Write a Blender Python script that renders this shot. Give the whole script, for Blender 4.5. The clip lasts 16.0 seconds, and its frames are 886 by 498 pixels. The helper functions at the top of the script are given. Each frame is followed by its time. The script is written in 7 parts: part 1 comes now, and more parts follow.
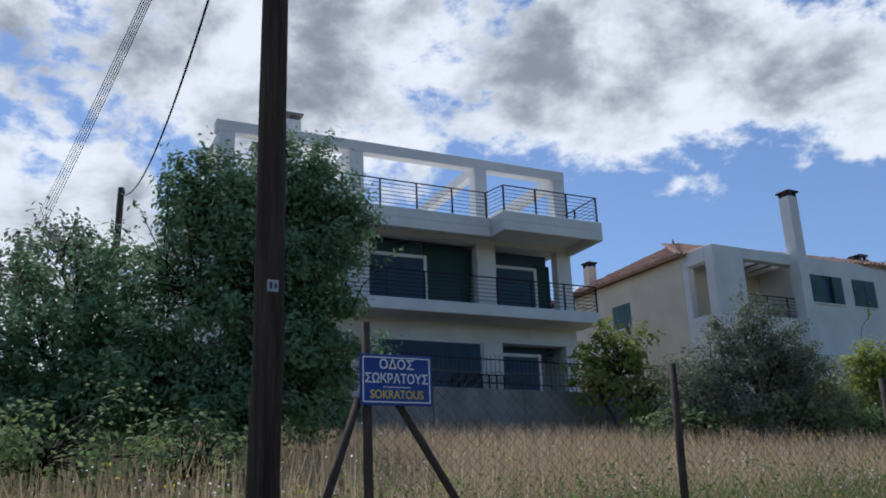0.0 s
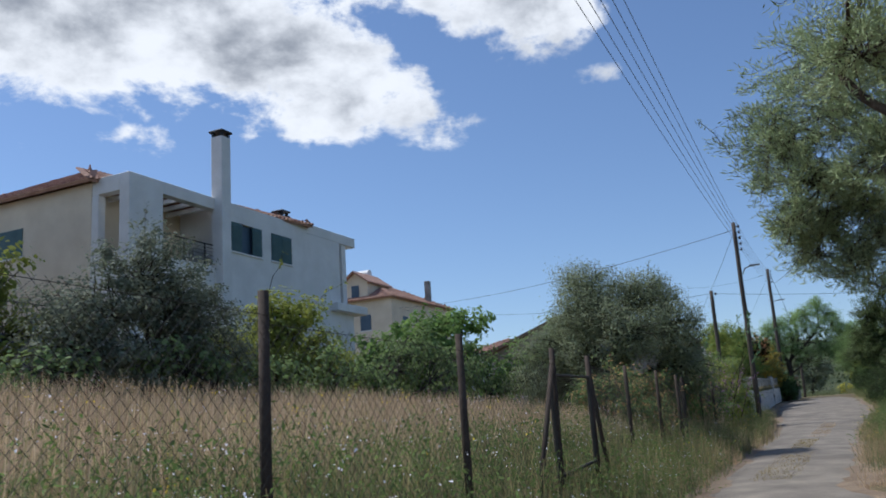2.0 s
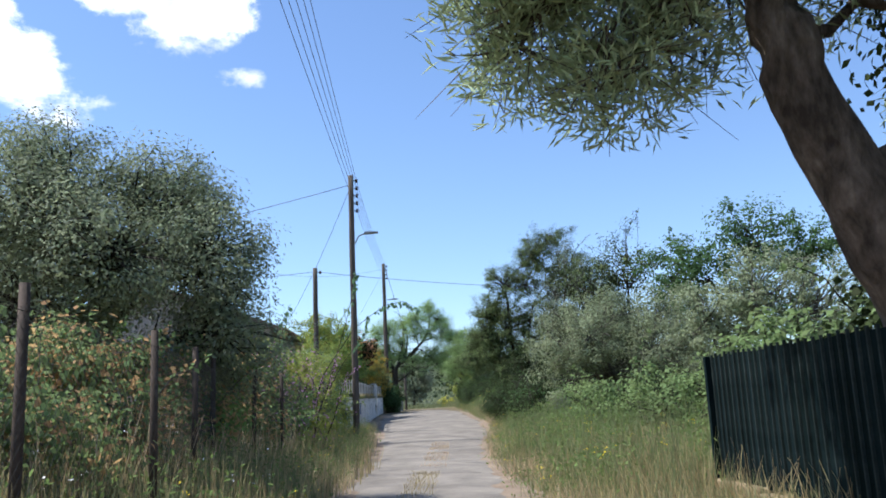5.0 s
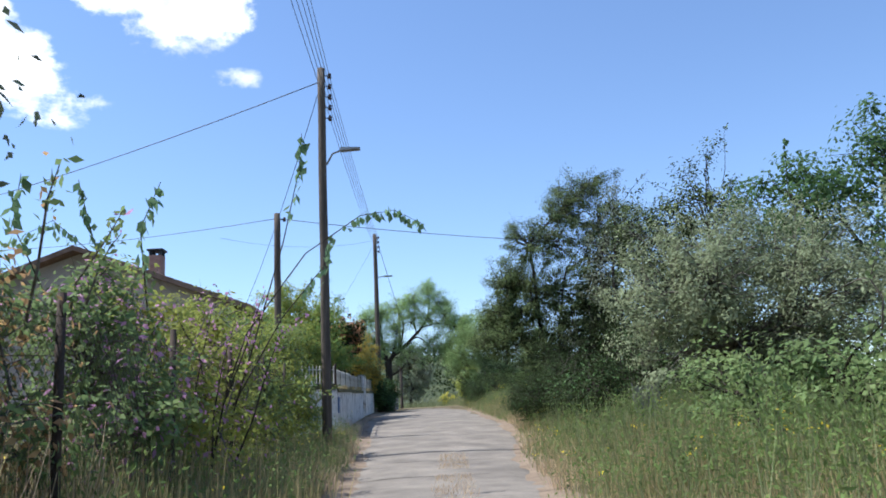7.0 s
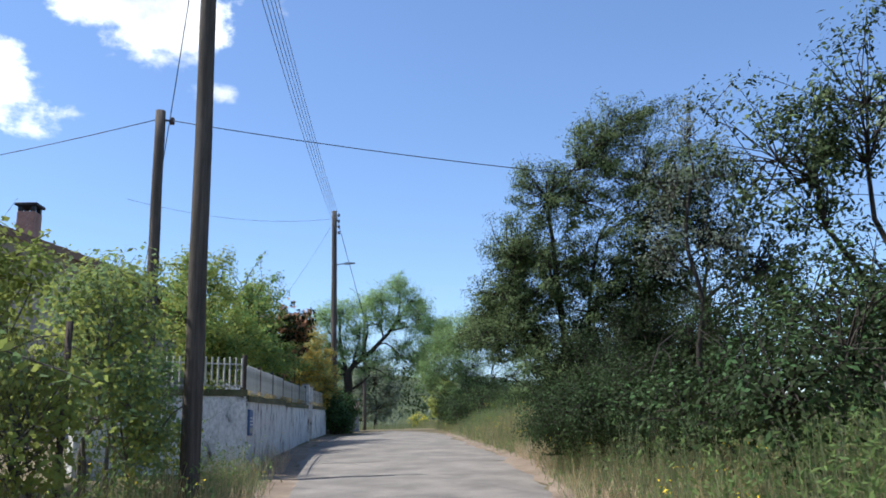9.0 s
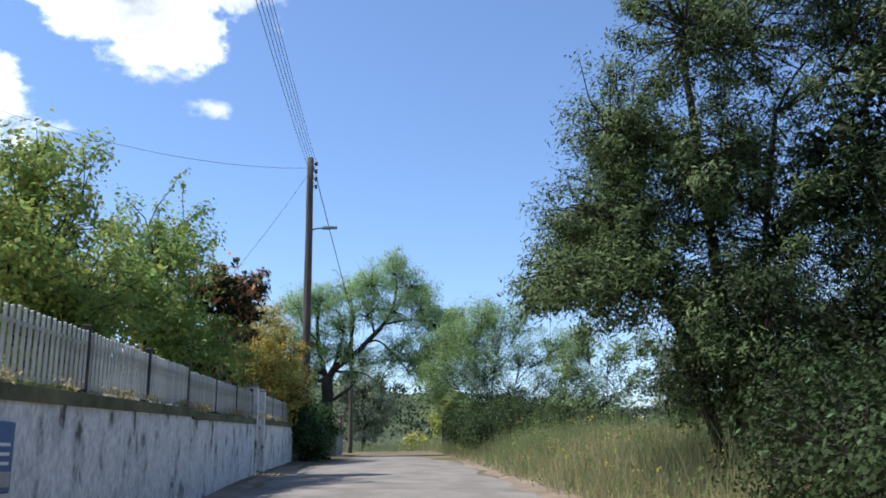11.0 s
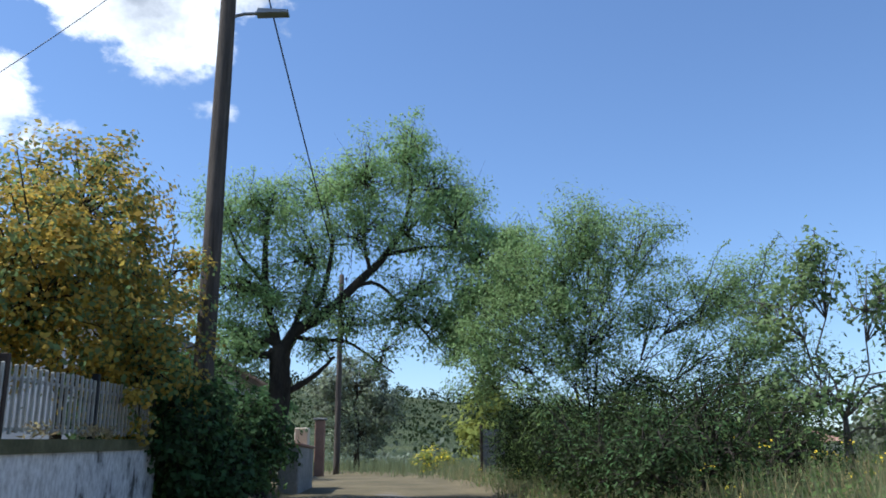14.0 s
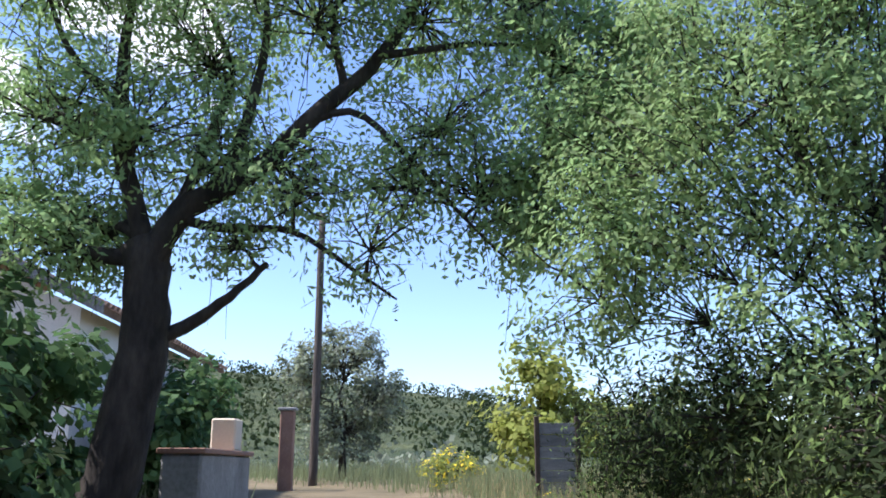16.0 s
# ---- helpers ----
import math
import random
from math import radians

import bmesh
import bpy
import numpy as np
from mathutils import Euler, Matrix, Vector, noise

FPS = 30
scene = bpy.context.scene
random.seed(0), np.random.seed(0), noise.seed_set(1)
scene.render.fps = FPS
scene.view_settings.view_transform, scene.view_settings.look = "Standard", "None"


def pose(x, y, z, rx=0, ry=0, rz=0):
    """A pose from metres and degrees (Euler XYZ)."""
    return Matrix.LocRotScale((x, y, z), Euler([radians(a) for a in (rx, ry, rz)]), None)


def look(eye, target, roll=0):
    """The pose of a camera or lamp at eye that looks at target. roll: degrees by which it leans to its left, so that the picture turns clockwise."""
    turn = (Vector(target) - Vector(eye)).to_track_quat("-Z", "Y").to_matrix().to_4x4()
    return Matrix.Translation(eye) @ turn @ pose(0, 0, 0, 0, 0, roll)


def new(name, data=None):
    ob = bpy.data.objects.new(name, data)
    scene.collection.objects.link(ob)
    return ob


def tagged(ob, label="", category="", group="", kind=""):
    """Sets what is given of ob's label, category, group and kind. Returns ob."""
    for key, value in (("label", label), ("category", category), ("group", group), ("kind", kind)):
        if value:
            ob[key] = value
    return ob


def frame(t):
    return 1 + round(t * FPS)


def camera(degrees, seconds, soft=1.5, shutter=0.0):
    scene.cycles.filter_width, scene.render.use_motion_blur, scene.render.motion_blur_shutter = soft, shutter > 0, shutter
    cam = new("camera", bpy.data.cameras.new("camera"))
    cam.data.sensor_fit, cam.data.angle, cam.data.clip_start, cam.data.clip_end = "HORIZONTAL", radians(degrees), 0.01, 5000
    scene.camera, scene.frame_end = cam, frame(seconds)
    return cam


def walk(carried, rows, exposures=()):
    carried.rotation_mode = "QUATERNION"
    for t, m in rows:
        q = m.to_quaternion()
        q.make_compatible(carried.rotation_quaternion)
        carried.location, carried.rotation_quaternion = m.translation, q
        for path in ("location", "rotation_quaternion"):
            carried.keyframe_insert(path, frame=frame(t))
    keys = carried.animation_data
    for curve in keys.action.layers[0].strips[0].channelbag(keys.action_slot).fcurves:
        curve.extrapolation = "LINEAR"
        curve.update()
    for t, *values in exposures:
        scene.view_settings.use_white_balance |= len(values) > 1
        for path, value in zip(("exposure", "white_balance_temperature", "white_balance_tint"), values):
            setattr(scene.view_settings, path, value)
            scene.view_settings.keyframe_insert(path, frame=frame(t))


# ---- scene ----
cam = camera(54.3, 16.0, soft=1.75, shutter=0.06)
EXPOSURES = [(0.0, -0.12, 5900, 10), (1.0, -0.1, 5950, 10), (1.5, 0.0, 6000, 10), (2.0, -0.02, 6000, 10), (2.5, 0.22, 6000, 10), (4.0, 0.75, 6050, 10), (6.5, 0.86, 6050, 10), (8.2, 0.7, 5950, 10), (10.5, 0.75, 6000, 10), (11.5, 0.75, 6000, 10), (12.2, 0.6, 5850, 10), (13.0, 0.42, 5650, 6), (13.6, 0.42, 5650, 6), (14.2, 0.6, 5850, 10), (15.0, 0.95, 6050, 14), (16.0, 1.16, 5950, 18)]
ROWS = [
    (0.0, -0.928, 0.048, 1.902, 16.99, 1.99, -27.21),
    (0.5, -0.311, 0.821, 1.983, 16.45, 2.01, -34.55),
    (1.0, 0.471, 1.461, 2.062, 15.85, 2.73, -43.24),
    (1.5, 1.461, 2.022, 2.111, 14.49, 3.64, -53.6),
    (2.0, 2.651, 2.456, 2.123, 12.15, 3.66, -64.11),
    (2.5, 4.276, 2.81, 2.11, 10.91, 3.19, -74.47),
    (3.0, 6.03, 3.035, 2.122, 11.3, 2.66, -82.37),
    (3.5, 8.073, 3.202, 2.096, 11.68, 2.29, -86.76),
    (4.0, 10.085, 3.338, 2.126, 11.52, 2.38, -88.52),
    (6.5, 21.319, 3.981, 2.242, 11.29, 2.61, -89.62),
    (7.0, 23.737, 4.066, 2.248, 11.34, 2.58, -89.62),
    (7.5, 26.105, 4.109, 2.32, 11.65, 2.38, -90.38),
    (8.0, 28.481, 4.155, 2.378, 11.9, 2.1, -90.97),
    (10.5, 41.126, 4.542, 2.611, 13.87, 0.7, -92.49),
    (11.0, 43.683, 4.643, 2.8, 13.93, 0.87, -92.44),
    (11.5, 46.346, 4.72, 2.94, 14.05, 0.73, -92.47),
    (12.0, 48.995, 4.726, 3.108, 14.18, 0.67, -92.42),
    (12.5, 51.513, 4.752, 3.283, 14.47, 0.34, -92.28),
    (13.0, 54.059, 4.788, 3.395, 14.53, 0.25, -92.23),
    (13.5, 56.497, 4.903, 3.521, 14.46, 0.28, -92.33),
    (14.0, 59.229, 4.992, 3.668, 14.25, 0.09, -92.34),
    (14.5, 61.738, 5.062, 3.745, 14.17, -0.05, -92.32),
    (15.0, 64.265, 5.107, 3.864, 14.12, -0.04, -92.41),
    (15.5, 66.667, 5.139, 3.962, 14.02, 0.08, -92.43),
    (16.0, 68.963, 5.163, 4.032, 14.05, -0.07, -92.5),
]
walk(cam, [(t, pose(x, y, z, 90 + pitch, roll, yaw)) for t, x, y, z, pitch, roll, yaw in ROWS],
     exposures=EXPOSURES)

# ---- world, sun ----
SUN_TO = Vector((0.0, 0.55, 0.87)).normalized()
sun = new("sun", bpy.data.lights.new("sun", "SUN"))
sun.data.energy, sun.data.angle, sun.data.color = 4.0, radians(0.6), (1.0, 0.95, 0.87)
sun.matrix_world = look(SUN_TO * 60, (0, 0, 0))

world = bpy.data.worlds.new("sky")
scene.world = world
world.use_nodes = True


def build_sky():
    nt = world.node_tree
    nt.nodes.clear()
    N, L = nt.nodes.new, nt.links.new

    def m(op, a, b=0.0, c=0.0):
        n = N("ShaderNodeMath")
        n.operation = op
        for i, s in enumerate((a, b, c)):
            if isinstance(s, (int, float)):
                n.inputs[i].default_value = s
            else:
                L(s, n.inputs[i])
        return n.outputs[0]

    sky = N("ShaderNodeTexSky")
    sky.sky_type, sky.sun_disc = "NISHITA", False
    sky.sun_elevation = math.asin(SUN_TO.z)
    sky.sun_rotation = math.atan2(SUN_TO.x, SUN_TO.y)
    sky.air_density, sky.dust_density, sky.ozone_density = 1.0, 0.3, 2.9
    tc = N("ShaderNodeTexCoord")
    sep = N("ShaderNodeSeparateXYZ")
    L(tc.outputs["Generated"], sep.inputs[0])
    X, Y, Z = sep.outputs
    az = m("MULTIPLY", m("ARCTAN2", X, Y), 57.2958)
    el = m("MULTIPLY", m("ARCSINE", Z), 57.2958)
    # cloud banks: azimuth, elevation, half widths (degrees), weight
    banks = [(14, 36, 34, 15.0, 1.15), (44, 28, 19, 8.5, 1.2), (55.5, 24, 10.5, 5.0, 1.15), (0, 17, 18, 9.0, 1.05), (38, 46, 60, 13, 0.9),
             (69.0, 30.6, 12, 5.8, 1.4), (76.5, 22.4, 2.6, 1.2, 0.45), (62, 34, 8, 4, 0.6), (34, 12.5, 7, 3.6, 0.8),
             (-60, 30, 50, 18, 0.75), (170, 35, 50, 14, 0.5), (64, 21.5, 5.0, 3.4, 0.72)]
    dens = None
    for a, e, ra, re, w in banks:
        u = m("DIVIDE", m("SUBTRACT", az, a), ra)
        v = m("DIVIDE", m("SUBTRACT", el, e), re)
        d = m("ADD", m("MULTIPLY", u, u), m("MULTIPLY", v, v))
        g = m("MULTIPLY", m("EXPONENT", m("MULTIPLY", d, -0.9)), w)
        dens = g if dens is None else m("MAXIMUM", dens, g)
    # flattened cloud plane
    zz = m("ADD", m("MAXIMUM", Z, 0.0), 0.16)
    comb = N("ShaderNodeCombineXYZ")
    L(m("MULTIPLY", az, 0.055), comb.inputs[0])
    L(m("MULTIPLY", el, 0.085), comb.inputs[1])
    L(m("MULTIPLY", zz, 0.4), comb.inputs[2])

    def fbm(scale, detail, rough, dist=0.0):
        n = N("ShaderNodeTexNoise")
        n.inputs["Scale"].default_value, n.inputs["Detail"].default_value = scale, detail
        n.inputs["Roughness"].default_value, n.inputs["Distortion"].default_value = rough, dist
        L(comb.outputs[0], n.inputs["Vector"])
        return n.outputs["Fac"]

    n1, n2, n3 = fbm(1.5, 10, 0.6, 0.25), fbm(4.5, 8, 0.6, 0.15), fbm(2.1, 7, 0.55, 0.2)
    amp = m("MINIMUM", m("ADD", m("MULTIPLY", dens, 1.7), 0.12), 1.0)
    t = m("ADD", dens, m("MULTIPLY", amp, m("ADD", m("MULTIPLY", m("SUBTRACT", n1, 0.5), 2.1), m("MULTIPLY", m("SUBTRACT", n2, 0.5), 1.3))))
    mr = N("ShaderNodeMapRange")
    mr.interpolation_type = "SMOOTHSTEP"
    L(t, mr.inputs[0])
    mr.inputs[1].default_value, mr.inputs[2].default_value = 0.45, 0.76
    cover = mr.outputs[0]
    core = N("ShaderNodeMapRange")
    core.interpolation_type = "SMOOTHSTEP"
    L(m("ADD", t, m("MULTIPLY", m("SUBTRACT", n3, 0.5), 3.6)), core.inputs[0])
    core.inputs[1].default_value, core.inputs[2].default_value = 0.35, 1.75
    tone = N("ShaderNodeMix")
    tone.data_type = "RGBA"
    L(core.outputs[0], tone.inputs["Factor"])
    tone.inputs[6].default_value, tone.inputs[7].default_value = (0.94, 0.95, 0.965, 1), (0.30, 0.325, 0.37, 1)
    skyc = N("ShaderNodeMix")
    skyc.data_type, skyc.blend_type = "RGBA", "MULTIPLY"
    skyc.inputs["Factor"].default_value = 1.0
    L(sky.outputs[0], skyc.inputs[6])
    skyc.inputs[7].default_value = (SKY_K * 0.99, SKY_K * 1.0, SKY_K * 1.05, 1)
    mix = N("ShaderNodeMix")
    mix.data_type = "RGBA"
    L(cover, mix.inputs["Factor"])
    L(skyc.outputs[2], mix.inputs[6])
    L(tone.outputs[2], mix.inputs[7])
    bg = N("ShaderNodeBackground")
    bg.inputs["Strength"].default_value = 1.0
    L(mix.outputs[2], bg.inputs["Color"])
    out = N("ShaderNodeOutputWorld")
    L(bg.outputs[0], out.inputs["Surface"])


SKY_K = 0.112
build_sky()


# ---- materials ----
def material(name, c1, c2, scale=3.0, rough=0.8, bump=0.2, fine=40.0, metal=0.0, c3=None, spread=(0.35, 0.65), stretch=(1, 1, 1), island=0.0, obj=0.0, translucent=0.0, bump_dist=0.01, stain=0.35, spec=0.3):
    """Two noise scales between base colours, relief, and small variation per piece."""
    mat = bpy.data.materials.new(name)
    mat.use_nodes = True
    nt = mat.node_tree
    N, L = nt.nodes.new, nt.links.new
    p = nt.nodes["Principled BSDF"]
    tc = N("ShaderNodeTexCoord")
    mp = N("ShaderNodeMapping")
    mp.inputs["Scale"].default_value = stretch
    L(tc.outputs["Object"], mp.inputs[0])
    a, b = N("ShaderNodeTexNoise"), N("ShaderNodeTexNoise")
    for n, s, d in ((a, scale, 6), (b, fine, 5)):
        n.inputs["Scale"].default_value, n.inputs["Detail"].default_value, n.inputs["Roughness"].default_value = s, d, 0.62
        L(mp.outputs[0], n.inputs["Vector"])
    ramp = N("ShaderNodeValToRGB")
    ramp.color_ramp.elements[0].position, ramp.color_ramp.elements[1].position = spread
    ramp.color_ramp.elements[0].color, ramp.color_ramp.elements[1].color = (*c1, 1), (*c2, 1)
    if c3:
        e = ramp.color_ramp.elements.new(min(0.99, spread[1] + 0.09))
        e.color = (*c3, 1)
    L(a.outputs["Fac"], ramp.inputs[0])
    fin = N("ShaderNodeMix")
    fin.data_type, fin.blend_type = "RGBA", "MULTIPLY"
    fin.inputs["Factor"].default_value = stain
    L(ramp.outputs[0], fin.inputs[6])
    fr = N("ShaderNodeValToRGB")
    fr.color_ramp.elements[0].position, fr.color_ramp.elements[1].position = 0.3, 0.62
    fr.color_ramp.elements[0].color = (0.45, 0.44, 0.42, 1)
    L(b.outputs["Fac"], fr.inputs[0])
    L(fr.outputs[0], fin.inputs[7])
    col = fin.outputs[2]
    for amount, node, sock in ((island, "ShaderNodeNewGeometry", "Random Per Island"), (obj, "ShaderNodeObjectInfo", "Random")):
        if amount:
            g = N(node)
            hsv = N("ShaderNodeHueSaturation")
            mr = N("ShaderNodeMapRange")
            L(g.outputs[sock], mr.inputs[0])
            mr.inputs[3].default_value, mr.inputs[4].default_value = 1 - amount, 1 + amount
            L(mr.outputs[0], hsv.inputs["Value"])
            mh = N("ShaderNodeMapRange")
            L(g.outputs[sock], mh.inputs[0])
            mh.inputs[3].default_value, mh.inputs[4].default_value = 0.5 - amount * 0.05, 0.5 + amount * 0.05
            L(mh.outputs[0], hsv.inputs["Hue"])
            L(col, hsv.inputs["Color"])
            col = hsv.outputs[0]
    L(col, p.inputs["Base Color"])
    p.inputs["Roughness"].default_value, p.inputs["Metallic"].default_value = rough, metal
    p.inputs["Specular IOR Level"].default_value = spec
    if bump:
        bn = N("ShaderNodeBump")
        bn.inputs["Strength"].default_value, bn.inputs["Distance"].default_value = bump, bump_dist
        L(b.outputs["Fac"], bn.inputs["Height"])
        L(bn.outputs[0], p.inputs["Normal"])
    if translucent:
        tr = N("ShaderNodeBsdfTranslucent")
        L(col, tr.inputs["Color"])
        mx = N("ShaderNodeMixShader")
        mx.inputs[0].default_value = translucent
        L(p.outputs[0], mx.inputs[1])
        L(tr.outputs[0], mx.inputs[2])
        L(mx.outputs[0], nt.nodes["Material Output"].inputs["Surface"])
    return mat


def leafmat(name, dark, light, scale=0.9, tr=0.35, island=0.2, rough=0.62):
    # lifted, bluer leaf colours take in haze and the sky's reflection
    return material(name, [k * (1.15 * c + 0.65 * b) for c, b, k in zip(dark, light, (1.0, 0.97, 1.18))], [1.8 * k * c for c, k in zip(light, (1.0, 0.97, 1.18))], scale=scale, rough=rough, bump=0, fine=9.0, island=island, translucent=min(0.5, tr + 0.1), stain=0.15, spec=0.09)


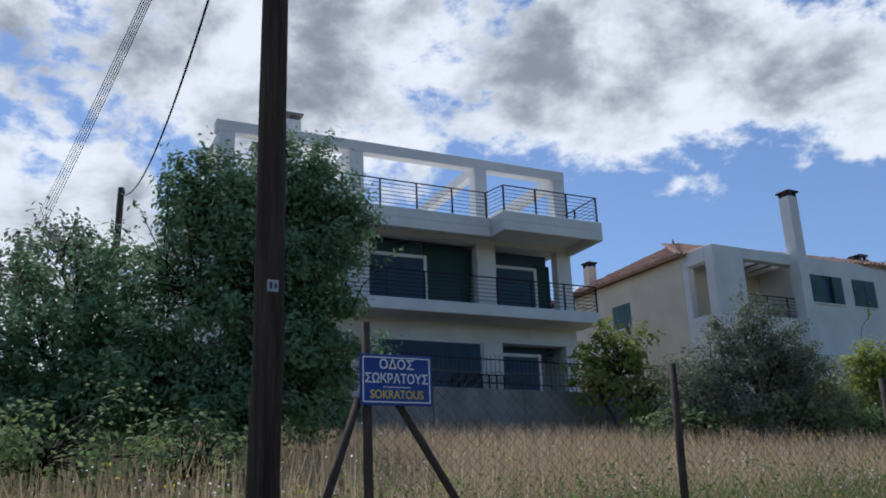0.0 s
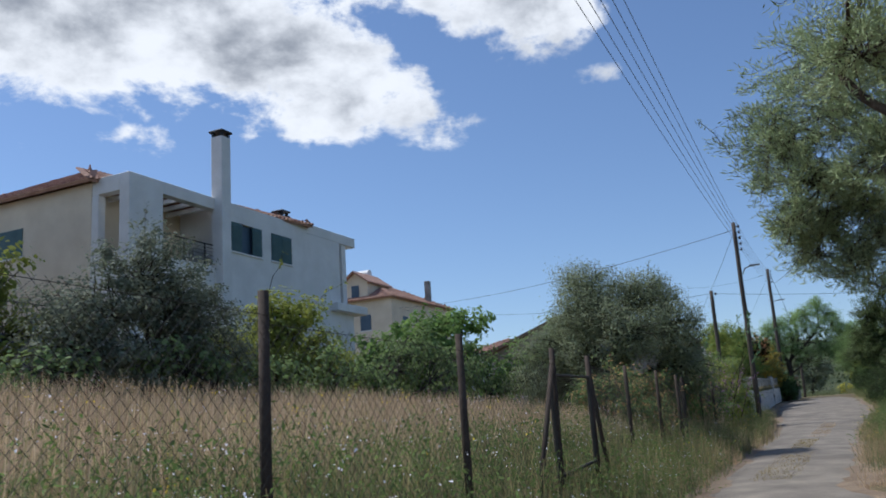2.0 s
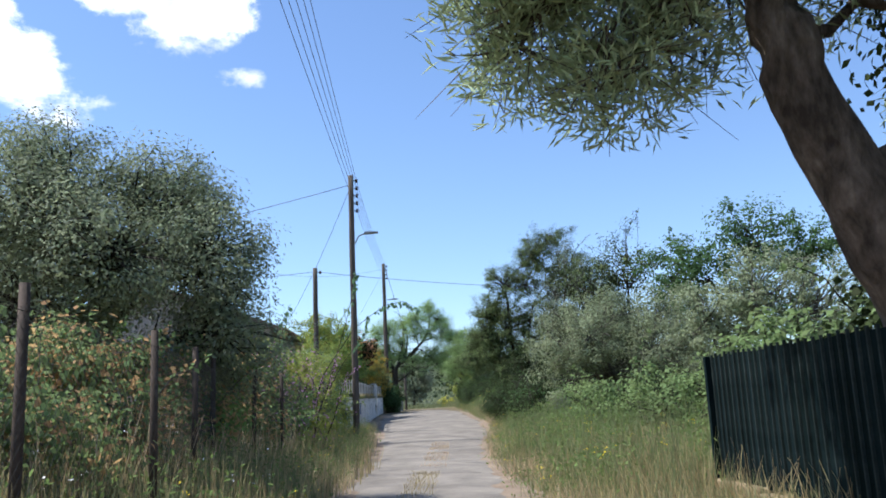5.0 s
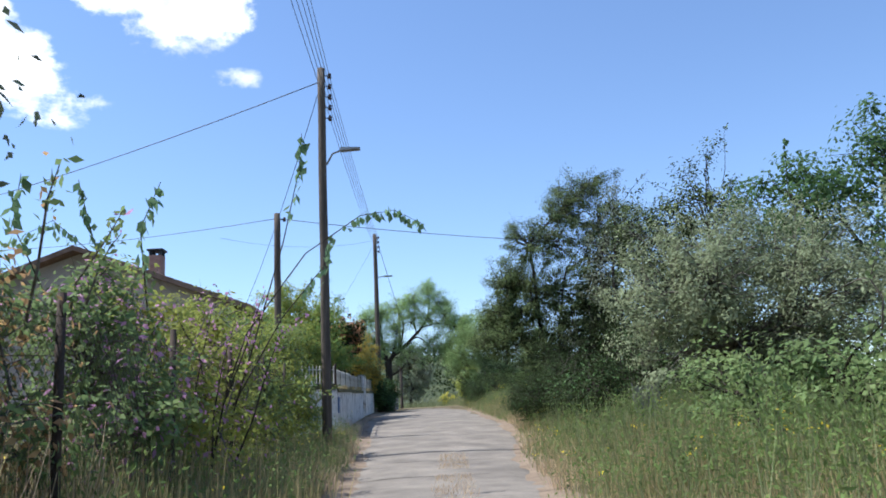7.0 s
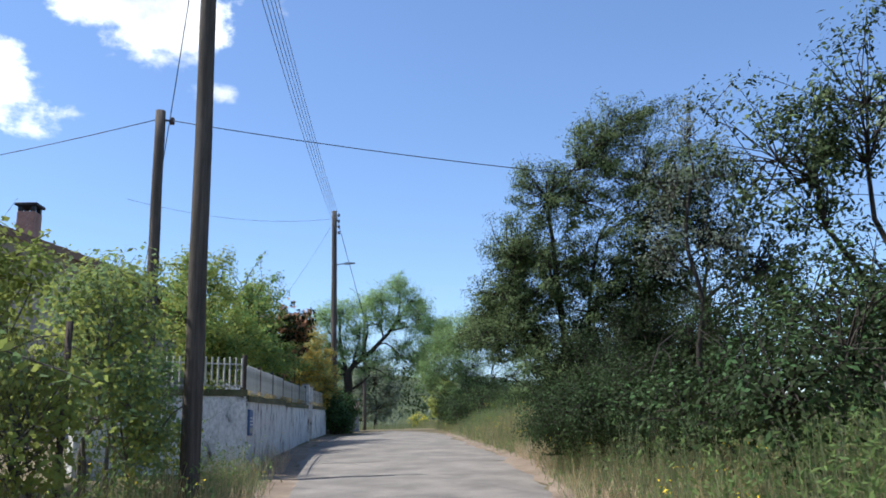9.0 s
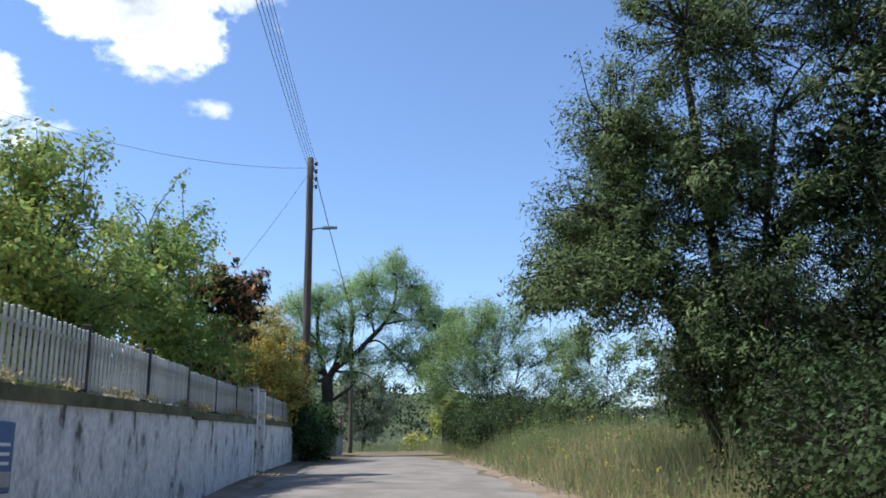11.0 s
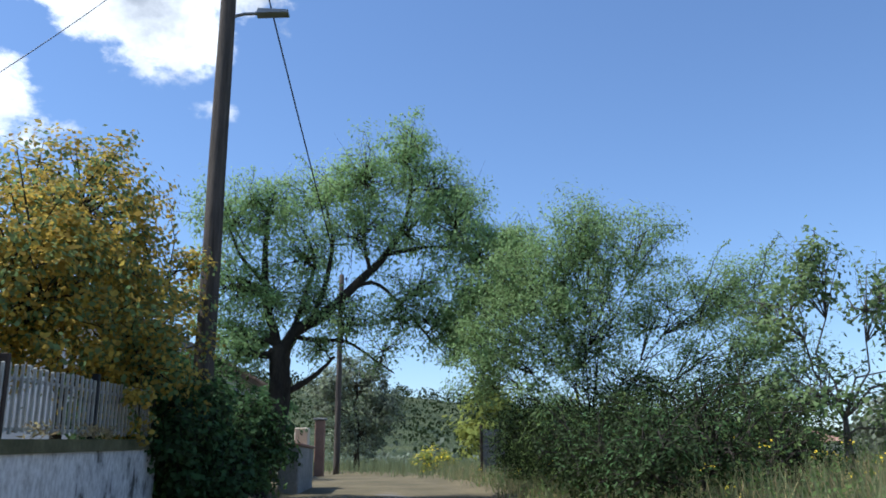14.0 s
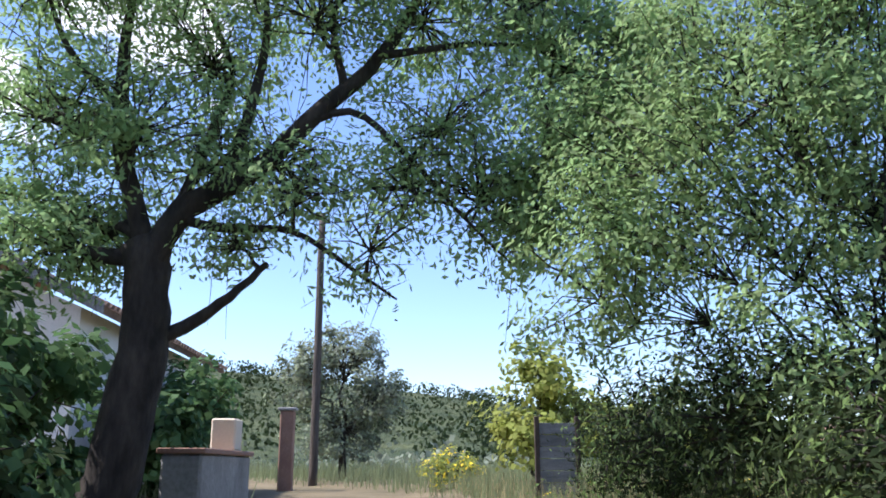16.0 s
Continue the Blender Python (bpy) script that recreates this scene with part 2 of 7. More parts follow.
M = dict(
    asphalt=material("asphalt", (0.165, 0.146, 0.126), (0.275, 0.244, 0.208), 1.1, 0.92, 0.5, 55, c3=(0.335, 0.292, 0.24), stain=0.5),
    tar=material("tar", (0.05, 0.045, 0.04), (0.09, 0.08, 0.07), 6.0, 0.9, 0.3, 50),
    soil=material("soil", (0.10, 0.085, 0.045), (0.19, 0.15, 0.085), 0.7, 0.95, 0.6, 18, c3=(0.09, 0.10, 0.04), bump_dist=0.03),
    red_soil=material("red soil", (0.185, 0.135, 0.095), (0.285, 0.22, 0.16), 1.5, 0.95, 0.6, 22, bump_dist=0.02),
    render_white=material("weathered white render", (0.68, 0.675, 0.66), (0.80, 0.795, 0.785), 0.7, 0.88, 0.15, 30, c3=(0.74, 0.735, 0.72), stain=0.22),
    cream=material("cream render", (0.66, 0.57, 0.44), (0.76, 0.67, 0.53), 0.6, 0.88, 0.15, 30, stain=0.15),
    concrete=material("grey concrete", (0.22, 0.22, 0.21), (0.36, 0.355, 0.34), 1.3, 0.9, 0.35, 20, c3=(0.28, 0.27, 0.25), stain=0.5),
    tan_wall=material("tan stained plinth", (0.30, 0.22, 0.13), (0.42, 0.33, 0.21), 1.8, 0.9, 0.3, 16, c3=(0.22, 0.18, 0.12), stain=0.5),
    shutter=material("dark blue green shutter", (0.055, 0.095, 0.145), (0.08, 0.13, 0.19), 1.0, 0.45, 0.05, 40, stain=0.2),
    shutter_green=material("dark green shutter", (0.018, 0.055, 0.055), (0.028, 0.072, 0.068), 1.0, 0.5, 0.05, 40, stain=0.2),
    shutter_blue=material("faded blue green shutter", (0.06, 0.12, 0.13), (0.09, 0.16, 0.17), 1.4, 0.6, 0.05, 40, stain=0.2),
    white_trim=material("white painted trim", (0.72, 0.73, 0.73), (0.8, 0.8, 0.8), 2.0, 0.5, 0.05, 40, stain=0.15),
    iron=material("dark painted iron", (0.018, 0.019, 0.022), (0.035, 0.036, 0.04), 6.0, 0.5, 0.1, 60, metal=0.2, stain=0.3),
    rust_post=material("dark weathered post", (0.045, 0.034, 0.028), (0.085, 0.062, 0.05), 5.0, 0.85, 0.3, 60, stain=0.5, obj=0.15),
    red_iron=material("red iron", (0.22, 0.04, 0.035), (0.3, 0.07, 0.06), 4.0, 0.6, 0.1, 60),
    wire=material("dull wire", (0.045, 0.042, 0.037), (0.075, 0.07, 0.062), 3.0, 0.8, 0, 60),
    cable=material("black cable", (0.02, 0.02, 0.022), (0.03, 0.03, 0.032), 3.0, 0.6, 0, 60),
    alu_cable=material("grey line wire", (0.10, 0.10, 0.105), (0.15, 0.15, 0.15), 3.0, 0.5, 0, 60, metal=0.3),
    pole_wood=material("creosoted pole wood", (0.032, 0.022, 0.017), (0.085, 0.062, 0.047), 2.2, 0.9, 0.7, 14, c3=(0.12, 0.09, 0.07), stretch=(9, 9, 0.5), bump_dist=0.012, stain=0.6),
    pole_grey=material("weathered grey pole wood", (0.06, 0.05, 0.042), (0.14, 0.115, 0.095), 2.2, 0.9, 0.6, 14, stretch=(9, 9, 0.5), bump_dist=0.012, stain=0.6),
    porcelain=material("brown porcelain", (0.05, 0.03, 0.025), (0.08, 0.05, 0.04), 4.0, 0.25, 0, 40),
    lamp_grey=material("grey lamp metal", (0.22, 0.23, 0.24), (0.3, 0.31, 0.32), 4.0, 0.45, 0, 40, metal=0.5),
    tile_brown=material("weathered brown roof tile", (0.13, 0.085, 0.065), (0.22, 0.155, 0.12), 2.5, 0.85, 0.3, 20, c3=(0.26, 0.2, 0.16), island=0.22, stain=0.4),
    grey_wall=material("grey beige render", (0.30, 0.275, 0.25), (0.40, 0.37, 0.335), 0.8, 0.9, 0.2, 24, stain=0.35),
    tile=material("terracotta roof tile", (0.34, 0.19, 0.145), (0.45, 0.285, 0.225), 2.5, 0.85, 0.3, 20, c3=(0.5, 0.36, 0.29), island=0.22, stain=0.4),
    pink=material("pink render", (0.48, 0.30, 0.27), (0.55, 0.36, 0.32), 0.7, 0.9, 0.1, 30, stain=0.15),
    sign_blue=material("blue enamel", (0.008, 0.035, 0.20), (0.012, 0.05, 0.26), 3.0, 0.35, 0, 60, stain=0.15),
    plate_blue=material("faded blue enamel", (0.05, 0.11, 0.25), (0.09, 0.16, 0.32), 5.0, 0.5, 0, 60, stain=0.3),
    sign_white=material("white sign paint", (0.66, 0.68, 0.70), (0.74, 0.75, 0.76), 5.0, 0.5, 0, 60, stain=0.1),
    sign_yellow=material("yellow sign paint", (0.55, 0.42, 0.08), (0.65, 0.5, 0.12), 5.0, 0.5, 0, 60, stain=0.1),
    metal_back=material("galvanised sheet", (0.3, 0.31, 0.32), (0.4, 0.41, 0.42), 4.0, 0.5, 0.05, 50, metal=0.6),
    flaked=material("flaking whitewash", (0.13, 0.125, 0.115), (0.60, 0.60, 0.585), 2.6, 0.9, 0.5, 16, c3=(0.76, 0.755, 0.73), spread=(0.35, 0.43), stretch=(1.3, 1.3, 0.8), stain=0.75),
    picket=material("white painted picket", (0.40, 0.39, 0.345), (0.56, 0.545, 0.49), 4.0, 0.6, 0.15, 30, stain=0.4, obj=0.14),
    moss=material("mossy coping", (0.07, 0.075, 0.035), (0.18, 0.17, 0.09), 2.0, 0.95, 0.5, 22, stain=0.5),
    # fence: lighter ribs paint sunlit edges, the near-black sheet paints pine shade
    lit_green_rib=material("green rib with edge light in its colour", (0.013, 0.022, 0.022), (0.032, 0.044, 0.043), 3.0, 0.8, 0.1, 30, stain=0.4, obj=0.25, spec=0.08),
    shaded_green_sheet=material("dark green sheet metal with shade in its colour", (0.005, 0.012, 0.014), (0.010, 0.019, 0.021), 1.5, 0.9, 0.1, 30, stain=0.3, obj=0.25, spec=0.03),
    bark_pine=material("pine bark", (0.05, 0.038, 0.03), (0.19, 0.15, 0.122), 7.0, 0.95, 1.0, 13, c3=(0.25, 0.205, 0.17), stretch=(1, 1, 0.4), bump_dist=0.06, stain=0.75),
    bark_dark=material("dark bark", (0.028, 0.024, 0.02), (0.07, 0.058, 0.046), 6.0, 0.95, 0.9, 16, stretch=(1, 1, 0.35), bump_dist=0.03, stain=0.6),
    bark_grey=material("grey bark", (0.09, 0.08, 0.07), (0.19, 0.17, 0.15), 6.0, 0.95, 0.8, 16, stretch=(1, 1, 0.35), bump_dist=0.03, stain=0.6),
    olive=leafmat("olive leaf", (0.06, 0.08, 0.045), (0.14, 0.16, 0.095), 0.8, 0.22),
    wild_olive=leafmat("wild olive leaf", (0.042, 0.066, 0.02), (0.105, 0.14, 0.046), 0.8, 0.2),
    olive_pale=leafmat("silvery olive leaf", (0.09, 0.118, 0.055), (0.17, 0.2, 0.098), 0.8, 0.22),
    field_olive=leafmat("deep green olive leaf", (0.052, 0.1, 0.043), (0.122, 0.195, 0.085), 0.8, 0.25),
    # dark green, lowered to near black so that the colour holds crown shade
    shaded_dark_leaf=leafmat("dark green leaf with shade in its colour", (0.010, 0.018, 0.006), (0.023, 0.034, 0.010), 0.8, 0.15),
    green_leaf=leafmat("fresh green leaf", (0.06, 0.115, 0.028), (0.13, 0.2, 0.05), 0.7, 0.4),
    lemon_leaf=leafmat("yellow green leaf", (0.10, 0.14, 0.03), (0.22, 0.24, 0.05), 0.6, 0.4),
    gold_leaf=leafmat("golden leaf", (0.17, 0.14, 0.026), (0.36, 0.26, 0.045), 0.6, 0.4),
    red_leaf=leafmat("reddish leaf", (0.17, 0.10, 0.045), (0.36, 0.19, 0.085), 0.8, 0.35),
    almond_leaf=leafmat("almond leaf", (0.10, 0.175, 0.055), (0.205, 0.29, 0.10), 0.7, 0.55),
    pine_leaf=leafmat("pine needle", (0.105, 0.148, 0.064), (0.275, 0.33, 0.155), 0.55, 0.1),
    bush_leaf=leafmat("hedge leaf", (0.055, 0.10, 0.032), (0.14, 0.19, 0.065), 0.9, 0.35),
    ivy_leaf=leafmat("ivy leaf", (0.024, 0.056, 0.017), (0.06, 0.105, 0.033), 0.9, 0.3),
    orange_leaf=leafmat("orange tinted leaf", (0.2, 0.14, 0.05), (0.36, 0.235, 0.10), 1.2, 0.4),
    purple=leafmat("purple blossom", (0.2, 0.1, 0.15), (0.33, 0.19, 0.25), 1.2, 0.4),
    dry_grass=leafmat("dry grass", (0.255, 0.195, 0.10), (0.395, 0.31, 0.18), 0.35, 0.3, 0.28, 0.8),
    mid_grass=leafmat("half dry grass", (0.14, 0.13, 0.048), (0.29, 0.24, 0.11), 0.4, 0.3, 0.3, 0.8),
    green_grass=leafmat("green grass", (0.07, 0.10, 0.036), (0.155, 0.175, 0.075), 0.4, 0.35, 0.3, 0.7),
    weed=leafmat("weed leaf", (0.05, 0.09, 0.025), (0.12, 0.17, 0.045), 0.8, 0.35),
    flower_y=leafmat("yellow flower", (0.6, 0.45, 0.02), (0.75, 0.6, 0.05), 2.0, 0.3, 0.1),
    flower_w=leafmat("white flower", (0.65, 0.65, 0.6), (0.8, 0.8, 0.75), 2.0, 0.3, 0.1),
    hill=material("wooded hillside", (0.035, 0.06, 0.025), (0.10, 0.12, 0.05), 0.12, 0.95, 1.0, 1.2, bump_dist=1.0, stain=0.6),
    red_plaster=material("ochre red plaster", (0.26, 0.15, 0.11), (0.36, 0.22, 0.16), 1.4, 0.9, 0.2, 30, stain=0.4),
    black_net=material("dark netting", (0.03, 0.035, 0.03), (0.06, 0.065, 0.06), 3.0, 0.8, 0.1, 40),
    board=material("grey weathered board", (0.14, 0.145, 0.15), (0.24, 0.24, 0.24), 2.0, 0.8, 0.3, 30, stretch=(1, 1, 5), obj=0.2, stain=0.5),
)


# ---- mesh tools ----
class Shape:
    """Collects vertices and faces of one mesh."""

    def __init__(self, origin=(0, 0, 0)):
        self.v, self.f, self.o = [], [], Vector(origin)

    def add(self, verts, faces):
        k = len(self.v)
        self.v += [tuple(Vector(p) - self.o) for p in verts]
        self.f += [tuple(k + i for i in f) for f in faces]
        return self

    def box(self, x0, y0, z0, x1, y1, z1, c=0.0):
        """A box with chamfered edges of width c."""
        c = min(c, (x1 - x0) * 0.4, (y1 - y0) * 0.4, (z1 - z0) * 0.4)
        if c <= 0:
            v = [(x, y, z) for x in (x0, x1) for y in (y0, y1) for z in (z0, z1)]
            return self.add(v, [(0, 1, 3, 2), (4, 6, 7, 5), (0, 4, 5, 1), (2, 3, 7, 6), (0, 2, 6, 4), (1, 5, 7, 3)])
        lo, hi = (x0, y0, z0), (x1, y1, z1)
        v, idx = [], {}
        for s in [(a, b, d) for a in (0, 1) for b in (0, 1) for d in (0, 1)]:
            for ax in range(3):
                p = [hi[i] - c if s[i] else lo[i] + c for i in range(3)]
                p[ax] = hi[ax] if s[ax] else lo[ax]
                idx[s, ax] = len(v)
                v.append(p)
        f = []
        for ax in range(3):
            u, w = [i for i in range(3) if i != ax]
            for k in (0, 1):
                ring = []
                for a, b in ((0, 0), (1, 0), (1, 1), (0, 1)):
                    s = [0, 0, 0]
                    s[ax], s[u], s[w] = k, a, b
                    ring.append(idx[tuple(s), ax])
                f.append(tuple(ring))
            for a in (0, 1):
                for b in (0, 1):
                    s, t = [0, 0, 0], [0, 0, 0]
                    s[u] = t[u] = a
                    s[w] = t[w] = b
                    t[ax] = 1
                    s, t = tuple(s), tuple(t)
                    f.append((idx[s, u], idx[s, w], idx[t, w], idx[t, u]))
        for s in [(a, b, d) for a in (0, 1) for b in (0, 1) for d in (0, 1)]:
            f.append((idx[s, 0], idx[s, 1], idx[s, 2]))
        return self.add(v, f)

    def tube(self, pts, radii, n=8, cap=True, rough=0.0, rng=None):
        """A tapered tube along a path."""
        pts = [Vector(p) for p in pts]
        if isinstance(radii, (int, float)):
            radii = [radii] * len(pts)
        v, f = [], []
        side = None
        for i, p in enumerate(pts):
            d = (pts[min(i + 1, len(pts) - 1)] - pts[max(i - 1, 0)])
            d = d.normalized() if d.length > 1e-9 else Vector((0, 0, 1))
            if side is None:
                side = d.orthogonal().normalized()
            side = (side - d * side.dot(d)).normalized()
            up = d.cross(side)
            for k in range(n):
                a = 2 * math.pi * k / n
                r = radii[i] * (1 + (rng.uniform(-rough, rough) if rough else 0))
                v.append(p + (side * math.cos(a) + up * math.sin(a)) * r)
        for i in range(len(pts) - 1):
            for k in range(n):
                f.append((i * n + k, i * n + (k + 1) % n, (i + 1) * n + (k + 1) % n, (i + 1) * n + k))
        if cap:
            f.append(tuple(range(n - 1, -1, -1)))
            f.append(tuple(range((len(pts) - 1) * n, len(pts) * n)))
        return self.add(v, f)

    def prism(self, poly, axis, a, b):
        """A polygon, given in the two other axes, drawn out along an axis from a to b."""
        n = len(poly)
        v = []
        for h in (a, b):
            for p in poly:
                q = list(p)
                q.insert(axis, h)
                v.append(q)
        f = [tuple(range(n)), tuple(range(2 * n - 1, n - 1, -1))]
        f += [(i, n + i, n + (i + 1) % n, (i + 1) % n) for i in range(n)]
        return self.add(v, f)


def part(name, shape, mat, parent=None, label="", smooth=False, kind=""):
    """Links a shape as one mesh object, under a thing or part if given."""
    me = bpy.data.meshes.new(name)
    me.from_pydata(shape.v, [], shape.f)
    bm = bmesh.new()
    bm.from_mesh(me)
    bmesh.ops.recalc_face_normals(bm, faces=bm.faces)
    bm.to_mesh(me)
    bm.free()
    if smooth:
        me.polygons.foreach_set("use_smooth", [True] * len(me.polygons))
    me.materials.append(M[mat])
    ob = new(name, me)
    if parent:
        ob.parent = parent
    return tagged(ob, label, kind=kind)


def lay(x, y, z=0.0):
    """Ties the plan of the first and second stretch of the lane to that of its end."""
    far = 1.0 if y > 20 and x < 130 and not 57 < x < 59 else 0.0
    w1 = max(far, float(np.interp(x, [26, 32], [1, 0])))
    w2 = (1 - w1) * float(np.interp(x, [42, 50], [1, 0]))
    a = (-0.96 - 0.0096 * (x - 3.6), 0.02 - 0.0096 * (y - 2.4), 0.478 - 0.0096 * (z - 1.6) + 0.0054 * (y - 2.4) - 0.0096 * (x - 3.6))
    b = (0.43 - 0.049 * (x - 24.3), -0.26 + 0.0075 * (x - 24.3) - 0.03 * (y - 4.35), 0.35)
    return tuple(p + w1 * q + w2 * r for p, q, r in zip((x, y, z), a, b))


def thing(name, at, label, category, group="", kind="", rz=0.0, tied=False):
    ob = new(name)
    at = at if tied else lay(*at)
    ob.empty_display_size = 0.2
    ob.location, ob.rotation_euler = at, (0, 0, radians(rz))
    return tagged(ob, label, category, group, kind)


def solid(name, shape, mat, label, category, kind="", group="", at=(0, 0, 0), smooth=False):
    ob = part(name, shape, mat, smooth=smooth)
    ob.location = at
    return tagged(ob, label, category, group, kind)


def quads(name, V, mat, parent=None, kind="", label="", smooth=False):
    """A mesh of loose quads from an array (n, 4, 3)."""
    V = np.asarray(V, dtype=np.float32)
    n = len(V)
    me = bpy.data.meshes.new(name)
    me.vertices.add(4 * n)
    me.vertices.foreach_set("co", V.reshape(-1))
    me.loops.add(4 * n)
    me.loops.foreach_set("vertex_index", np.arange(4 * n, dtype=np.int32))
    me.polygons.add(n)
    me.polygons.foreach_set("loop_start", np.arange(0, 4 * n, 4, dtype=np.int32))
    me.update(calc_edges=True)
    me.materials.append(M[mat])
    ob = new(name, me)
    if parent:
        ob.parent = parent
    return tagged(ob, label, kind=kind)


# ---- the lie of the land ----
RX = np.array([-40, 0, 2.4, 7, 11.1, 20.7, 28.2, 41.1, 46.3, 51.5, 56.5, 61.7, 66.7, 69, 77, 86, 100, 140])
RZ = np.array([0.55, 0.70, 0.80, 0.88, 0.94, 1.05, 1.2, 1.43, 1.74, 2.08, 2.32, 2.54, 2.76, 2.83, 3.05, 3.25, 3.3, 3.3])
LX = np.array([-40, -1, 3, 8, 17, 28, 33, 42, 50, 57, 70, 80, 86, 92, 100, 110])
LY = np.array([4.2, 4.3, 4.4, 4.5, 4.95, 5.45, 5.6, 6.1, 6.8, 7.5, 7.6, 7.6, 8.0, 10.5, 17.0, 30.0])
YX = np.array([-40, -1, 4, 10, 17, 28, 33, 42, 50, 57, 70, 80, 86, 92, 100, 110])
YY = np.array([-8, -8, -3, 1.6, 2.75, 2.65, 2.8, 2.5, 2.05, 2.45, 3.0, 3.2, 4.0, 6.0, 11.5, 23.0])


def smooth01(a):
    a = np.clip(a, 0, 1)
    return a * a * (3 - 2 * a)


def ground(x, y):
    """Height of the ground sheet."""
    x, y = np.asarray(x, float), np.asarray(y, float)
    z = np.interp(x, RX, RZ)
    s = y - np.interp(x, LX, LY)
    bank = np.interp(x, [-40, 20, 34, 45, 120], [0.62, 0.62, 0.4, 0.15, 0.1])
    slope = np.interp(x, [-40, 24, 40, 60, 120], [0.135, 0.135, 0.07, 0.05, 0.02])
    left = bank * smooth01(s / 1.3) + slope * np.clip(s - 1.2, 0, 17)
    t = np.interp(x, YX, YY) - y
    rb = np.interp(x, [-40, 8, 14, 25, 33, 48, 62, 75, 84, 120], [0.0, 0.02, 0.06, 0.2, 0.42, 0.42, 0.5, 0.4, 0.1, 0.0])
    right = rb * smooth01(t / 1.8)
    z = z + np.where(s > 0, left, 0) + np.where(t > 0, right, 0)
    terrace = smooth01((y - 21.9) / 0.25) * smooth01((52 - x) / 8) * smooth01((x + 60) / 10)
    z = z * (1 - terrace) + np.maximum(z, 5.35) * terrace
    hill = 24.5 * np.exp(-((x - 300) / 95) ** 2 - ((y - 90) / 150) ** 2) + 16 * np.exp(-((x - 420) / 120) ** 2 - ((y + 190) / 160) ** 2)
    dip = -1.6 * smooth01((x - 104) / 25) * smooth01((190 - x) / 60)
    return z + hill + dip


def build_ground():
    xs = np.concatenate([np.linspace(-900, -50, 12), np.arange(-45, -4, 2.5), np.arange(-4, 100, 0.75), np.arange(100, 500, 8), np.linspace(510, 1800, 14)])
    ys = np.concatenate([np.linspace(-1500, -100, 12), np.arange(-90, -12, 6), np.arange(-12, -2, 1.0), np.arange(-2, 11, 0.25), np.arange(11, 24, 0.5), np.arange(24, 60, 2), np.arange(60, 220, 8), np.linspace(240, 1500, 14)])
    X, Y = np.meshgrid(xs, ys, indexing="ij")
    Z = ground(X, Y)
    rng = np.random.default_rng(4)
    onroad = (Y < np.interp(X, LX, LY) + 0.1) & (Y > np.interp(X, YX, YY) - 0.1)
    Z = Z + np.where(onroad, -0.03, rng.normal(0, 0.025, Z.shape))
    nx, ny = X.shape
    v = np.stack([X, Y, Z], -1).reshape(-1, 3)
    i, j = np.meshgrid(np.arange(nx - 1), np.arange(ny - 1), indexing="ij")
    a = i * ny + j
    f = np.stack([a, a + ny, a + ny + 1, a + 1], -1).reshape(-1, 4)
    me = bpy.data.meshes.new("ground")
    me.from_pydata(v.tolist(), [], f.tolist())
    me.polygons.foreach_set("use_smooth", [True] * len(me.polygons))
    me.materials.append(M["soil"])
    me.materials.append(M["hill"])
    c = v[f].mean(1)
    me.polygons.foreach_set("material_index", ((c[:, 0] > 108) | (c[:, 1] > 120) | (c[:, 1] < -60)).astype(np.int32).tolist())
    tagged(new("ground", me), "rough earth under grass, rising to a terrace and a wooded hill", "ground", kind="structure")


def build_road():
    xs = np.concatenate([np.arange(-40, 0, 2.0), np.arange(0, 104, 0.35)])
    rng = np.random.default_rng(7)
    yl = np.interp(xs, LX, LY) + np.convolve(rng.normal(0, 0.16, len(xs)), np.ones(4) / 4, "same")
    yr = np.interp(xs, YX, YY) + np.convolve(rng.normal(0, 0.18, len(xs)), np.ones(4) / 4, "same")
    nt = 13
    v, f = [], []
    for i, x in enumerate(xs):
        for k in range(nt):
            u = k / (nt - 1)
            y = yr[i] * (1 - u) + yl[i] * u
            crown = 0.045 * (1 - (2 * u - 1) ** 2) + (-0.05 if k in (0, nt - 1) else 0) + rng.normal(0, 0.004)
            v.append((x, y, float(np.interp(x, RX, RZ)) + crown))
    for i in range(len(xs) - 1):
        for k in range(nt - 1):
            a = i * nt + k
            f.append((a, a + nt, a + nt + 1, a + 1))
    s = Shape()
    s.add(v, f)
    solid("road", s, "asphalt", "narrow worn pale asphalt lane with crumbled edges", "road", "structure", smooth=True)
    # earth shoulders along both edges
    for name, edge, sign in (("shoulder", yl, 1), ("shoulder", yr, -1)):
        s = Shape()
        v, f = [], []
        for i, x in enumerate(xs):
            w = 0.35 + 0.25 * math.sin(x * 0.8 + sign) + rng.uniform(0, 0.15)
            for k in range(3):
                y = edge[i] + sign * (k - 1) * max(w, 0.1)
                v.append((x, y, float(np.interp(x, RX, RZ)) + (0.028, 0.03, 0.02)[k] - (0.03 if k == 0 else 0)))
        for i in range(len(xs) - 1):
            for k in range(2):
                a = i * 3 + k
                f.append((a, a + 3, a + 4, a + 1))
        s.add(v, f)
        solid(name, s, "red_soil", "pale brown earth shoulder at the edge of the lane", "shoulder", "structure", smooth=True)


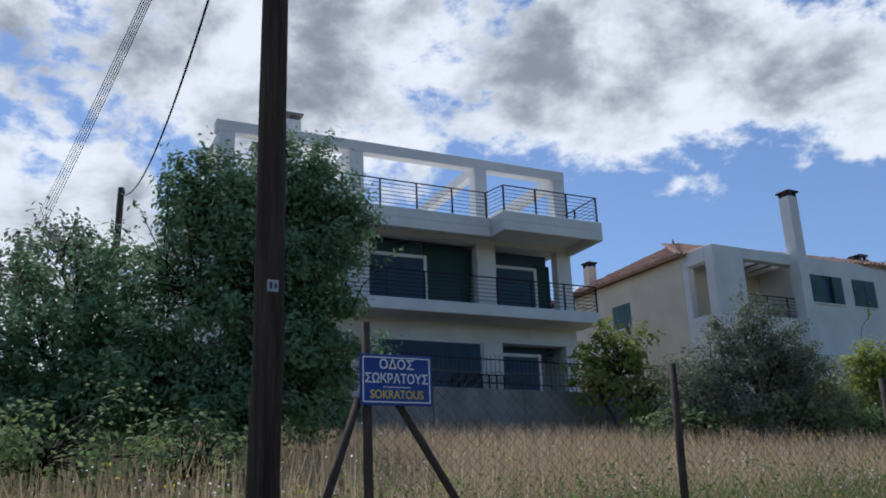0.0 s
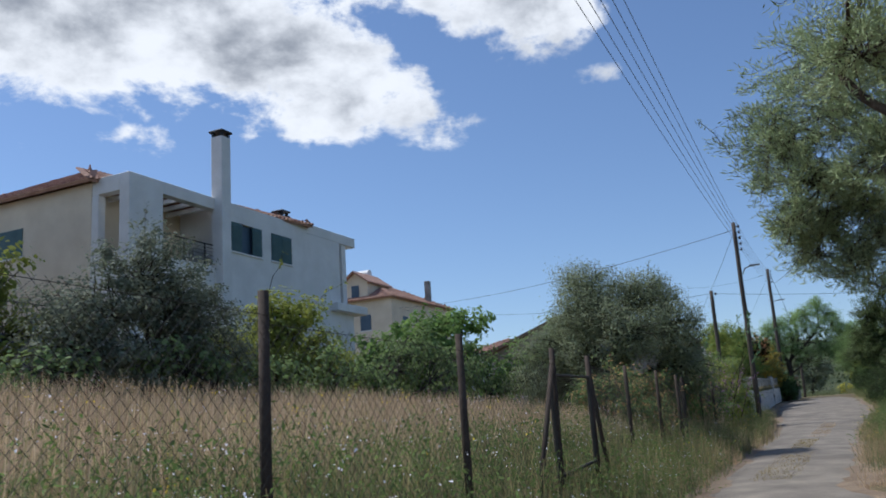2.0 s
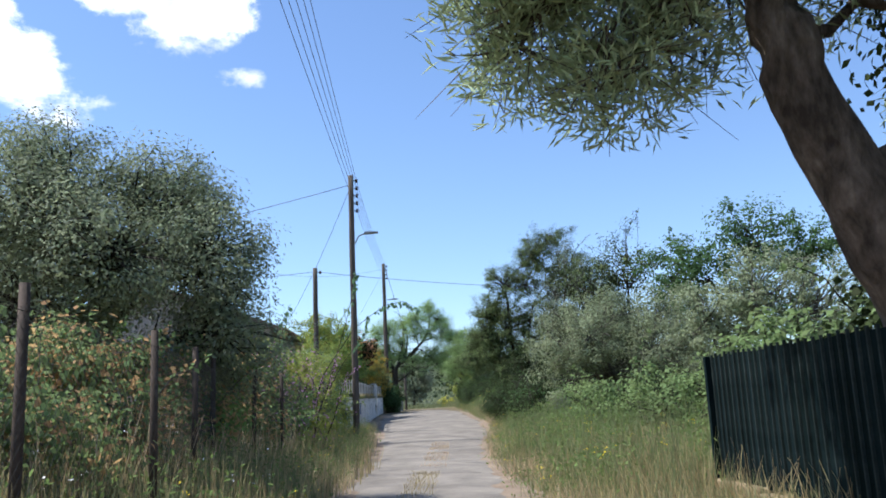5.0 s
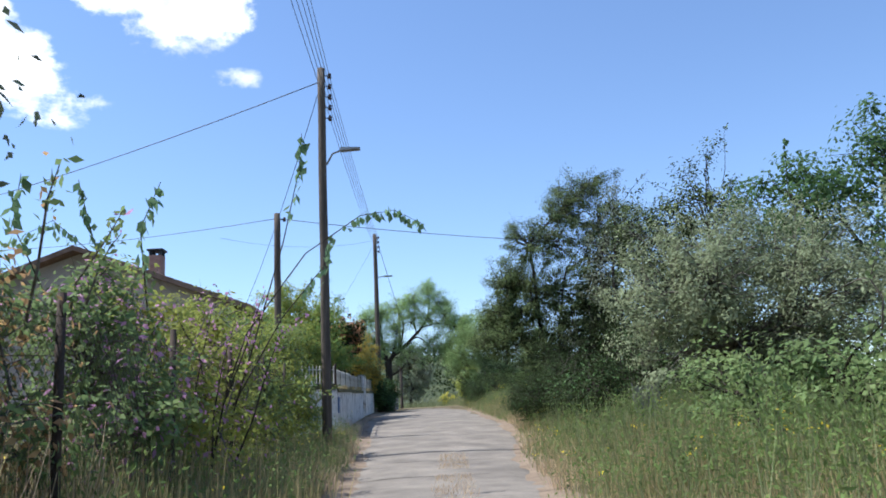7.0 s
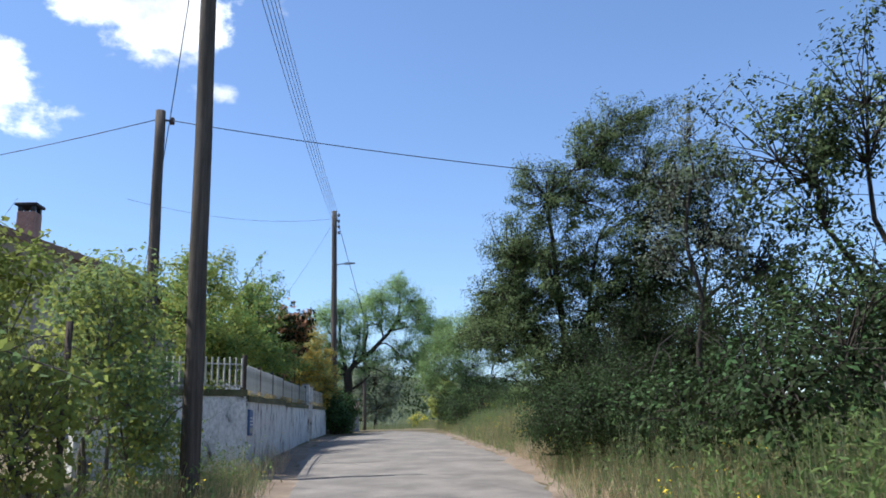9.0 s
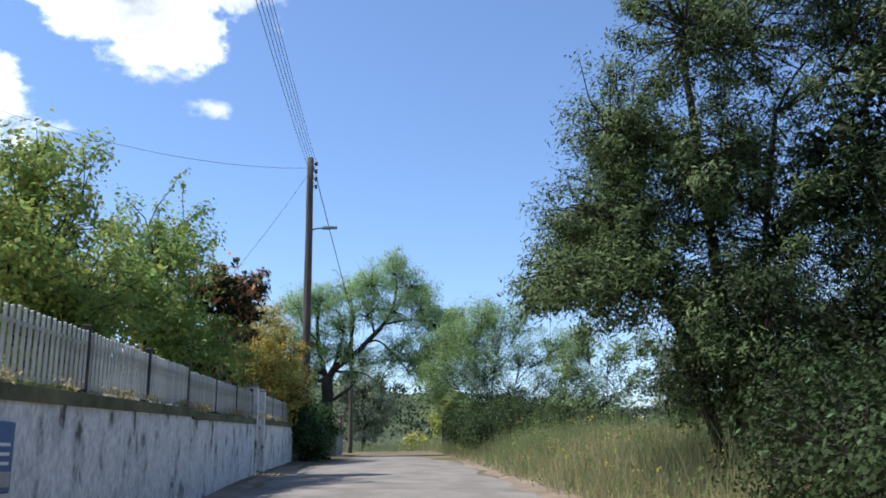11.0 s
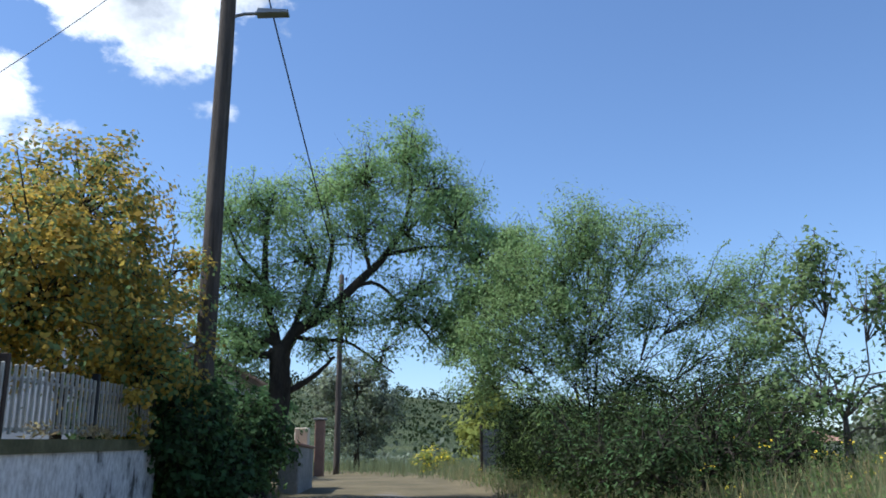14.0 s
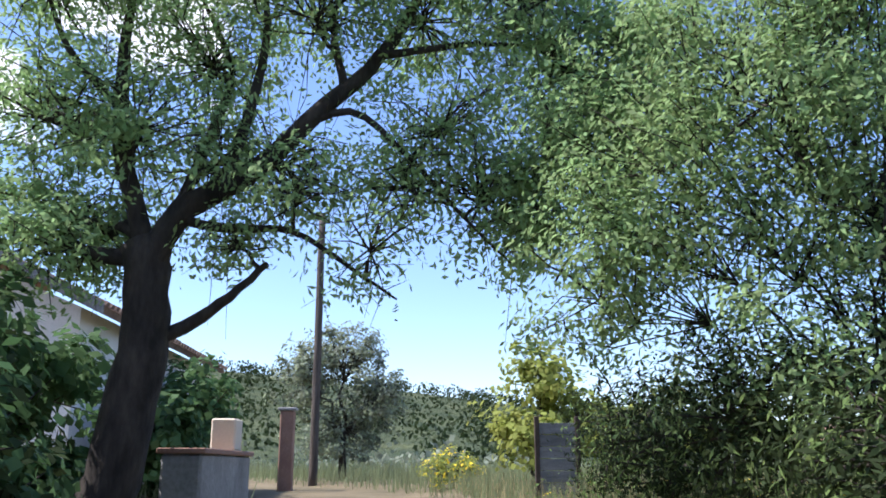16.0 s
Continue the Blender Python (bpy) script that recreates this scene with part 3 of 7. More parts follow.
def build_cracks():
    rng = random.Random(17)
    for x in (30.5, 38.2, 41.6, 44.8, 48.4, 51.2, 55.0):
        a, b = float(np.interp(x, YX, YY)) + 0.15, float(np.interp(x, LX, LY)) - 0.1
        s = Shape()
        n = 14
        v, f = [], []
        xx = x
        for i in range(n + 1):
            u = i / n
            y = a + (b - a) * u
            xx += rng.uniform(-0.12, 0.12)
            z = float(np.interp(xx, RX, RZ)) + 0.045 * (1 - (2 * (y - a) / (b - a) - 1) ** 2) + 0.004
            w = rng.uniform(0.012, 0.04)
            v += [(xx - w, y, z), (xx + w, y, z)]
            if i:
                f.append((2 * i - 2, 2 * i - 1, 2 * i + 1, 2 * i))
        s.add(v, f)
        solid("road_crack", s, "tar", "dark tarred crack across the lane", "road crack", "structure")


build_ground()
build_road()
build_cracks()


# ---- plants ----
def rand_dirs(rng, n, up=0.0):
    d = rng.normal(0, 1, (n, 3))
    d[:, 2] += up
    return d / np.linalg.norm(d, axis=1, keepdims=True)


def leaf_quads(P, rng, length, width, droop=0.0, up=0.4, long_var=0.35, out=None, brush=False):
    """Rhombic leaves at the points P, facing roughly along out where it is given."""
    n = len(P)
    d = rand_dirs(rng, n, -droop)
    nrm = rand_dirs(rng, n, up)
    if brush:
        d = out + rand_dirs(rng, n, 0.2) * 0.8
        d /= np.linalg.norm(d, axis=1, keepdims=True) + 1e-9
    elif out is not None:
        nrm = nrm * 0.6 + out
        d = d - nrm * (d * nrm).sum(1, keepdims=True) / (nrm * nrm).sum(1, keepdims=True) * 0.75
    side = np.cross(d, nrm)
    side /= np.linalg.norm(side, axis=1, keepdims=True) + 1e-9
    nrm = np.cross(side, d)
    L = length * (1 + rng.uniform(-long_var, long_var, (n, 1)))
    W = width * (1 + rng.uniform(-0.3, 0.3, (n, 1)))
    a = P - d * L * 0.5
    m = P + nrm * L * 0.06
    return np.stack([a, m + side * W * 0.5, P + d * L * 0.5, m - side * W * 0.5], 1)


def bent(a, b, rng, n=5, wob=0.12, sag=0.0):
    a, b = np.array(a, float), np.array(b, float)
    L = np.linalg.norm(b - a)
    ts = np.linspace(0, 1, n)
    off = rng.normal(0, wob * L, (n, 3)) * (ts * (1 - ts) * 2)[:, None]
    p = a + (b - a) * ts[:, None] + off
    p[:, 2] += sag * L * 4 * ts * (1 - ts)
    return p


DENS, SIZE = 0.86, 1.7


def tree(name, label, category, base, trunk, lobes, leafmat_, barkmat, r0=0.15, clumps=40, per=70, leaf=(0.07, 0.02), spread=0.22, droop=0.0, seed=1, group="", rb=0.5, tip=0.3, up=0.4, twig=0.012, second=None, limbs=(), shoots=0, d=1.0, sz=1.0, fine=0, lim=0.45, brush=False):
    """A tree: trunk through the given points (from its base), limbs to each lobe of the crown, twigs, and loose leaves in clumps.
    lobes: centre and radii, from the base, and a share of the clumps. limbs: further bent limbs, as points and two radii."""
    rng = np.random.default_rng(seed)
    bx, by = lay(*base[:2])[:2]
    bz = base[2] if len(base) > 2 else float(ground(bx, by))
    root = thing(name, (bx, by, bz), label, category, group, tied=True)

    def stem(points, ra, rb_, part_name, sides):
        pts = [np.array(p, float) for p in points]
        dense = []
        n = len(pts)
        for i in range(n - 1):
            p0, p1, p2, p3 = pts[max(i - 1, 0)], pts[i], pts[i + 1], pts[min(i + 2, n - 1)]
            for k in range(4):
                t = k / 4
                c = 0.5 * (2 * p1 + (p2 - p0) * t + (2 * p0 - 5 * p1 + 4 * p2 - p3) * t * t + (3 * p1 - p0 - 3 * p2 + p3) * t ** 3)
                dense.append(c + rng.normal(0, ra * 0.07, 3))
        dense.append(pts[-1])
        rad = [ra + (rb_ - ra) * i / (len(dense) - 1) for i in range(len(dense))]
        s = Shape()
        s.tube(dense, rad, sides, rough=0.07, rng=random.Random(seed))
        part(part_name, s, barkmat, root, smooth=True)
        return dense, rad

    nodes, radii = [], []
    if trunk:
        low = [np.array(trunk[0], float) - np.array([0, 0, 0.25])] + list(trunk[1:])
        dn, r = stem(low, r0 * 1.1, r0 * rb, "trunk", 12)
        nodes += dn
        radii += r
    for pts, ra, rb_, *bare in limbs:
        dn, r = stem(pts, ra, rb_, "limb", 8)
        if not bare:
            nodes += dn
            radii += r
    leaves, faces = [], []
    for lobe in lobes:
        cx, cy, cz, rx, ry, rz = lobe[:6]
        share = lobe[6] if len(lobe) > 6 else 1.0
        c, r = np.array([cx, cy, cz]), np.array([rx, ry, rz])
        if nodes:
            cost = [np.linalg.norm(c - p) + 1.6 * max(0.0, p[2] - cz + 0.2) for p in nodes]
            k = int(np.argmin(cost))
            start, rl = nodes[k], min(radii[k] * 0.8, r0 * lim)
            if len(lobe) > 8:
                start, rl = c + np.array([rng.uniform(-0.3, 0.3), -0.5, 1.1]), 0.02
        else:
            start, rl = np.array([rng.normal(0, 0.12) + cx * 0.5, rng.normal(0, 0.12) + cy * 0.5, 0.0]), r0
        limb = bent(start, c, rng, 6, 0.10, 0.06)
        s = Shape()
        s.tube(limb, [rl * (1 - 0.7 * i / 5) for i in range(6)], 6)
        nb = max(3, int(1.25 * clumps * share))
        ends = rand_dirs(rng, nb, 0.1)
        bulge = np.array([[1.02 + 0.5 * noise.noise(Vector((q[0] * 1.7 + cx, q[1] * 1.7 + cy, q[2] * 1.7 + cz + seed)))] for q in ends])
        ends = c + ends * rng.uniform(0.06, 1, (nb, 1)) ** (1 / 2.6) * r * bulge
        thin = lobe[7] if len(lobe) > 7 else 1.0
        for e in ends:
            j = int(rng.integers(3, 6))
            tw = bent(limb[j], e, rng, 3, 0.16, 0.05)
            s.tube(tw, [twig * 1.5, twig, twig * 0.4], 3, cap=False)
            n = int(0.82 * per * DENS * d * thin * rng.uniform(0.35, 1.7))
            u = np.where(rng.uniform(0, 1, (n, 1)) < 0.22, rng.uniform(tip, 1.0, (n, 1)), rng.uniform(0.86, 1.06, (n, 1)))
            at = limb[j] + (e - limb[j]) * u
            sd = spread * rng.uniform(0.4, 0.95)
            for k in range(fine):
                v = e + rng.normal(0, 1, 3) * sd * 1.3
                w = tw[int(rng.integers(1, 3))]
                s.tube([w, v], [twig * 0.6, twig * 0.2], 3, cap=False)
            off = np.clip(rng.normal(0, 1, (n, 3)), -1.45, 1.45)
            leaves.append(at + off * sd * np.array([1, 1, 0.7]))
            face = 0.45 * off + 0.9 * (leaves[-1] - c) / r + np.array([0, 0, 0.5])
            faces.append(face / (np.linalg.norm(face, axis=1, keepdims=True) + 1e-6))
        part("limb", s, barkmat, root, smooth=True)
    # stray shoots that break the outline
    for i in range(shoots):
        l = lobes[int(rng.integers(0, len(lobes)))]
        a = np.array(l[:3]) + rng.normal(0, 0.3, 3) * np.array(l[3:6])
        e = a + rand_dirs(rng, 1, 0.9)[0] * np.array(l[3:6]).max() * rng.uniform(0.85, 1.12)
        s = Shape()
        path = bent(a, e, rng, 5, 0.06, 0.1)
        s.tube(path, [0.012, 0.01, 0.008, 0.006, 0.003], 4, cap=False)
        part("shoot", s, barkmat, root, smooth=True)
        n = int(15 * DENS * d)
        u = rng.uniform(0.45, 1.0, n) * 4
        k = np.minimum(u.astype(int), 3)
        leaves.append(path[k] + (path[k + 1] - path[k]) * (u - k)[:, None] + rng.normal(0, 0.035, (n, 3)))
        faces.append(rand_dirs(rng, n, 0.5))
    P, out = np.concatenate(leaves), np.concatenate(faces)
    P[:, 2] = np.maximum(P[:, 2], 0.03)
    L, W = leaf[0] * SIZE * sz, leaf[1] * SIZE * sz * 1.3
    if second:
        pick = rng.uniform(0, 1, len(P)) < second[1]
        quads("blossom" if second[0] == "purple" or second[0] == "flower_y" else "leaves", leaf_quads(P[pick], rng, L, W, droop, up, out=out[pick], brush=brush), second[0], root)
        P, out = P[~pick], out[~pick]
    quads("crown", leaf_quads(P, rng, L, W, droop, up, out=out, brush=brush), leafmat_, root)
    return root


def climber(name, label, at, paths, mat, barkmat, leaf, seed, second=None):
    """Long arching shoots with rows of hanging leaves."""
    rng = np.random.default_rng(seed)
    at = lay(*at)[:2]
    z0 = float(ground(*at))
    root = thing(name, (at[0], at[1], z0), label, "shrub", tied=True)
    pts_all = []
    for path, first in paths:
        pts = np.array(path, float)
        n = len(pts)
        s = Shape()
        s.tube(pts, [0.012 * (1 - 0.75 * i / (n - 1)) for i in range(n)], 5)
        part("shoot", s, barkmat, root, smooth=True)
        u = np.arange(first * (n - 1), n - 1, 0.05)
        k = np.minimum(u.astype(int), n - 2)
        P = pts[k] + (pts[k + 1] - pts[k]) * (u - k)[:, None]
        P = P + rng.normal(0, 0.03, P.shape) - np.array([0, 0, leaf[0] * 0.45])
        pts_all.append(P)
    P = np.concatenate(pts_all)
    quads("leaves", leaf_quads(P, rng, leaf[0], leaf[1], 2.2, 0.0), mat, root)
    return root


def blades(name, label, region, n, h, w, mat, seed, lean=0.35, keep=None, category="grass"):
    """Loose grass blades over a stretch of ground."""
    rng = np.random.default_rng(seed)
    x = rng.uniform(region[0], region[1], n)
    y = rng.uniform(region[2], region[3], n)
    if keep is not None:
        k = keep(x, y, rng)
        x, y = x[k], y[k]
    n = len(x)
    # tufts
    x = x + rng.normal(0, 0.05, n)
    z = ground(x, y) - 0.03
    patch = np.array([0.6 + 0.8 * noise.noise(Vector((a * 0.45, b * 0.45, seed))) for a, b in zip(x[::16], y[::16])])
    patch = np.repeat(patch, 16)[:n]
    H = h * np.clip(0.75 + 0.6 * patch, 0.45, 1.5) * rng.uniform(0.45, 1.15, n)
    a = rng.uniform(0, 2 * np.pi, n)
    sx, sy = np.cos(a) * w, np.sin(a) * w
    b = rng.uniform(0, 2 * np.pi, n)
    l = rng.uniform(0, lean, n) * H
    tx, ty = x + np.cos(b) * l, y + np.sin(b) * l
    V = np.stack([np.stack([x - sx, y - sy, z], -1), np.stack([x + sx, y + sy, z], -1), np.stack([tx + sx * 0.3, ty + sy * 0.3, z + H], -1), np.stack([tx - sx * 0.3, ty - sy * 0.3, z + H], -1)], 1)
    ob = quads(name, V, mat)
    return tagged(ob, label, category, kind="stuff")


def herbs(name, label, region, n, per, h, leaf, mat, seed, keep=None, rad=0.16, category="weeds", top=False):
    """Low leafy weeds: little heaps of leaves, or flower heads at their tops."""
    rng = np.random.default_rng(seed)
    x = rng.uniform(region[0], region[1], n)
    y = rng.uniform(region[2], region[3], n)
    if keep is not None:
        k = keep(x, y, rng)
        x, y = x[k], y[k]
    n = len(x)
    z = ground(x, y)
    H = h * rng.uniform(0.4, 1.2, n)
    i = np.repeat(np.arange(n), per)
    u = rng.uniform(0.85 if top else 0.05, 1, len(i))
    P = np.stack([x[i] + rng.normal(0, rad, len(i)), y[i] + rng.normal(0, rad, len(i)), z[i] + H[i] * u], -1)
    ob = quads(name, leaf_quads(P, rng, leaf[0], leaf[1], 0.0, 0.6), mat)
    return tagged(ob, label, category, kind="stuff")


# ---- houses ----
def window_unit(parent, x0, z0, x1, z1, y, mat, frame_w=0.09, slats=True):
    """A shuttered window or door in a facade that faces -y: frame, leaf or leaves, slats."""
    w = part("window", Shape().box(x0 + frame_w, y - 0.02, z0 + 0.02, x1 - frame_w, y + 0.02, z1 - frame_w, 0.005), mat, parent)
    f = Shape()
    f.box(x0, y - 0.06, z0, x0 + frame_w, y + 0.05, z1, 0.01)
    f.box(x1 - frame_w, y - 0.06, z0, x1, y + 0.05, z1, 0.01)
    f.box(x0 + frame_w, y - 0.055, z1 - frame_w, x1 - frame_w, y + 0.05, z1, 0.01)
    part("window_frame", f, "white_trim", w, "white painted frame")
    if slats:
        s = Shape()
        z = z0 + 0.06
        while z < z1 - frame_w - 0.05:
            s.prism([(y - 0.045, z), (y - 0.02, z + 0.045), (y - 0.015, z + 0.04), (y - 0.035, z - 0.004)], 0, x0 + frame_w + 0.01, x1 - frame_w - 0.01)
            z += 0.06
        part("slats", s, mat, w)
    return w


def railing(parent, pts, z, h, bars, post_step=1.3, mat="iron", r=0.018):
    """Posts and horizontal bars along a line of points at height z."""
    rail = part("railing", Shape().tube([(p[0], p[1], z + h) for p in pts], r * 1.3, 6), mat, parent, "dark painted iron railing")
    for k in range(len(pts) - 1):
        a, b = Vector(pts[k]), Vector(pts[k + 1])
        n = max(1, round((b - a).length / post_step))
        for i in range(n + (k == len(pts) - 2)):
            p = a.lerp(b, i / n)
            part("post", Shape().box(p.x - 0.025, p.y - 0.025, z, p.x + 0.025, p.y + 0.025, z + h, 0.004), mat, rail)
    for j in range(bars):
        zz = z + h * (j + 1) / (bars + 1)
        part("bar", Shape().tube([(p[0], p[1], zz) for p in pts], r * 0.6, 5), mat, rail)
    return rail


def tiled_slope(parent, corners, name="roof", pitch=0.24, mat="tile"):
    """Rows of half-round tiles from eave to ridge. corners: eave a, eave b, ridge b, ridge a."""
    a, b, c, d = [Vector(p) for p in corners]
    nrm = (b - a).cross(d - a).normalized()
    if nrm.z < 0:
        nrm = -nrm
    base = Shape()
    base.add([a, b, c, d, a - nrm * 0.12, b - nrm * 0.12, c - nrm * 0.12, d - nrm * 0.12], [(0, 1, 2, 3), (7, 6, 5, 4), (0, 4, 5, 1), (1, 5, 6, 2), (2, 6, 7, 3), (3, 7, 4, 0)])
    roof = part(name, base, mat, parent, "weathered terracotta tile roof")
    eave = (b - a)
    n = max(2, int(eave.length / pitch))
    up = ((d + c) / 2 - (a + b) / 2)
    rows = max(2, int(up.length / 0.4))
    side = eave.normalized()
    s = Shape()
    rng = random.Random(n)
    for i in range(n):
        u = (i + 0.5) / n
        e = a.lerp(b, u)
        # limit of this row on the hips
        for j in range(rows):
            v0, v1 = j / rows, (j + 1) / rows
            lo, hi = d.lerp(c, 0.5), 0
            l0, r0_ = a.lerp(d, v0), b.lerp(c, v0)
            if (e - a).dot(side) < (l0 - a).dot(side) or (e - a).dot(side) > (r0_ - a).dot(side):
                continue
            q0 = e + up * v0 + nrm * rng.uniform(0.015, 0.03) - up * 0.01
            q1 = e + up * v1 + nrm * 0.0
            w = pitch * 0.36
            v = []
            for q, k in ((q0, 1.0), (q1, 0.85)):
                for t in (-1, -0.5, 0.5, 1):
                    v.append(q + side * w * t * k + nrm * (0.085 * (1 - t * t) ** 0.5 if abs(t) < 1 else 0.0))
            s.add(v, [(0, 1, 5, 4), (1, 2, 6, 5), (2, 3, 7, 6), (0, 1, 2, 3)])
    part("roof_tile", s, mat, roof, kind="stuff")
    return roof


def chimney(parent, x, y, z0, z1, w, mat, cap="concrete"):
    s = Shape().box(x - w / 2, y - w / 2, z0, x + w / 2, y + w / 2, z1, 0.02)
    c = part("chimney", s, mat, parent)
    k = Shape()
    for sx in (-1, 1):
        for sy in (-1, 1):
            k.box(x + sx * w * 0.36 - 0.06, y + sy * w * 0.36 - 0.06, z1, x + sx * w * 0.36 + 0.06, y + sy * w * 0.36 + 0.06, z1 + 0.18, 0.005)
    k.box(x - w * 0.62, y - w * 0.62, z1 + 0.18, x + w * 0.62, y + w * 0.62, z1 + 0.27, 0.015)
    part("chimney_cap", k, cap, c)
    return c


def blocks(name, parent, mat, boxes, label="", c=0.02):
    """One part for each box."""
    for b in boxes:
        part(name, Shape().box(*b, c), mat, parent, label)


def house_unfinished():
    """Three-storey concrete house with roof pergola. Local x from its right-hand corner, local y from its front."""
    h = thing("house", (18.87, 25.5, 0), "unfinished three-storey pale rendered house with roof pergola and dark shutters", "house", rz=-1.8)
    W = -13.3
    for a, b in ((W, -11.6), (-8.85, -8.03), (-3.95, -3.2), (-0.62, 0)):
        blocks("wall", h, "render_white", [(a, 0, 8.0, b, 0.4, 10.55)])
    for a, b in ((W, -11.6), (-9.5, -7.78), (-3.95, -3.1), (-0.5, 0)):
        blocks("wall", h, "render_white", [(a, 0, 4.8, b, 0.4, 7.0)])
    blocks("lintel", h, "render_white", [(W, 0, 10.55, 0, 0.4, 10.75), (W, 0, 7.0, 0, 0.4, 7.6)], c=0)
    blocks("wall", h, "render_white", [(W, 1.7, 4.8, -0.3, 1.9, 7.6), (W, 1.7, 8.0, -0.5, 1.9, 10.75), (-0.3, 0.4, 4.8, 0, 11, 7.6), (-0.3, 2.2, 8.0, 0, 11, 10.75), (W, 0.4, 4.8, W + 0.3, 1.7, 7.6), (W, 1.9, 4.8, W + 0.3, 10.7, 7.6),
                                   (W, 0.4, 8.0, W + 0.3, 1.7, 10.75), (W, 1.9, 8.0, W + 0.3, 10.7, 10.75), (W, 10.7, 4.8, -0.3, 11, 7.6), (W, 10.7, 8.0, -0.3, 11, 10.75), (-8.5, 0.4, 8.0, -8.3, 1.7, 10.75), (-3.7, 0.4, 8.0, -3.5, 1.7, 10.75), (-3.7, 0.4, 4.8, -3.5, 1.7, 7.6)], c=0)
    chimney(h, -9.5, 4.5, 10.9, 16.3, 0.62, "render_white")
    col = Shape().box(-0.5, 1.7, 8.0, 0, 2.2, 10.75, 0.02)
    part("column", col, "render_white", h)
    part("balcony", Shape().box(W, -1.35, 7.6, 0.2, 0.0, 8.0, 0.025), "render_white", h)
    part("floor_slab", Shape().box(W, 0.0, 7.6, 0, 11, 8.0, 0), "render_white", h)
    blocks("roof_slab", h, "render_white", [(W - 0.3, -1.2, 10.75, -4.0, 0, 11.1), (-4.0, -2.1, 10.75, 0.0, 0, 11.1), (W - 0.3, 0, 10.752, 0.1, 11, 11.08)], c=0.02)
    blocks("fascia", h, "render_white", [(W - 0.3, -1.2, 10.42, -4.0, -1.06, 10.748), (-4.0, -2.1, 10.42, 0.0, -1.96, 10.748), (-0.14, -1.96, 10.42, 0.0, -0.02, 10.748), (-4.0, -1.96, 10.42, -3.86, -1.2, 10.748)], c=0.015)
    part("terrace_slab", Shape().box(W, -2.2, 4.55, 1.2, 11, 4.85, 0.02), "concrete", h)
    # pergola
    for x in (-12.85, -8.45, -3.65, -0.28):
        part("pergola_column", Shape().box(x - 0.26, 0, 11.1, x + 0.26, 0.45, 13.42, 0.02), "render_white", h)
        part("pergola_beam", Shape().box(x - 0.17, 0.45, 13.3, x + 0.17, 7.0, 13.7, 0.02), "render_white", h)
        part("pergola_column", Shape().box(x - 0.2, 6.6, 11.1, x + 0.2, 7.0, 13.3, 0.02), "render_white", h)
    part("pergola_beam", Shape().box(-13.2, 0, 13.42, 0.0, 0.4, 13.83, 0.025), "render_white", h)
    part("pergola_beam", Shape().box(-13.2, 7.0, 13.3, 0.0, 7.35, 13.7, 0.025), "render_white", h)
    chimney(h, -10.9, 3.6, 11.1, 14.4, 0.62, "render_white")
    # shutters and doors
    window_unit(h, -8.0, 8.02, -5.75, 10.02, 0.42, "shutter", 0.12)
    blocks("shutter", h, "shutter_green", [(-5.73, 0.62, 8.02, -3.97, 0.68, 10.5)], "dark green roller shutter", 0.01)
    blocks("shutter", h, "shutter", [(-8.0, 0.66, 10.04, -5.75, 0.72, 10.54)], c=0.01)
    window_unit(h, -3.18, 8.02, -1.3, 9.95, 0.42, "shutter", 0.11)
    blocks("shutter", h, "shutter_green", [(-1.25, 0.5, 8.02, -0.66, 0.58, 10.1)], "dark green shutter leaf", 0.01)
    blocks("shutter", h, "shutter", [(-3.18, 0.7, 10.0, -0.66, 0.76, 10.54)], c=0.01)
    window_unit(h, -11.55, 8.02, -8.9, 10.0, 0.42, "shutter", 0.1)
    window_unit(h, -7.86, 4.86, -3.85, 7.06, 0.06, "shutter", 0.13)
    window_unit(h, -3.05, 4.86, -1.3, 6.75, 0.5, "shutter", 0.11)
    blocks("shutter", h, "shutter", [(-3.05, 0.8, 6.8, -0.52, 0.86, 7.0)], c=0.01)
    window_unit(h, -11.5, 4.86, -9.55, 7.0, 0.06, "shutter", 0.12)
    # railings
    railing(h, [(W, -1.1), (-4.1, -1.1), (-3.9, -1.98), (-0.1, -1.98), (-0.1, 2.0)], 11.1, 0.95, 6)
    railing(h, [(W, -1.25), (0.1, -1.25), (0.1, 1.6)], 8.0, 0.95, 6)
    railing(h, [(-5.2, -0.12), (-3.2, -0.12)], 4.9, 0.95, 3, 0.3)
    return h


def garden_wall():
    w = thing("garden_wall", (9, 21.8, 0), "grey concrete retaining wall under the terrace with iron railing", "wall", kind="structure")
    s = Shape()
    rng = random.Random(3)
    x = -22.0
    while x < 11.0:
        part("wall_panel", Shape().box(x, 0, 2.2, x + 2.98, 0.3, 4.75 + rng.uniform(-0.02, 0.02), 0.015), "concrete", w)
        x += 3.0
    # iron fence on the wall
    f = part("iron_fence", Shape().tube([(-3.2, 0.15, 5.62), (11, 0.15, 5.62)], 0.02, 6), "iron", w)
    part("rail", Shape().tube([(-3.2, 0.15, 4.92), (11, 0.15, 4.92)], 0.015, 6), "iron", f)
    for i in range(95):
        x = -3.2 + i * 0.15
        bar = Shape().tube([(0, 0, 4.75), (0, 0, 5.72), (0, 0, 5.76)], [0.009, 0.009, 0.003], 5)
        b = part("bar", bar, "iron", f) if i == 0 else new("bar", BAR[0].data)
        if i == 0:
            BAR.append(b)
        b.parent = f
        b.location = (x, 0.15, 0)


BAR = []


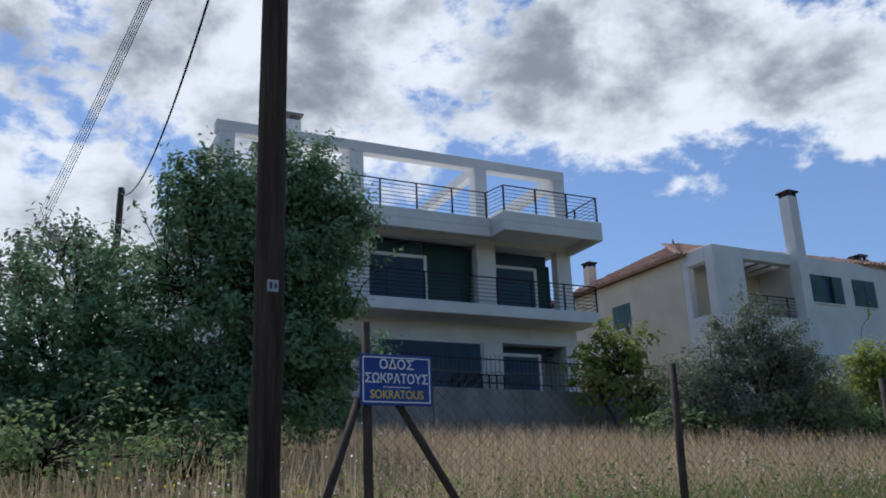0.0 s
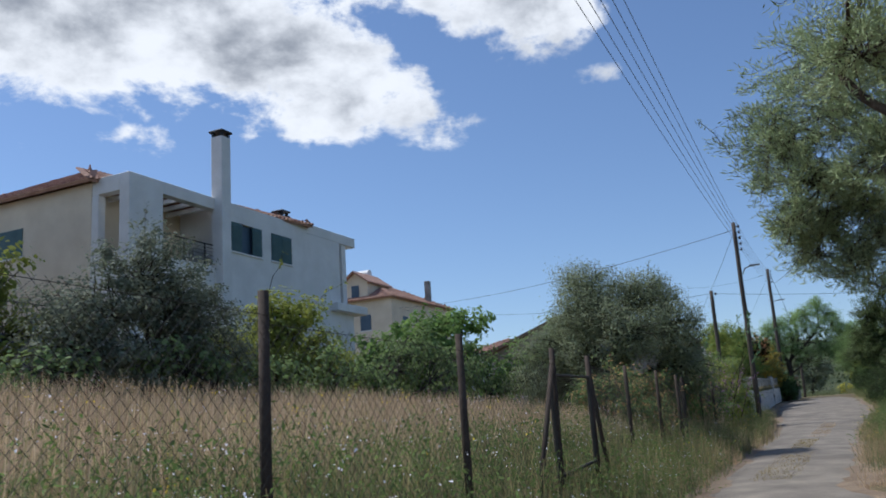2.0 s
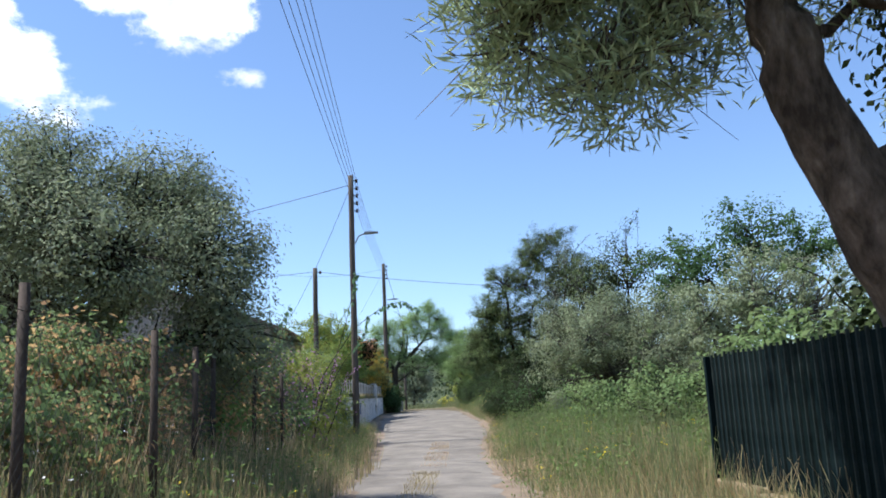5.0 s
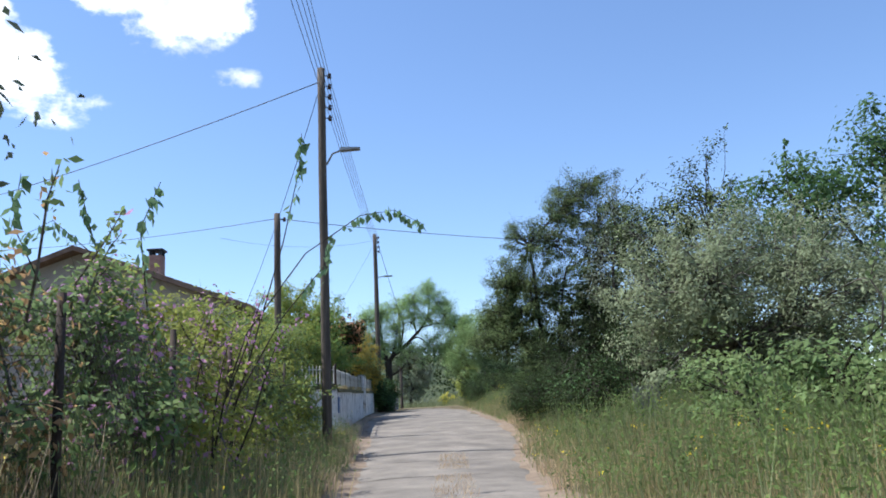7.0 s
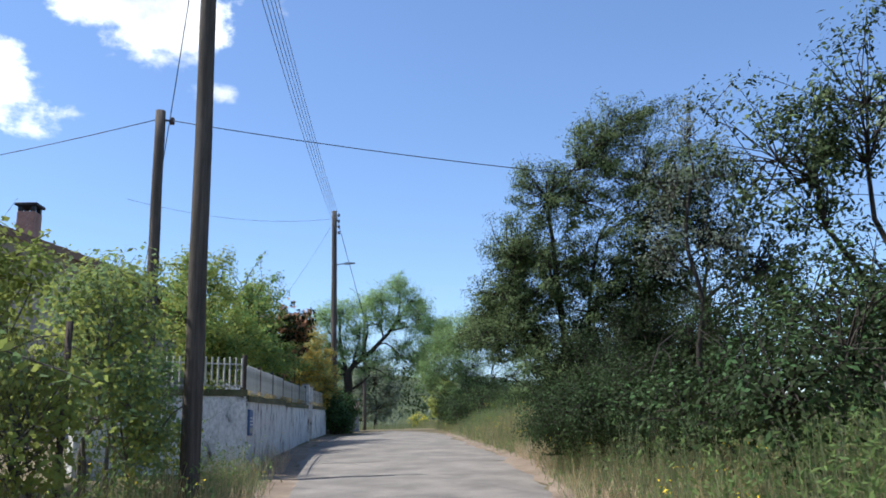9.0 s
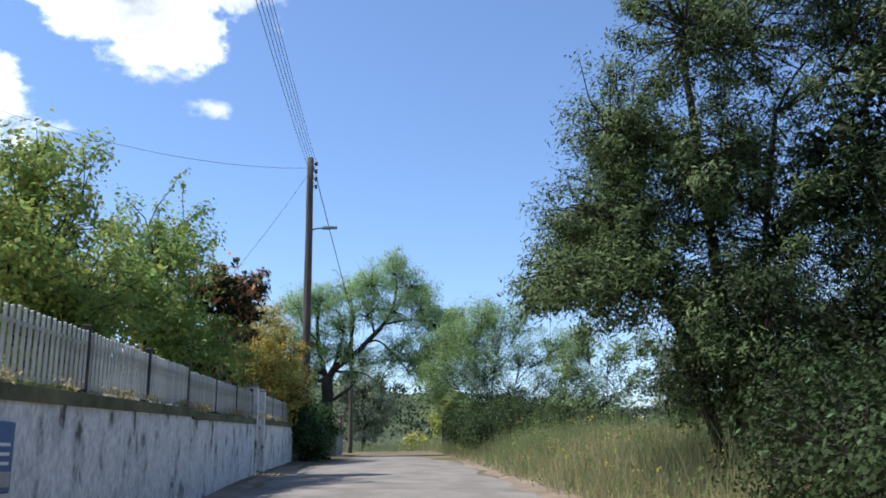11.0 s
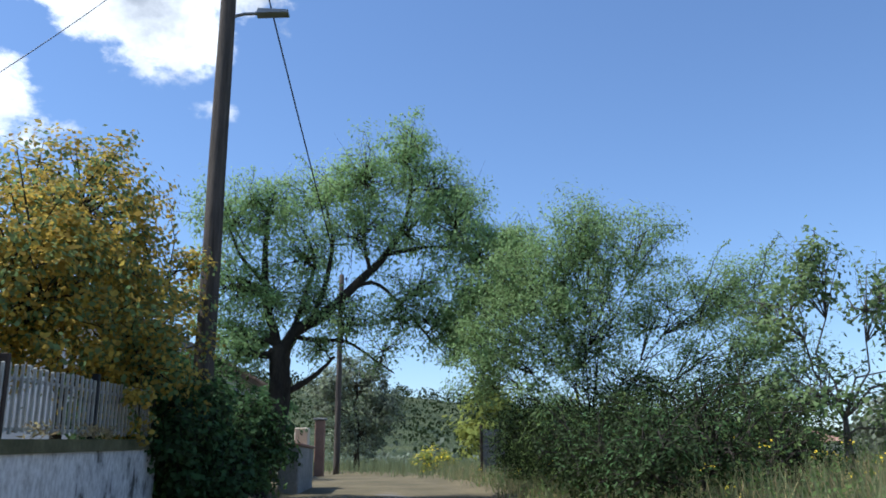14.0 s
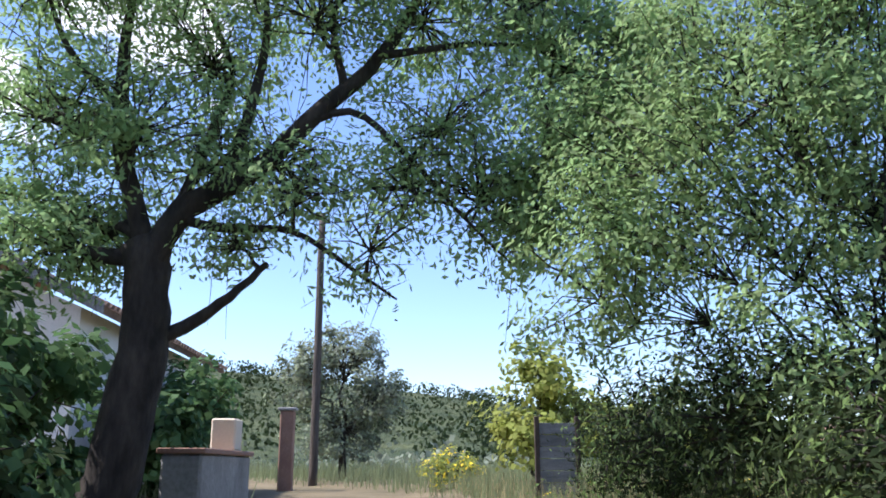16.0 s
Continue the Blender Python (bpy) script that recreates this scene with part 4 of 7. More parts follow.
def house_hip():
    """House with hipped tile roof, porches and a tall square chimney."""
    h = thing("house", (26.7, 26.0, 0), "two-storey cream and white house with red hipped tile roof", "house")
    blocks("wall", h, "cream", [(0, 1.9, 4.6, 0.3, 11.5, 11.95), (0.3, 2.6, 4.6, 5.5, 2.9, 11.9), (0.3, 11.2, 4.6, 15.3, 11.5, 11.9), (15.0, 2.6, 4.6, 15.3, 11.2, 11.9)], "cream rendered wall")
    blocks("wall", h, "render_white", [(5.5, 0, 4.6, 14.3, 0.3, 9.95), (5.5, 0, 9.95, 5.75, 0.3, 12.05), (7.85, 0, 9.95, 8.55, 0.3, 12.05), (10.1, 0, 9.95, 11.4, 0.3, 12.05), (11.4, 0, 9.95, 14.3, 0.3, 11.75), (5.75, 0, 11.25, 7.85, 0.3, 12.05), (8.55, 0, 11.25, 10.1, 0.3, 12.05),
                                   (11.1, 0.3, 4.6, 11.4, 2.6, 12.05), (5.5, 0.3, 4.6, 5.8, 2.6, 12.05), (0.0, 0, 4.6, 5.5, 0.25, 9.1), (0.0, 0.25, 4.6, 0.25, 1.9, 9.1)], "pale grey rendered wall", 0)
    blocks("porch_frame", h, "render_white", [(0, 0, 9.1, 1.75, 0.5, 12.05), (0.0, 1.55, 9.1, 0.35, 1.9, 11.4), (1.75, 0, 11.55, 5.5, 0.4, 12.05), (0, 0.5, 11.4, 0.4, 1.9, 12.05)])
    part("porch_floor", Shape().box(0.25, 0.3, 9.0, 5.5, 2.6, 9.12, 0), "concrete", h)
    for i in range(6):
        part("porch_beam", Shape().box(0.6 + i * 0.8, 0.4, 11.6, 0.72 + i * 0.8, 2.6, 11.78, 0.01), "white_trim", h)
    blocks("side_porch", h, "render_white", [(11.4, 0, 11.75, 15.9, 3.4, 12.25), (14.7, 0.1, 8.5, 15.1, 0.5, 11.75), (14.3, 0, 4.6, 15.5, 0.3, 8.5), (11.4, 2.9, 8.5, 15.2, 3.2, 11.75)])
    part("balcony", Shape().box(13.2, -0.5, 8.1, 16.1, 3.0, 8.5, 0.02), "render_white", h)
    chimney(h, 5.0, -0.12, 4.6, 14.75, 0.58, "render_white", "iron")
    for x0, x1, op in ((5.75, 7.85, True), (8.55, 10.1, False)):
        w = part("window", Shape().box(x0, 0.16, 9.95, x1, 0.2, 11.25, 0), "shutter", h)
        part("window_sill", Shape().box(x0 - 0.06, -0.08, 9.88, x1 + 0.06, 0.16, 9.95, 0.01), "white_trim", w)
        n = 3 if op else 2
        for i in range(n):
            a = x0 + (x1 - x0) * i / n
            b = x0 + (x1 - x0) * (i + 1) / n
            if op and i == 1:
                continue
            sh = part("shutter", Shape().box(a + 0.02, -0.05, 9.98, b - 0.02, 0.0, 11.22, 0.008), "shutter_blue", w, "faded blue-green louvred shutter")
            sl = Shape()
            z = 10.06
            while z < 11.1:
                sl.box(a + 0.08, -0.07, z, b - 0.08, -0.048, z + 0.045, 0)
                z += 0.075
            part("slats", sl, "shutter_blue", sh)
    # window of the side wall
    w = part("window", Shape().box(-0.03, 5.6, 9.6, 0.0, 6.9, 10.75, 0), "shutter_blue", h)
    part("window_sill", Shape().box(-0.1, 5.5, 9.53, -0.0, 7.0, 9.6, 0.01), "white_trim", w)
    # hipped roof
    e = 11.98
    o = 0.4
    A, B, C, D = (-o, 1.6, e), (11.5, -0.35, 12.1), (11.4, 11.9, e), (-o, 11.9, e)
    P, Q = (4.3, 6.8, 14.4), (8.0, 6.8, 14.7)
    tiled_slope(h, (D, A, P, P))
    tiled_slope(h, (A, B, Q, P))
    tiled_slope(h, (B, C, Q, Q))
    tiled_slope(h, (C, D, P, Q))
    fin = Shape().tube([(4.3, 6.8, 14.3), (4.3, 6.8, 14.5), (4.3, 6.8, 14.75)], [0.16, 0.09, 0.02], 8)
    part("finial", fin, "tile", h)
    chimney(h, 0.9, 9.6, 12.0, 13.6, 0.5, "cream", "iron")
    chimney(h, 11.0, 1.2, 12.0, 12.7, 0.55, "concrete", "iron")
    railing(h, [(1.8, 0.1), (5.4, 0.1)], 9.12, 0.9, 5)
    ac = part("air_conditioner", Shape().box(3.9, 0.4, 9.2, 4.7, 0.7, 9.85, 0.03), "concrete", h)
    return h


def plain_house(name, label, at, w, d, zb, ze, rise, wall="cream", rz=0.0, windows=()):
    """A far house: walls, hipped roof, windows."""
    h = thing(name, (at[0], at[1], 0), label, "house", rz=rz)
    part("wall", Shape().box(0, 0, zb, w, d, ze, 0.02), wall, h)
    o = 0.45
    m = min(w, d) / 2
    A, B, C, D = (-o, -o, ze), (w + o, -o, ze), (w + o, d + o, ze), (-o, d + o, ze)
    if w >= d:
        P, Q = (m, d / 2, ze + rise), (w - m, d / 2, ze + rise)
        sl = ((A, B, Q, P), (B, C, Q, Q), (C, D, P, Q), (D, A, P, P))
    else:
        P, Q = (w / 2, m, ze + rise), (w / 2, d - m, ze + rise)
        sl = ((A, B, P, P), (B, C, Q, P), (C, D, Q, Q), (D, A, P, Q))
    for q in sl:
        tiled_slope(h, q, pitch=0.3)
    for side, u, z, ww, hh in windows:
        if side == "front":
            win = part("window", Shape().box(u, -0.05, z, u + ww, 0.02, z + hh, 0.01), "shutter", h)
            part("window_frame", Shape().box(u - 0.08, -0.03, z - 0.1, u + ww + 0.08, 0.0, z, 0), "white_trim", win)
        else:
            win = part("window", Shape().box(-0.05, u, z, 0.02, u + ww, z + hh, 0.01), "shutter", h)
            part("window_frame", Shape().box(-0.03, u - 0.08, z - 0.1, 0.0, u + ww + 0.08, z, 0), "white_trim", win)
    return h


def far_house():
    h = plain_house("house", "cream house with red hipped tile roof, gabled dormers and roof tanks", (72, 40.0), 12.5, 13, 6, 14.6, 3.2, windows=(("front", 2.0, 11.6, 1.0, 1.4), ("front", 7, 11.6, 1.0, 1.4), ("side", 2.2, 11.8, 1.1, 1.4), ("side", 6.0, 11.8, 1.1, 1.4)))
    for y in (2.6, 7.8):
        d = part("dormer", Shape().prism([(y, 14.3), (y, 16.4), (y + 1.3, 17.3), (y + 2.6, 16.4), (y + 2.6, 14.3)], 0, 0.3, 4.5), "cream", h)
        part("dormer_roof", Shape().prism([(y - 0.3, 16.2), (y + 1.3, 17.3), (y + 2.9, 16.2), (y + 2.9, 16.35), (y + 1.3, 17.5), (y - 0.3, 16.35)], 0, -0.1, 4.5), "tile", d)
        part("window", Shape().box(0.24, y + 0.9, 14.9, 0.3, y + 1.7, 16.1, 0.01), "shutter", d)
    t = part("water_tank", Shape().tube([(4.6, 4.8, 17.95), (4.6, 6.2, 17.95)], 0.42, 12), "white_trim", h)
    part("water_tank", Shape().tube([(4.6, 7.4, 17.75), (4.6, 8.4, 17.75)], 0.34, 12), "lamp_grey", h)
    part("chimney", Shape().box(9.0, 0.6, 14.3, 9.5, 1.1, 17.3, 0.02), "concrete", h)
    a = Shape().tube([(0.5, 11.5, 14.5), (0.5, 11.5, 19.6)], 0.03, 5)
    a.tube([(0.5, 11.0, 19.3), (0.5, 12.4, 19.3)], 0.02, 4)
    part("antenna", a, "iron", h)


def gable_house():
    """Low house with its gable to the lane."""
    h = thing("house", (58, 11.9, 0), "low grey-beige gabled house with tile roof behind the shrubs", "house")
    for u in (0, 8.7):
        part("gable_wall", Shape().prism([(0.7, 2.0), (0.7, 7.3), (6.8, 9.6), (13.5, 7.3), (13.5, 2.0)], 0, u, u + 0.3), "grey_wall", h)
    blocks("wall", h, "grey_wall", [(0.3, 0.7, 2.0, 8.7, 1.0, 7.2), (0.3, 13.2, 2.0, 8.7, 13.5, 7.2)], c=0)
    tiled_slope(h, ((-0.6, -0.1, 7.1), (9.4, -0.1, 7.1), (9.4, 6.8, 9.75), (-0.6, 6.8, 9.75)), mat="tile_brown")
    tiled_slope(h, ((9.4, 14.2, 7.1), (-0.6, 14.2, 7.1), (-0.6, 6.8, 9.75), (9.4, 6.8, 9.75)), mat="tile_brown")
    part("bargeboard", Shape().prism([(-0.15, 6.95), (6.8, 9.62), (6.8, 9.82), (-0.15, 7.16)], 0, -0.66, -0.6), "tile_brown", h)
    part("bargeboard", Shape().prism([(14.2, 6.95), (6.8, 9.62), (6.8, 9.82), (14.2, 7.16)], 0, -0.66, -0.6), "tile_brown", h)
    chimney(h, 1.9, 4.3, 8.3, 9.75, 0.55, "tile", "iron")
    part("window", Shape().box(-0.04, 5.0, 6.0, 0.0, 6.2, 7.1, 0.01), "shutter", h)
    return h


# ---- street furniture ----
def wire(name, a, b, sag, r=0.008, mat="alu_cable", label="overhead line wire strung between poles", n=18):
    pts = [Vector(a).lerp(Vector(b), i / n) + Vector((0, 0, -sag * 4 * (i / n) * (1 - i / n))) for i in range(n + 1)]
    solid(name, Shape().tube(pts, r, 5), mat, label, "cable", smooth=True)


def utility_pole(at, top, r0, r1, label, mat="pole_wood", lean=(0, 0), insul=5, arm=None, side=1, crossarm=False):
    z0 = float(ground(*at)) - 0.3
    p = thing("utility_pole", (at[0], at[1], 0), label, "utility pole", "utility poles", tied=True)
    rng = random.Random(int(at[0] * 10))
    n = 12
    pts, rad = [], []
    for i in range(n + 1):
        u = i / n
        pts.append((lean[0] * u + rng.uniform(-0.006, 0.006), lean[1] * u + rng.uniform(-0.006, 0.006), z0 + (top - z0) * u))
        rad.append(r0 + (r1 - r0) * u)
    part("shaft", Shape().tube(pts, rad, 14, rough=0.015, rng=rng), mat, p, smooth=True)
    for i in range(insul):
        z = top - 0.18 - i * 0.27
        b = part("bracket", Shape().tube([(lean[0], lean[1], z), (lean[0] + 0.05, lean[1] - side * 0.2, z)], 0.014, 6), "iron", p)
        s = Shape().tube([(lean[0] + 0.05, lean[1] - side * 0.2, z - 0.06), (lean[0] + 0.05, lean[1] - side * 0.2, z - 0.02), (lean[0] + 0.05, lean[1] - side * 0.2, z), (lean[0] + 0.05, lean[1] - side * 0.2, z + 0.03), (lean[0] + 0.05, lean[1] - side * 0.2, z + 0.07)], [0.045, 0.05, 0.028, 0.05, 0.03], 8)
        part("insulator", s, "porcelain", b, smooth=True)
    if crossarm:
        c = part("crossarm", Shape().box(-0.05, -1.9, top - 0.3, 0.05, 0.4, top - 0.2, 0.01), mat, p)
        for i in range(5):
            y = -1.75 + i * 0.22
            part("insulator", Shape().tube([(0, y, top - 0.2), (0, y, top - 0.14), (0, y, top - 0.11), (0, y, top - 0.06)], [0.03, 0.045, 0.03, 0.04], 8), "porcelain", c, smooth=True)
        tag = part("number_plate", Shape().box(-0.045, -r0 - 0.012, 3.47, 0.035, -r0 + 0.02, 3.56, 0.003), "metal_back", p, "small white metal tag with dark marks")
        part("tag_mark", Shape().box(-0.03, -r0 - 0.015, 3.49, -0.012, -r0 - 0.0125, 3.54), "iron", tag)
        part("tag_mark", Shape().box(0.004, -r0 - 0.015, 3.495, 0.022, -r0 - 0.0125, 3.53), "iron", tag)
    if arm:
        z, reach, rise = arm
        a = part("lamp_arm", Shape().tube([(lean[0], lean[1] - 0.1, z), (lean[0], lean[1] - reach * 0.5, z + rise * 0.75), (lean[0], lean[1] - reach, z + rise)], 0.025, 8), "lamp_grey", p)
        y = lean[1] - reach
        s = Shape()
        s.prism([(y + 0.06, z + rise - 0.035), (y - 0.42, z + rise - 0.01), (y - 0.42, z + rise + 0.03), (y + 0.03, z + rise + 0.045)], 0, lean[0] - 0.09, lean[0] + 0.09)
        part("lamp_head", s, "lamp_grey", a)
    return p


def street_sign():
    """Blue enamel street name plate on the braced corner post of the fence."""
    g = thing("street_sign", (2.42, 5.34, 2.265), "blue enamel street name sign with white and yellow lettering", "street sign", rz=0)
    w, hh = 0.53, 0.34
    part("plate", Shape().box(-w / 2, -0.006, -hh / 2, w / 2, 0.006, hh / 2, 0.004), "sign_blue", g)
    b = Shape()
    t, i = 0.008, 0.018
    b.box(-w / 2 + i, -0.0095, hh / 2 - i - t, w / 2 - i, -0.0065, hh / 2 - i)
    b.box(-w / 2 + i, -0.0095, -hh / 2 + i, w / 2 - i, -0.0065, -hh / 2 + i + t)
    b.box(-w / 2 + i, -0.0095, -hh / 2 + i + t, -w / 2 + i + t, -0.0065, hh / 2 - i - t)
    b.box(w / 2 - i - t, -0.0095, -hh / 2 + i + t, w / 2 - i, -0.0065, hh / 2 - i - t)
    b.box(-0.1, -0.0095, -0.052, 0.1, -0.0065, -0.047)
    part("border", b, "sign_white", g)
    for txt, z, size, mat, width in (("ΟΔΟΣ", 0.073, 0.088, "sign_white", 0.25), ("ΣΩΚΡΑΤΟΥΣ", -0.022, 0.088, "sign_white", 0.46), ("SOKRATOUS", -0.124, 0.078, "sign_yellow", 0.385)):
        cu = bpy.data.curves.new("lettering", "FONT")
        cu.body, cu.size, cu.align_x, cu.extrude = txt, size, "CENTER", 0.0015
        cu.offset = 0.0012
        tmp = new("lettering_source", cu)
        dg = bpy.context.evaluated_depsgraph_get()
        me = bpy.data.meshes.new_from_object(tmp.evaluated_get(dg))
        bpy.data.objects.remove(tmp)
        xs = [v.co.x for v in me.vertices] or [0, 1]
        k = width / max(1e-6, max(xs) - min(xs))
        me.materials.clear()
        me.materials.append(M[mat])
        ob = new("lettering", me)
        ob.parent = g
        ob.matrix_local = pose(0, -0.0085, z, 90, 0, 0) @ Matrix.Diagonal((k, 1, 1, 1))
    for z in (-0.1, 0.1):
        part("clamp", Shape().box(-w / 2 - 0.03, 0.007, z - 0.02, -w / 2 + 0.08, 0.06, z + 0.02, 0.004), "metal_back", g)
    return g


# ---- fences ----
def netting(parent, x0, y0, x1, y1, zlow, ztop, cell=0.085):
    """Chain-link panel between two posts, one straight strand for each diagonal."""
    n = Vector((x1 - x0, y1 - y0, 0))
    L = n.length
    n.normalize()
    w = 0.0015
    s = Shape()
    Hh = ztop - zlow
    k = -int(Hh / cell) - 1
    for sgn in (1, -1):
        i = -int(Hh / cell) - 1
        while i * cell < L + Hh:
            u0 = i * cell
            a0, b0 = (u0, 0.0), (u0 + Hh, Hh)
            if sgn < 0:
                a0, b0 = (u0 + Hh, 0.0), (u0, Hh)
            # clip to panel
            pts = []
            (ua, va), (ub, vb) = a0, b0
            t0, t1 = 0.0, 1.0
            d = ub - ua
            for bound, sg in ((0, 1), (L, -1)):
                q = (bound - ua) / d
                if (d > 0) == (sg > 0):
                    t0 = max(t0, q)
                else:
                    t1 = min(t1, q)
            if t1 - t0 > 0.01:
                p = [Vector((x0, y0, zlow)) + n * (ua + d * t) + Vector((0, 0, vb * t)) for t in (t0, t1)]
                s.tube(p, w, 3, cap=False)
            i += 1
    for z in (zlow + 0.02, ztop - 0.02):
        s.tube([(x0, y0, z), (x1, y1, z)], 0.0025, 3, cap=False)
    part("netting", s, "wire", parent, "galvanised chain-link netting")


def field_fence():
    f = thing("wire_fence", (0, 5.4, 0), "chain-link fence on dark weathered posts along the dry field", "fence")
    posts = [(-2.7, 5.4, 2.4), (-0.1, 5.4, 2.4), (2.21, 5.42, 2.62), (4.88, 5.4, 2.45), (7.46, 5.41, 2.43), (10.03, 5.4, 2.38), (12.51, 5.44, 2.42)]
    rest = [(14.0, 5.49, 2.42), (17.42, 5.88, 2.48), (19.9, 5.92, 2.5), (22.33, 6.03, 2.5), (24.4, 6.3, 2.55), (26.2, 6.6, 2.6), (28.3, 6.55, 2.6), (30.1, 6.5, 2.62), (33, 6.7, 2.7), (36, 6.9, 2.8), (39, 7.1, 2.9), (42, 7.3, 3.0)]
    rng = random.Random(5)
    for x, y, zt in posts + rest:
        zb = float(ground(x - 1, y)) - 0.65
        lx, ly = rng.uniform(-0.03, 0.03), rng.uniform(-0.02, 0.02)
        y -= 5.4
        s = Shape()
        s.tube([(x + lx, y + ly, zb), (x + lx * 0.5, y + ly * 0.5, (zb + zt) / 2), (x, y, zt)], [0.036, 0.033, 0.031], 8, rough=0.05, rng=rng)
        part("post", s, "rust_post", f, smooth=True)
    for seq in (posts, rest):
        for a, b in zip(seq, seq[1:]):
            if b[0] < 2.4:
                continue
            zl = max(float(ground(a[0] - 1, a[1])), float(ground(b[0] - 1, b[1]))) - 0.47
            netting(f, a[0], a[1] - 5.4 - 0.03, b[0], b[1] - 5.4 - 0.03, zl, min(a[2], b[2]) - 0.12)
    # braces of the corner and gate posts
    for x, y, zt, dx, dy in ((2.21, 5.42, 2.25, -0.55, 0.0), (2.36, 5.42, 2.2, 1.0, 0.12), (12.51, 5.44, 2.3, -0.85, 0), (14.0, 5.49, 2.3, 0.75, 0.05)):
        g = float(ground(x + dx - 1, y + dy)) - 0.62
        part("brace", Shape().tube([(x, y - 5.4, zt), (x + dx, y + dy - 5.4, g)], [0.028, 0.03], 8), "rust_post", f, smooth=True)
    # gate between two posts
    g = thing("wire_gate", (12.51, 5.46, 0), "rusty tube gate with wire netting in the field fence", "gate")
    zb = float(ground(12.2, 5.46)) - 0.15
    fr = Shape()
    fr.tube([(0.05, 0, zb), (0.05, 0, 2.25), (1.45, 0, 2.27), (1.45, 0, zb + 0.1), (0.05, 0, zb)], 0.022, 8)
    part("gate_frame", fr, "wire", g)
    netting(g, 0.06, 0.01, 1.44, 0.01, zb, 2.24)


def green_fence():
    """Low plinth and dark slatted sheet fence on the right of the lane; pine shade is in the slat colour."""
    x0, y0, x1, y1 = 8.0, 0.5, 25.7, 0.5
    L = math.hypot(x1 - x0, y1 - y0)
    f = thing("sheet_fence", (x0, y0, 0), "dark green slatted sheet-metal fence on a stained plinth", "fence", rz=math.degrees(math.atan2(y1 - y0, x1 - x0)))
    s = Shape()
    k = 0
    while k * 2.3 < L:
        u = k * 2.3
        x = x0 + (x1 - x0) * u / L
        s = Shape().box(u, -0.12, float(ground(x - 1, 0.8)) - 0.9, min(u + 2.29, L), 0.12, 0.66 + 0.02 * u, 0.015)
        part("plinth", s, "tan_wall", f, "tan stained concrete plinth")
        k += 1
    n = int(L / 0.16)
    base = None
    rng = random.Random(8)
    sl = Shape()
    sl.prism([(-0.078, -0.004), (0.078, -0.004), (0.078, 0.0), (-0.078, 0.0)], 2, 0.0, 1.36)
    # ribs in a lighter colour stand for the light on their edges
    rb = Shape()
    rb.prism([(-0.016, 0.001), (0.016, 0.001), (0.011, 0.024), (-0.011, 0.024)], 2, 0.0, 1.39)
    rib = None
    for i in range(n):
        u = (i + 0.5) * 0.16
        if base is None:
            ob = base = part("slat", sl, "shaded_green_sheet", f)
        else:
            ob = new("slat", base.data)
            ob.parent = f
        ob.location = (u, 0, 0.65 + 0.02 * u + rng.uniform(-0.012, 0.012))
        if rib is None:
            rib = part("rib", rb, "lit_green_rib", ob)
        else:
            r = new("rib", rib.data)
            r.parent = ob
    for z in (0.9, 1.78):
        part("rail", Shape().prism([(0, z), (L, z + 0.02 * L), (L, z + 0.02 * L + 0.05), (0, z + 0.05)], 1, -0.06, -0.008), "shaded_green_sheet", f)
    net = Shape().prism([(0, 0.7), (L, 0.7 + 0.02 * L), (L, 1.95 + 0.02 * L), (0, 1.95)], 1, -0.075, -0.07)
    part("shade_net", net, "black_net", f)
    part("post", Shape().box(L - 0.03, -0.05, 0.5, L + 0.05, 0.05, 2.38, 0.006), "shaded_green_sheet", f)
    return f


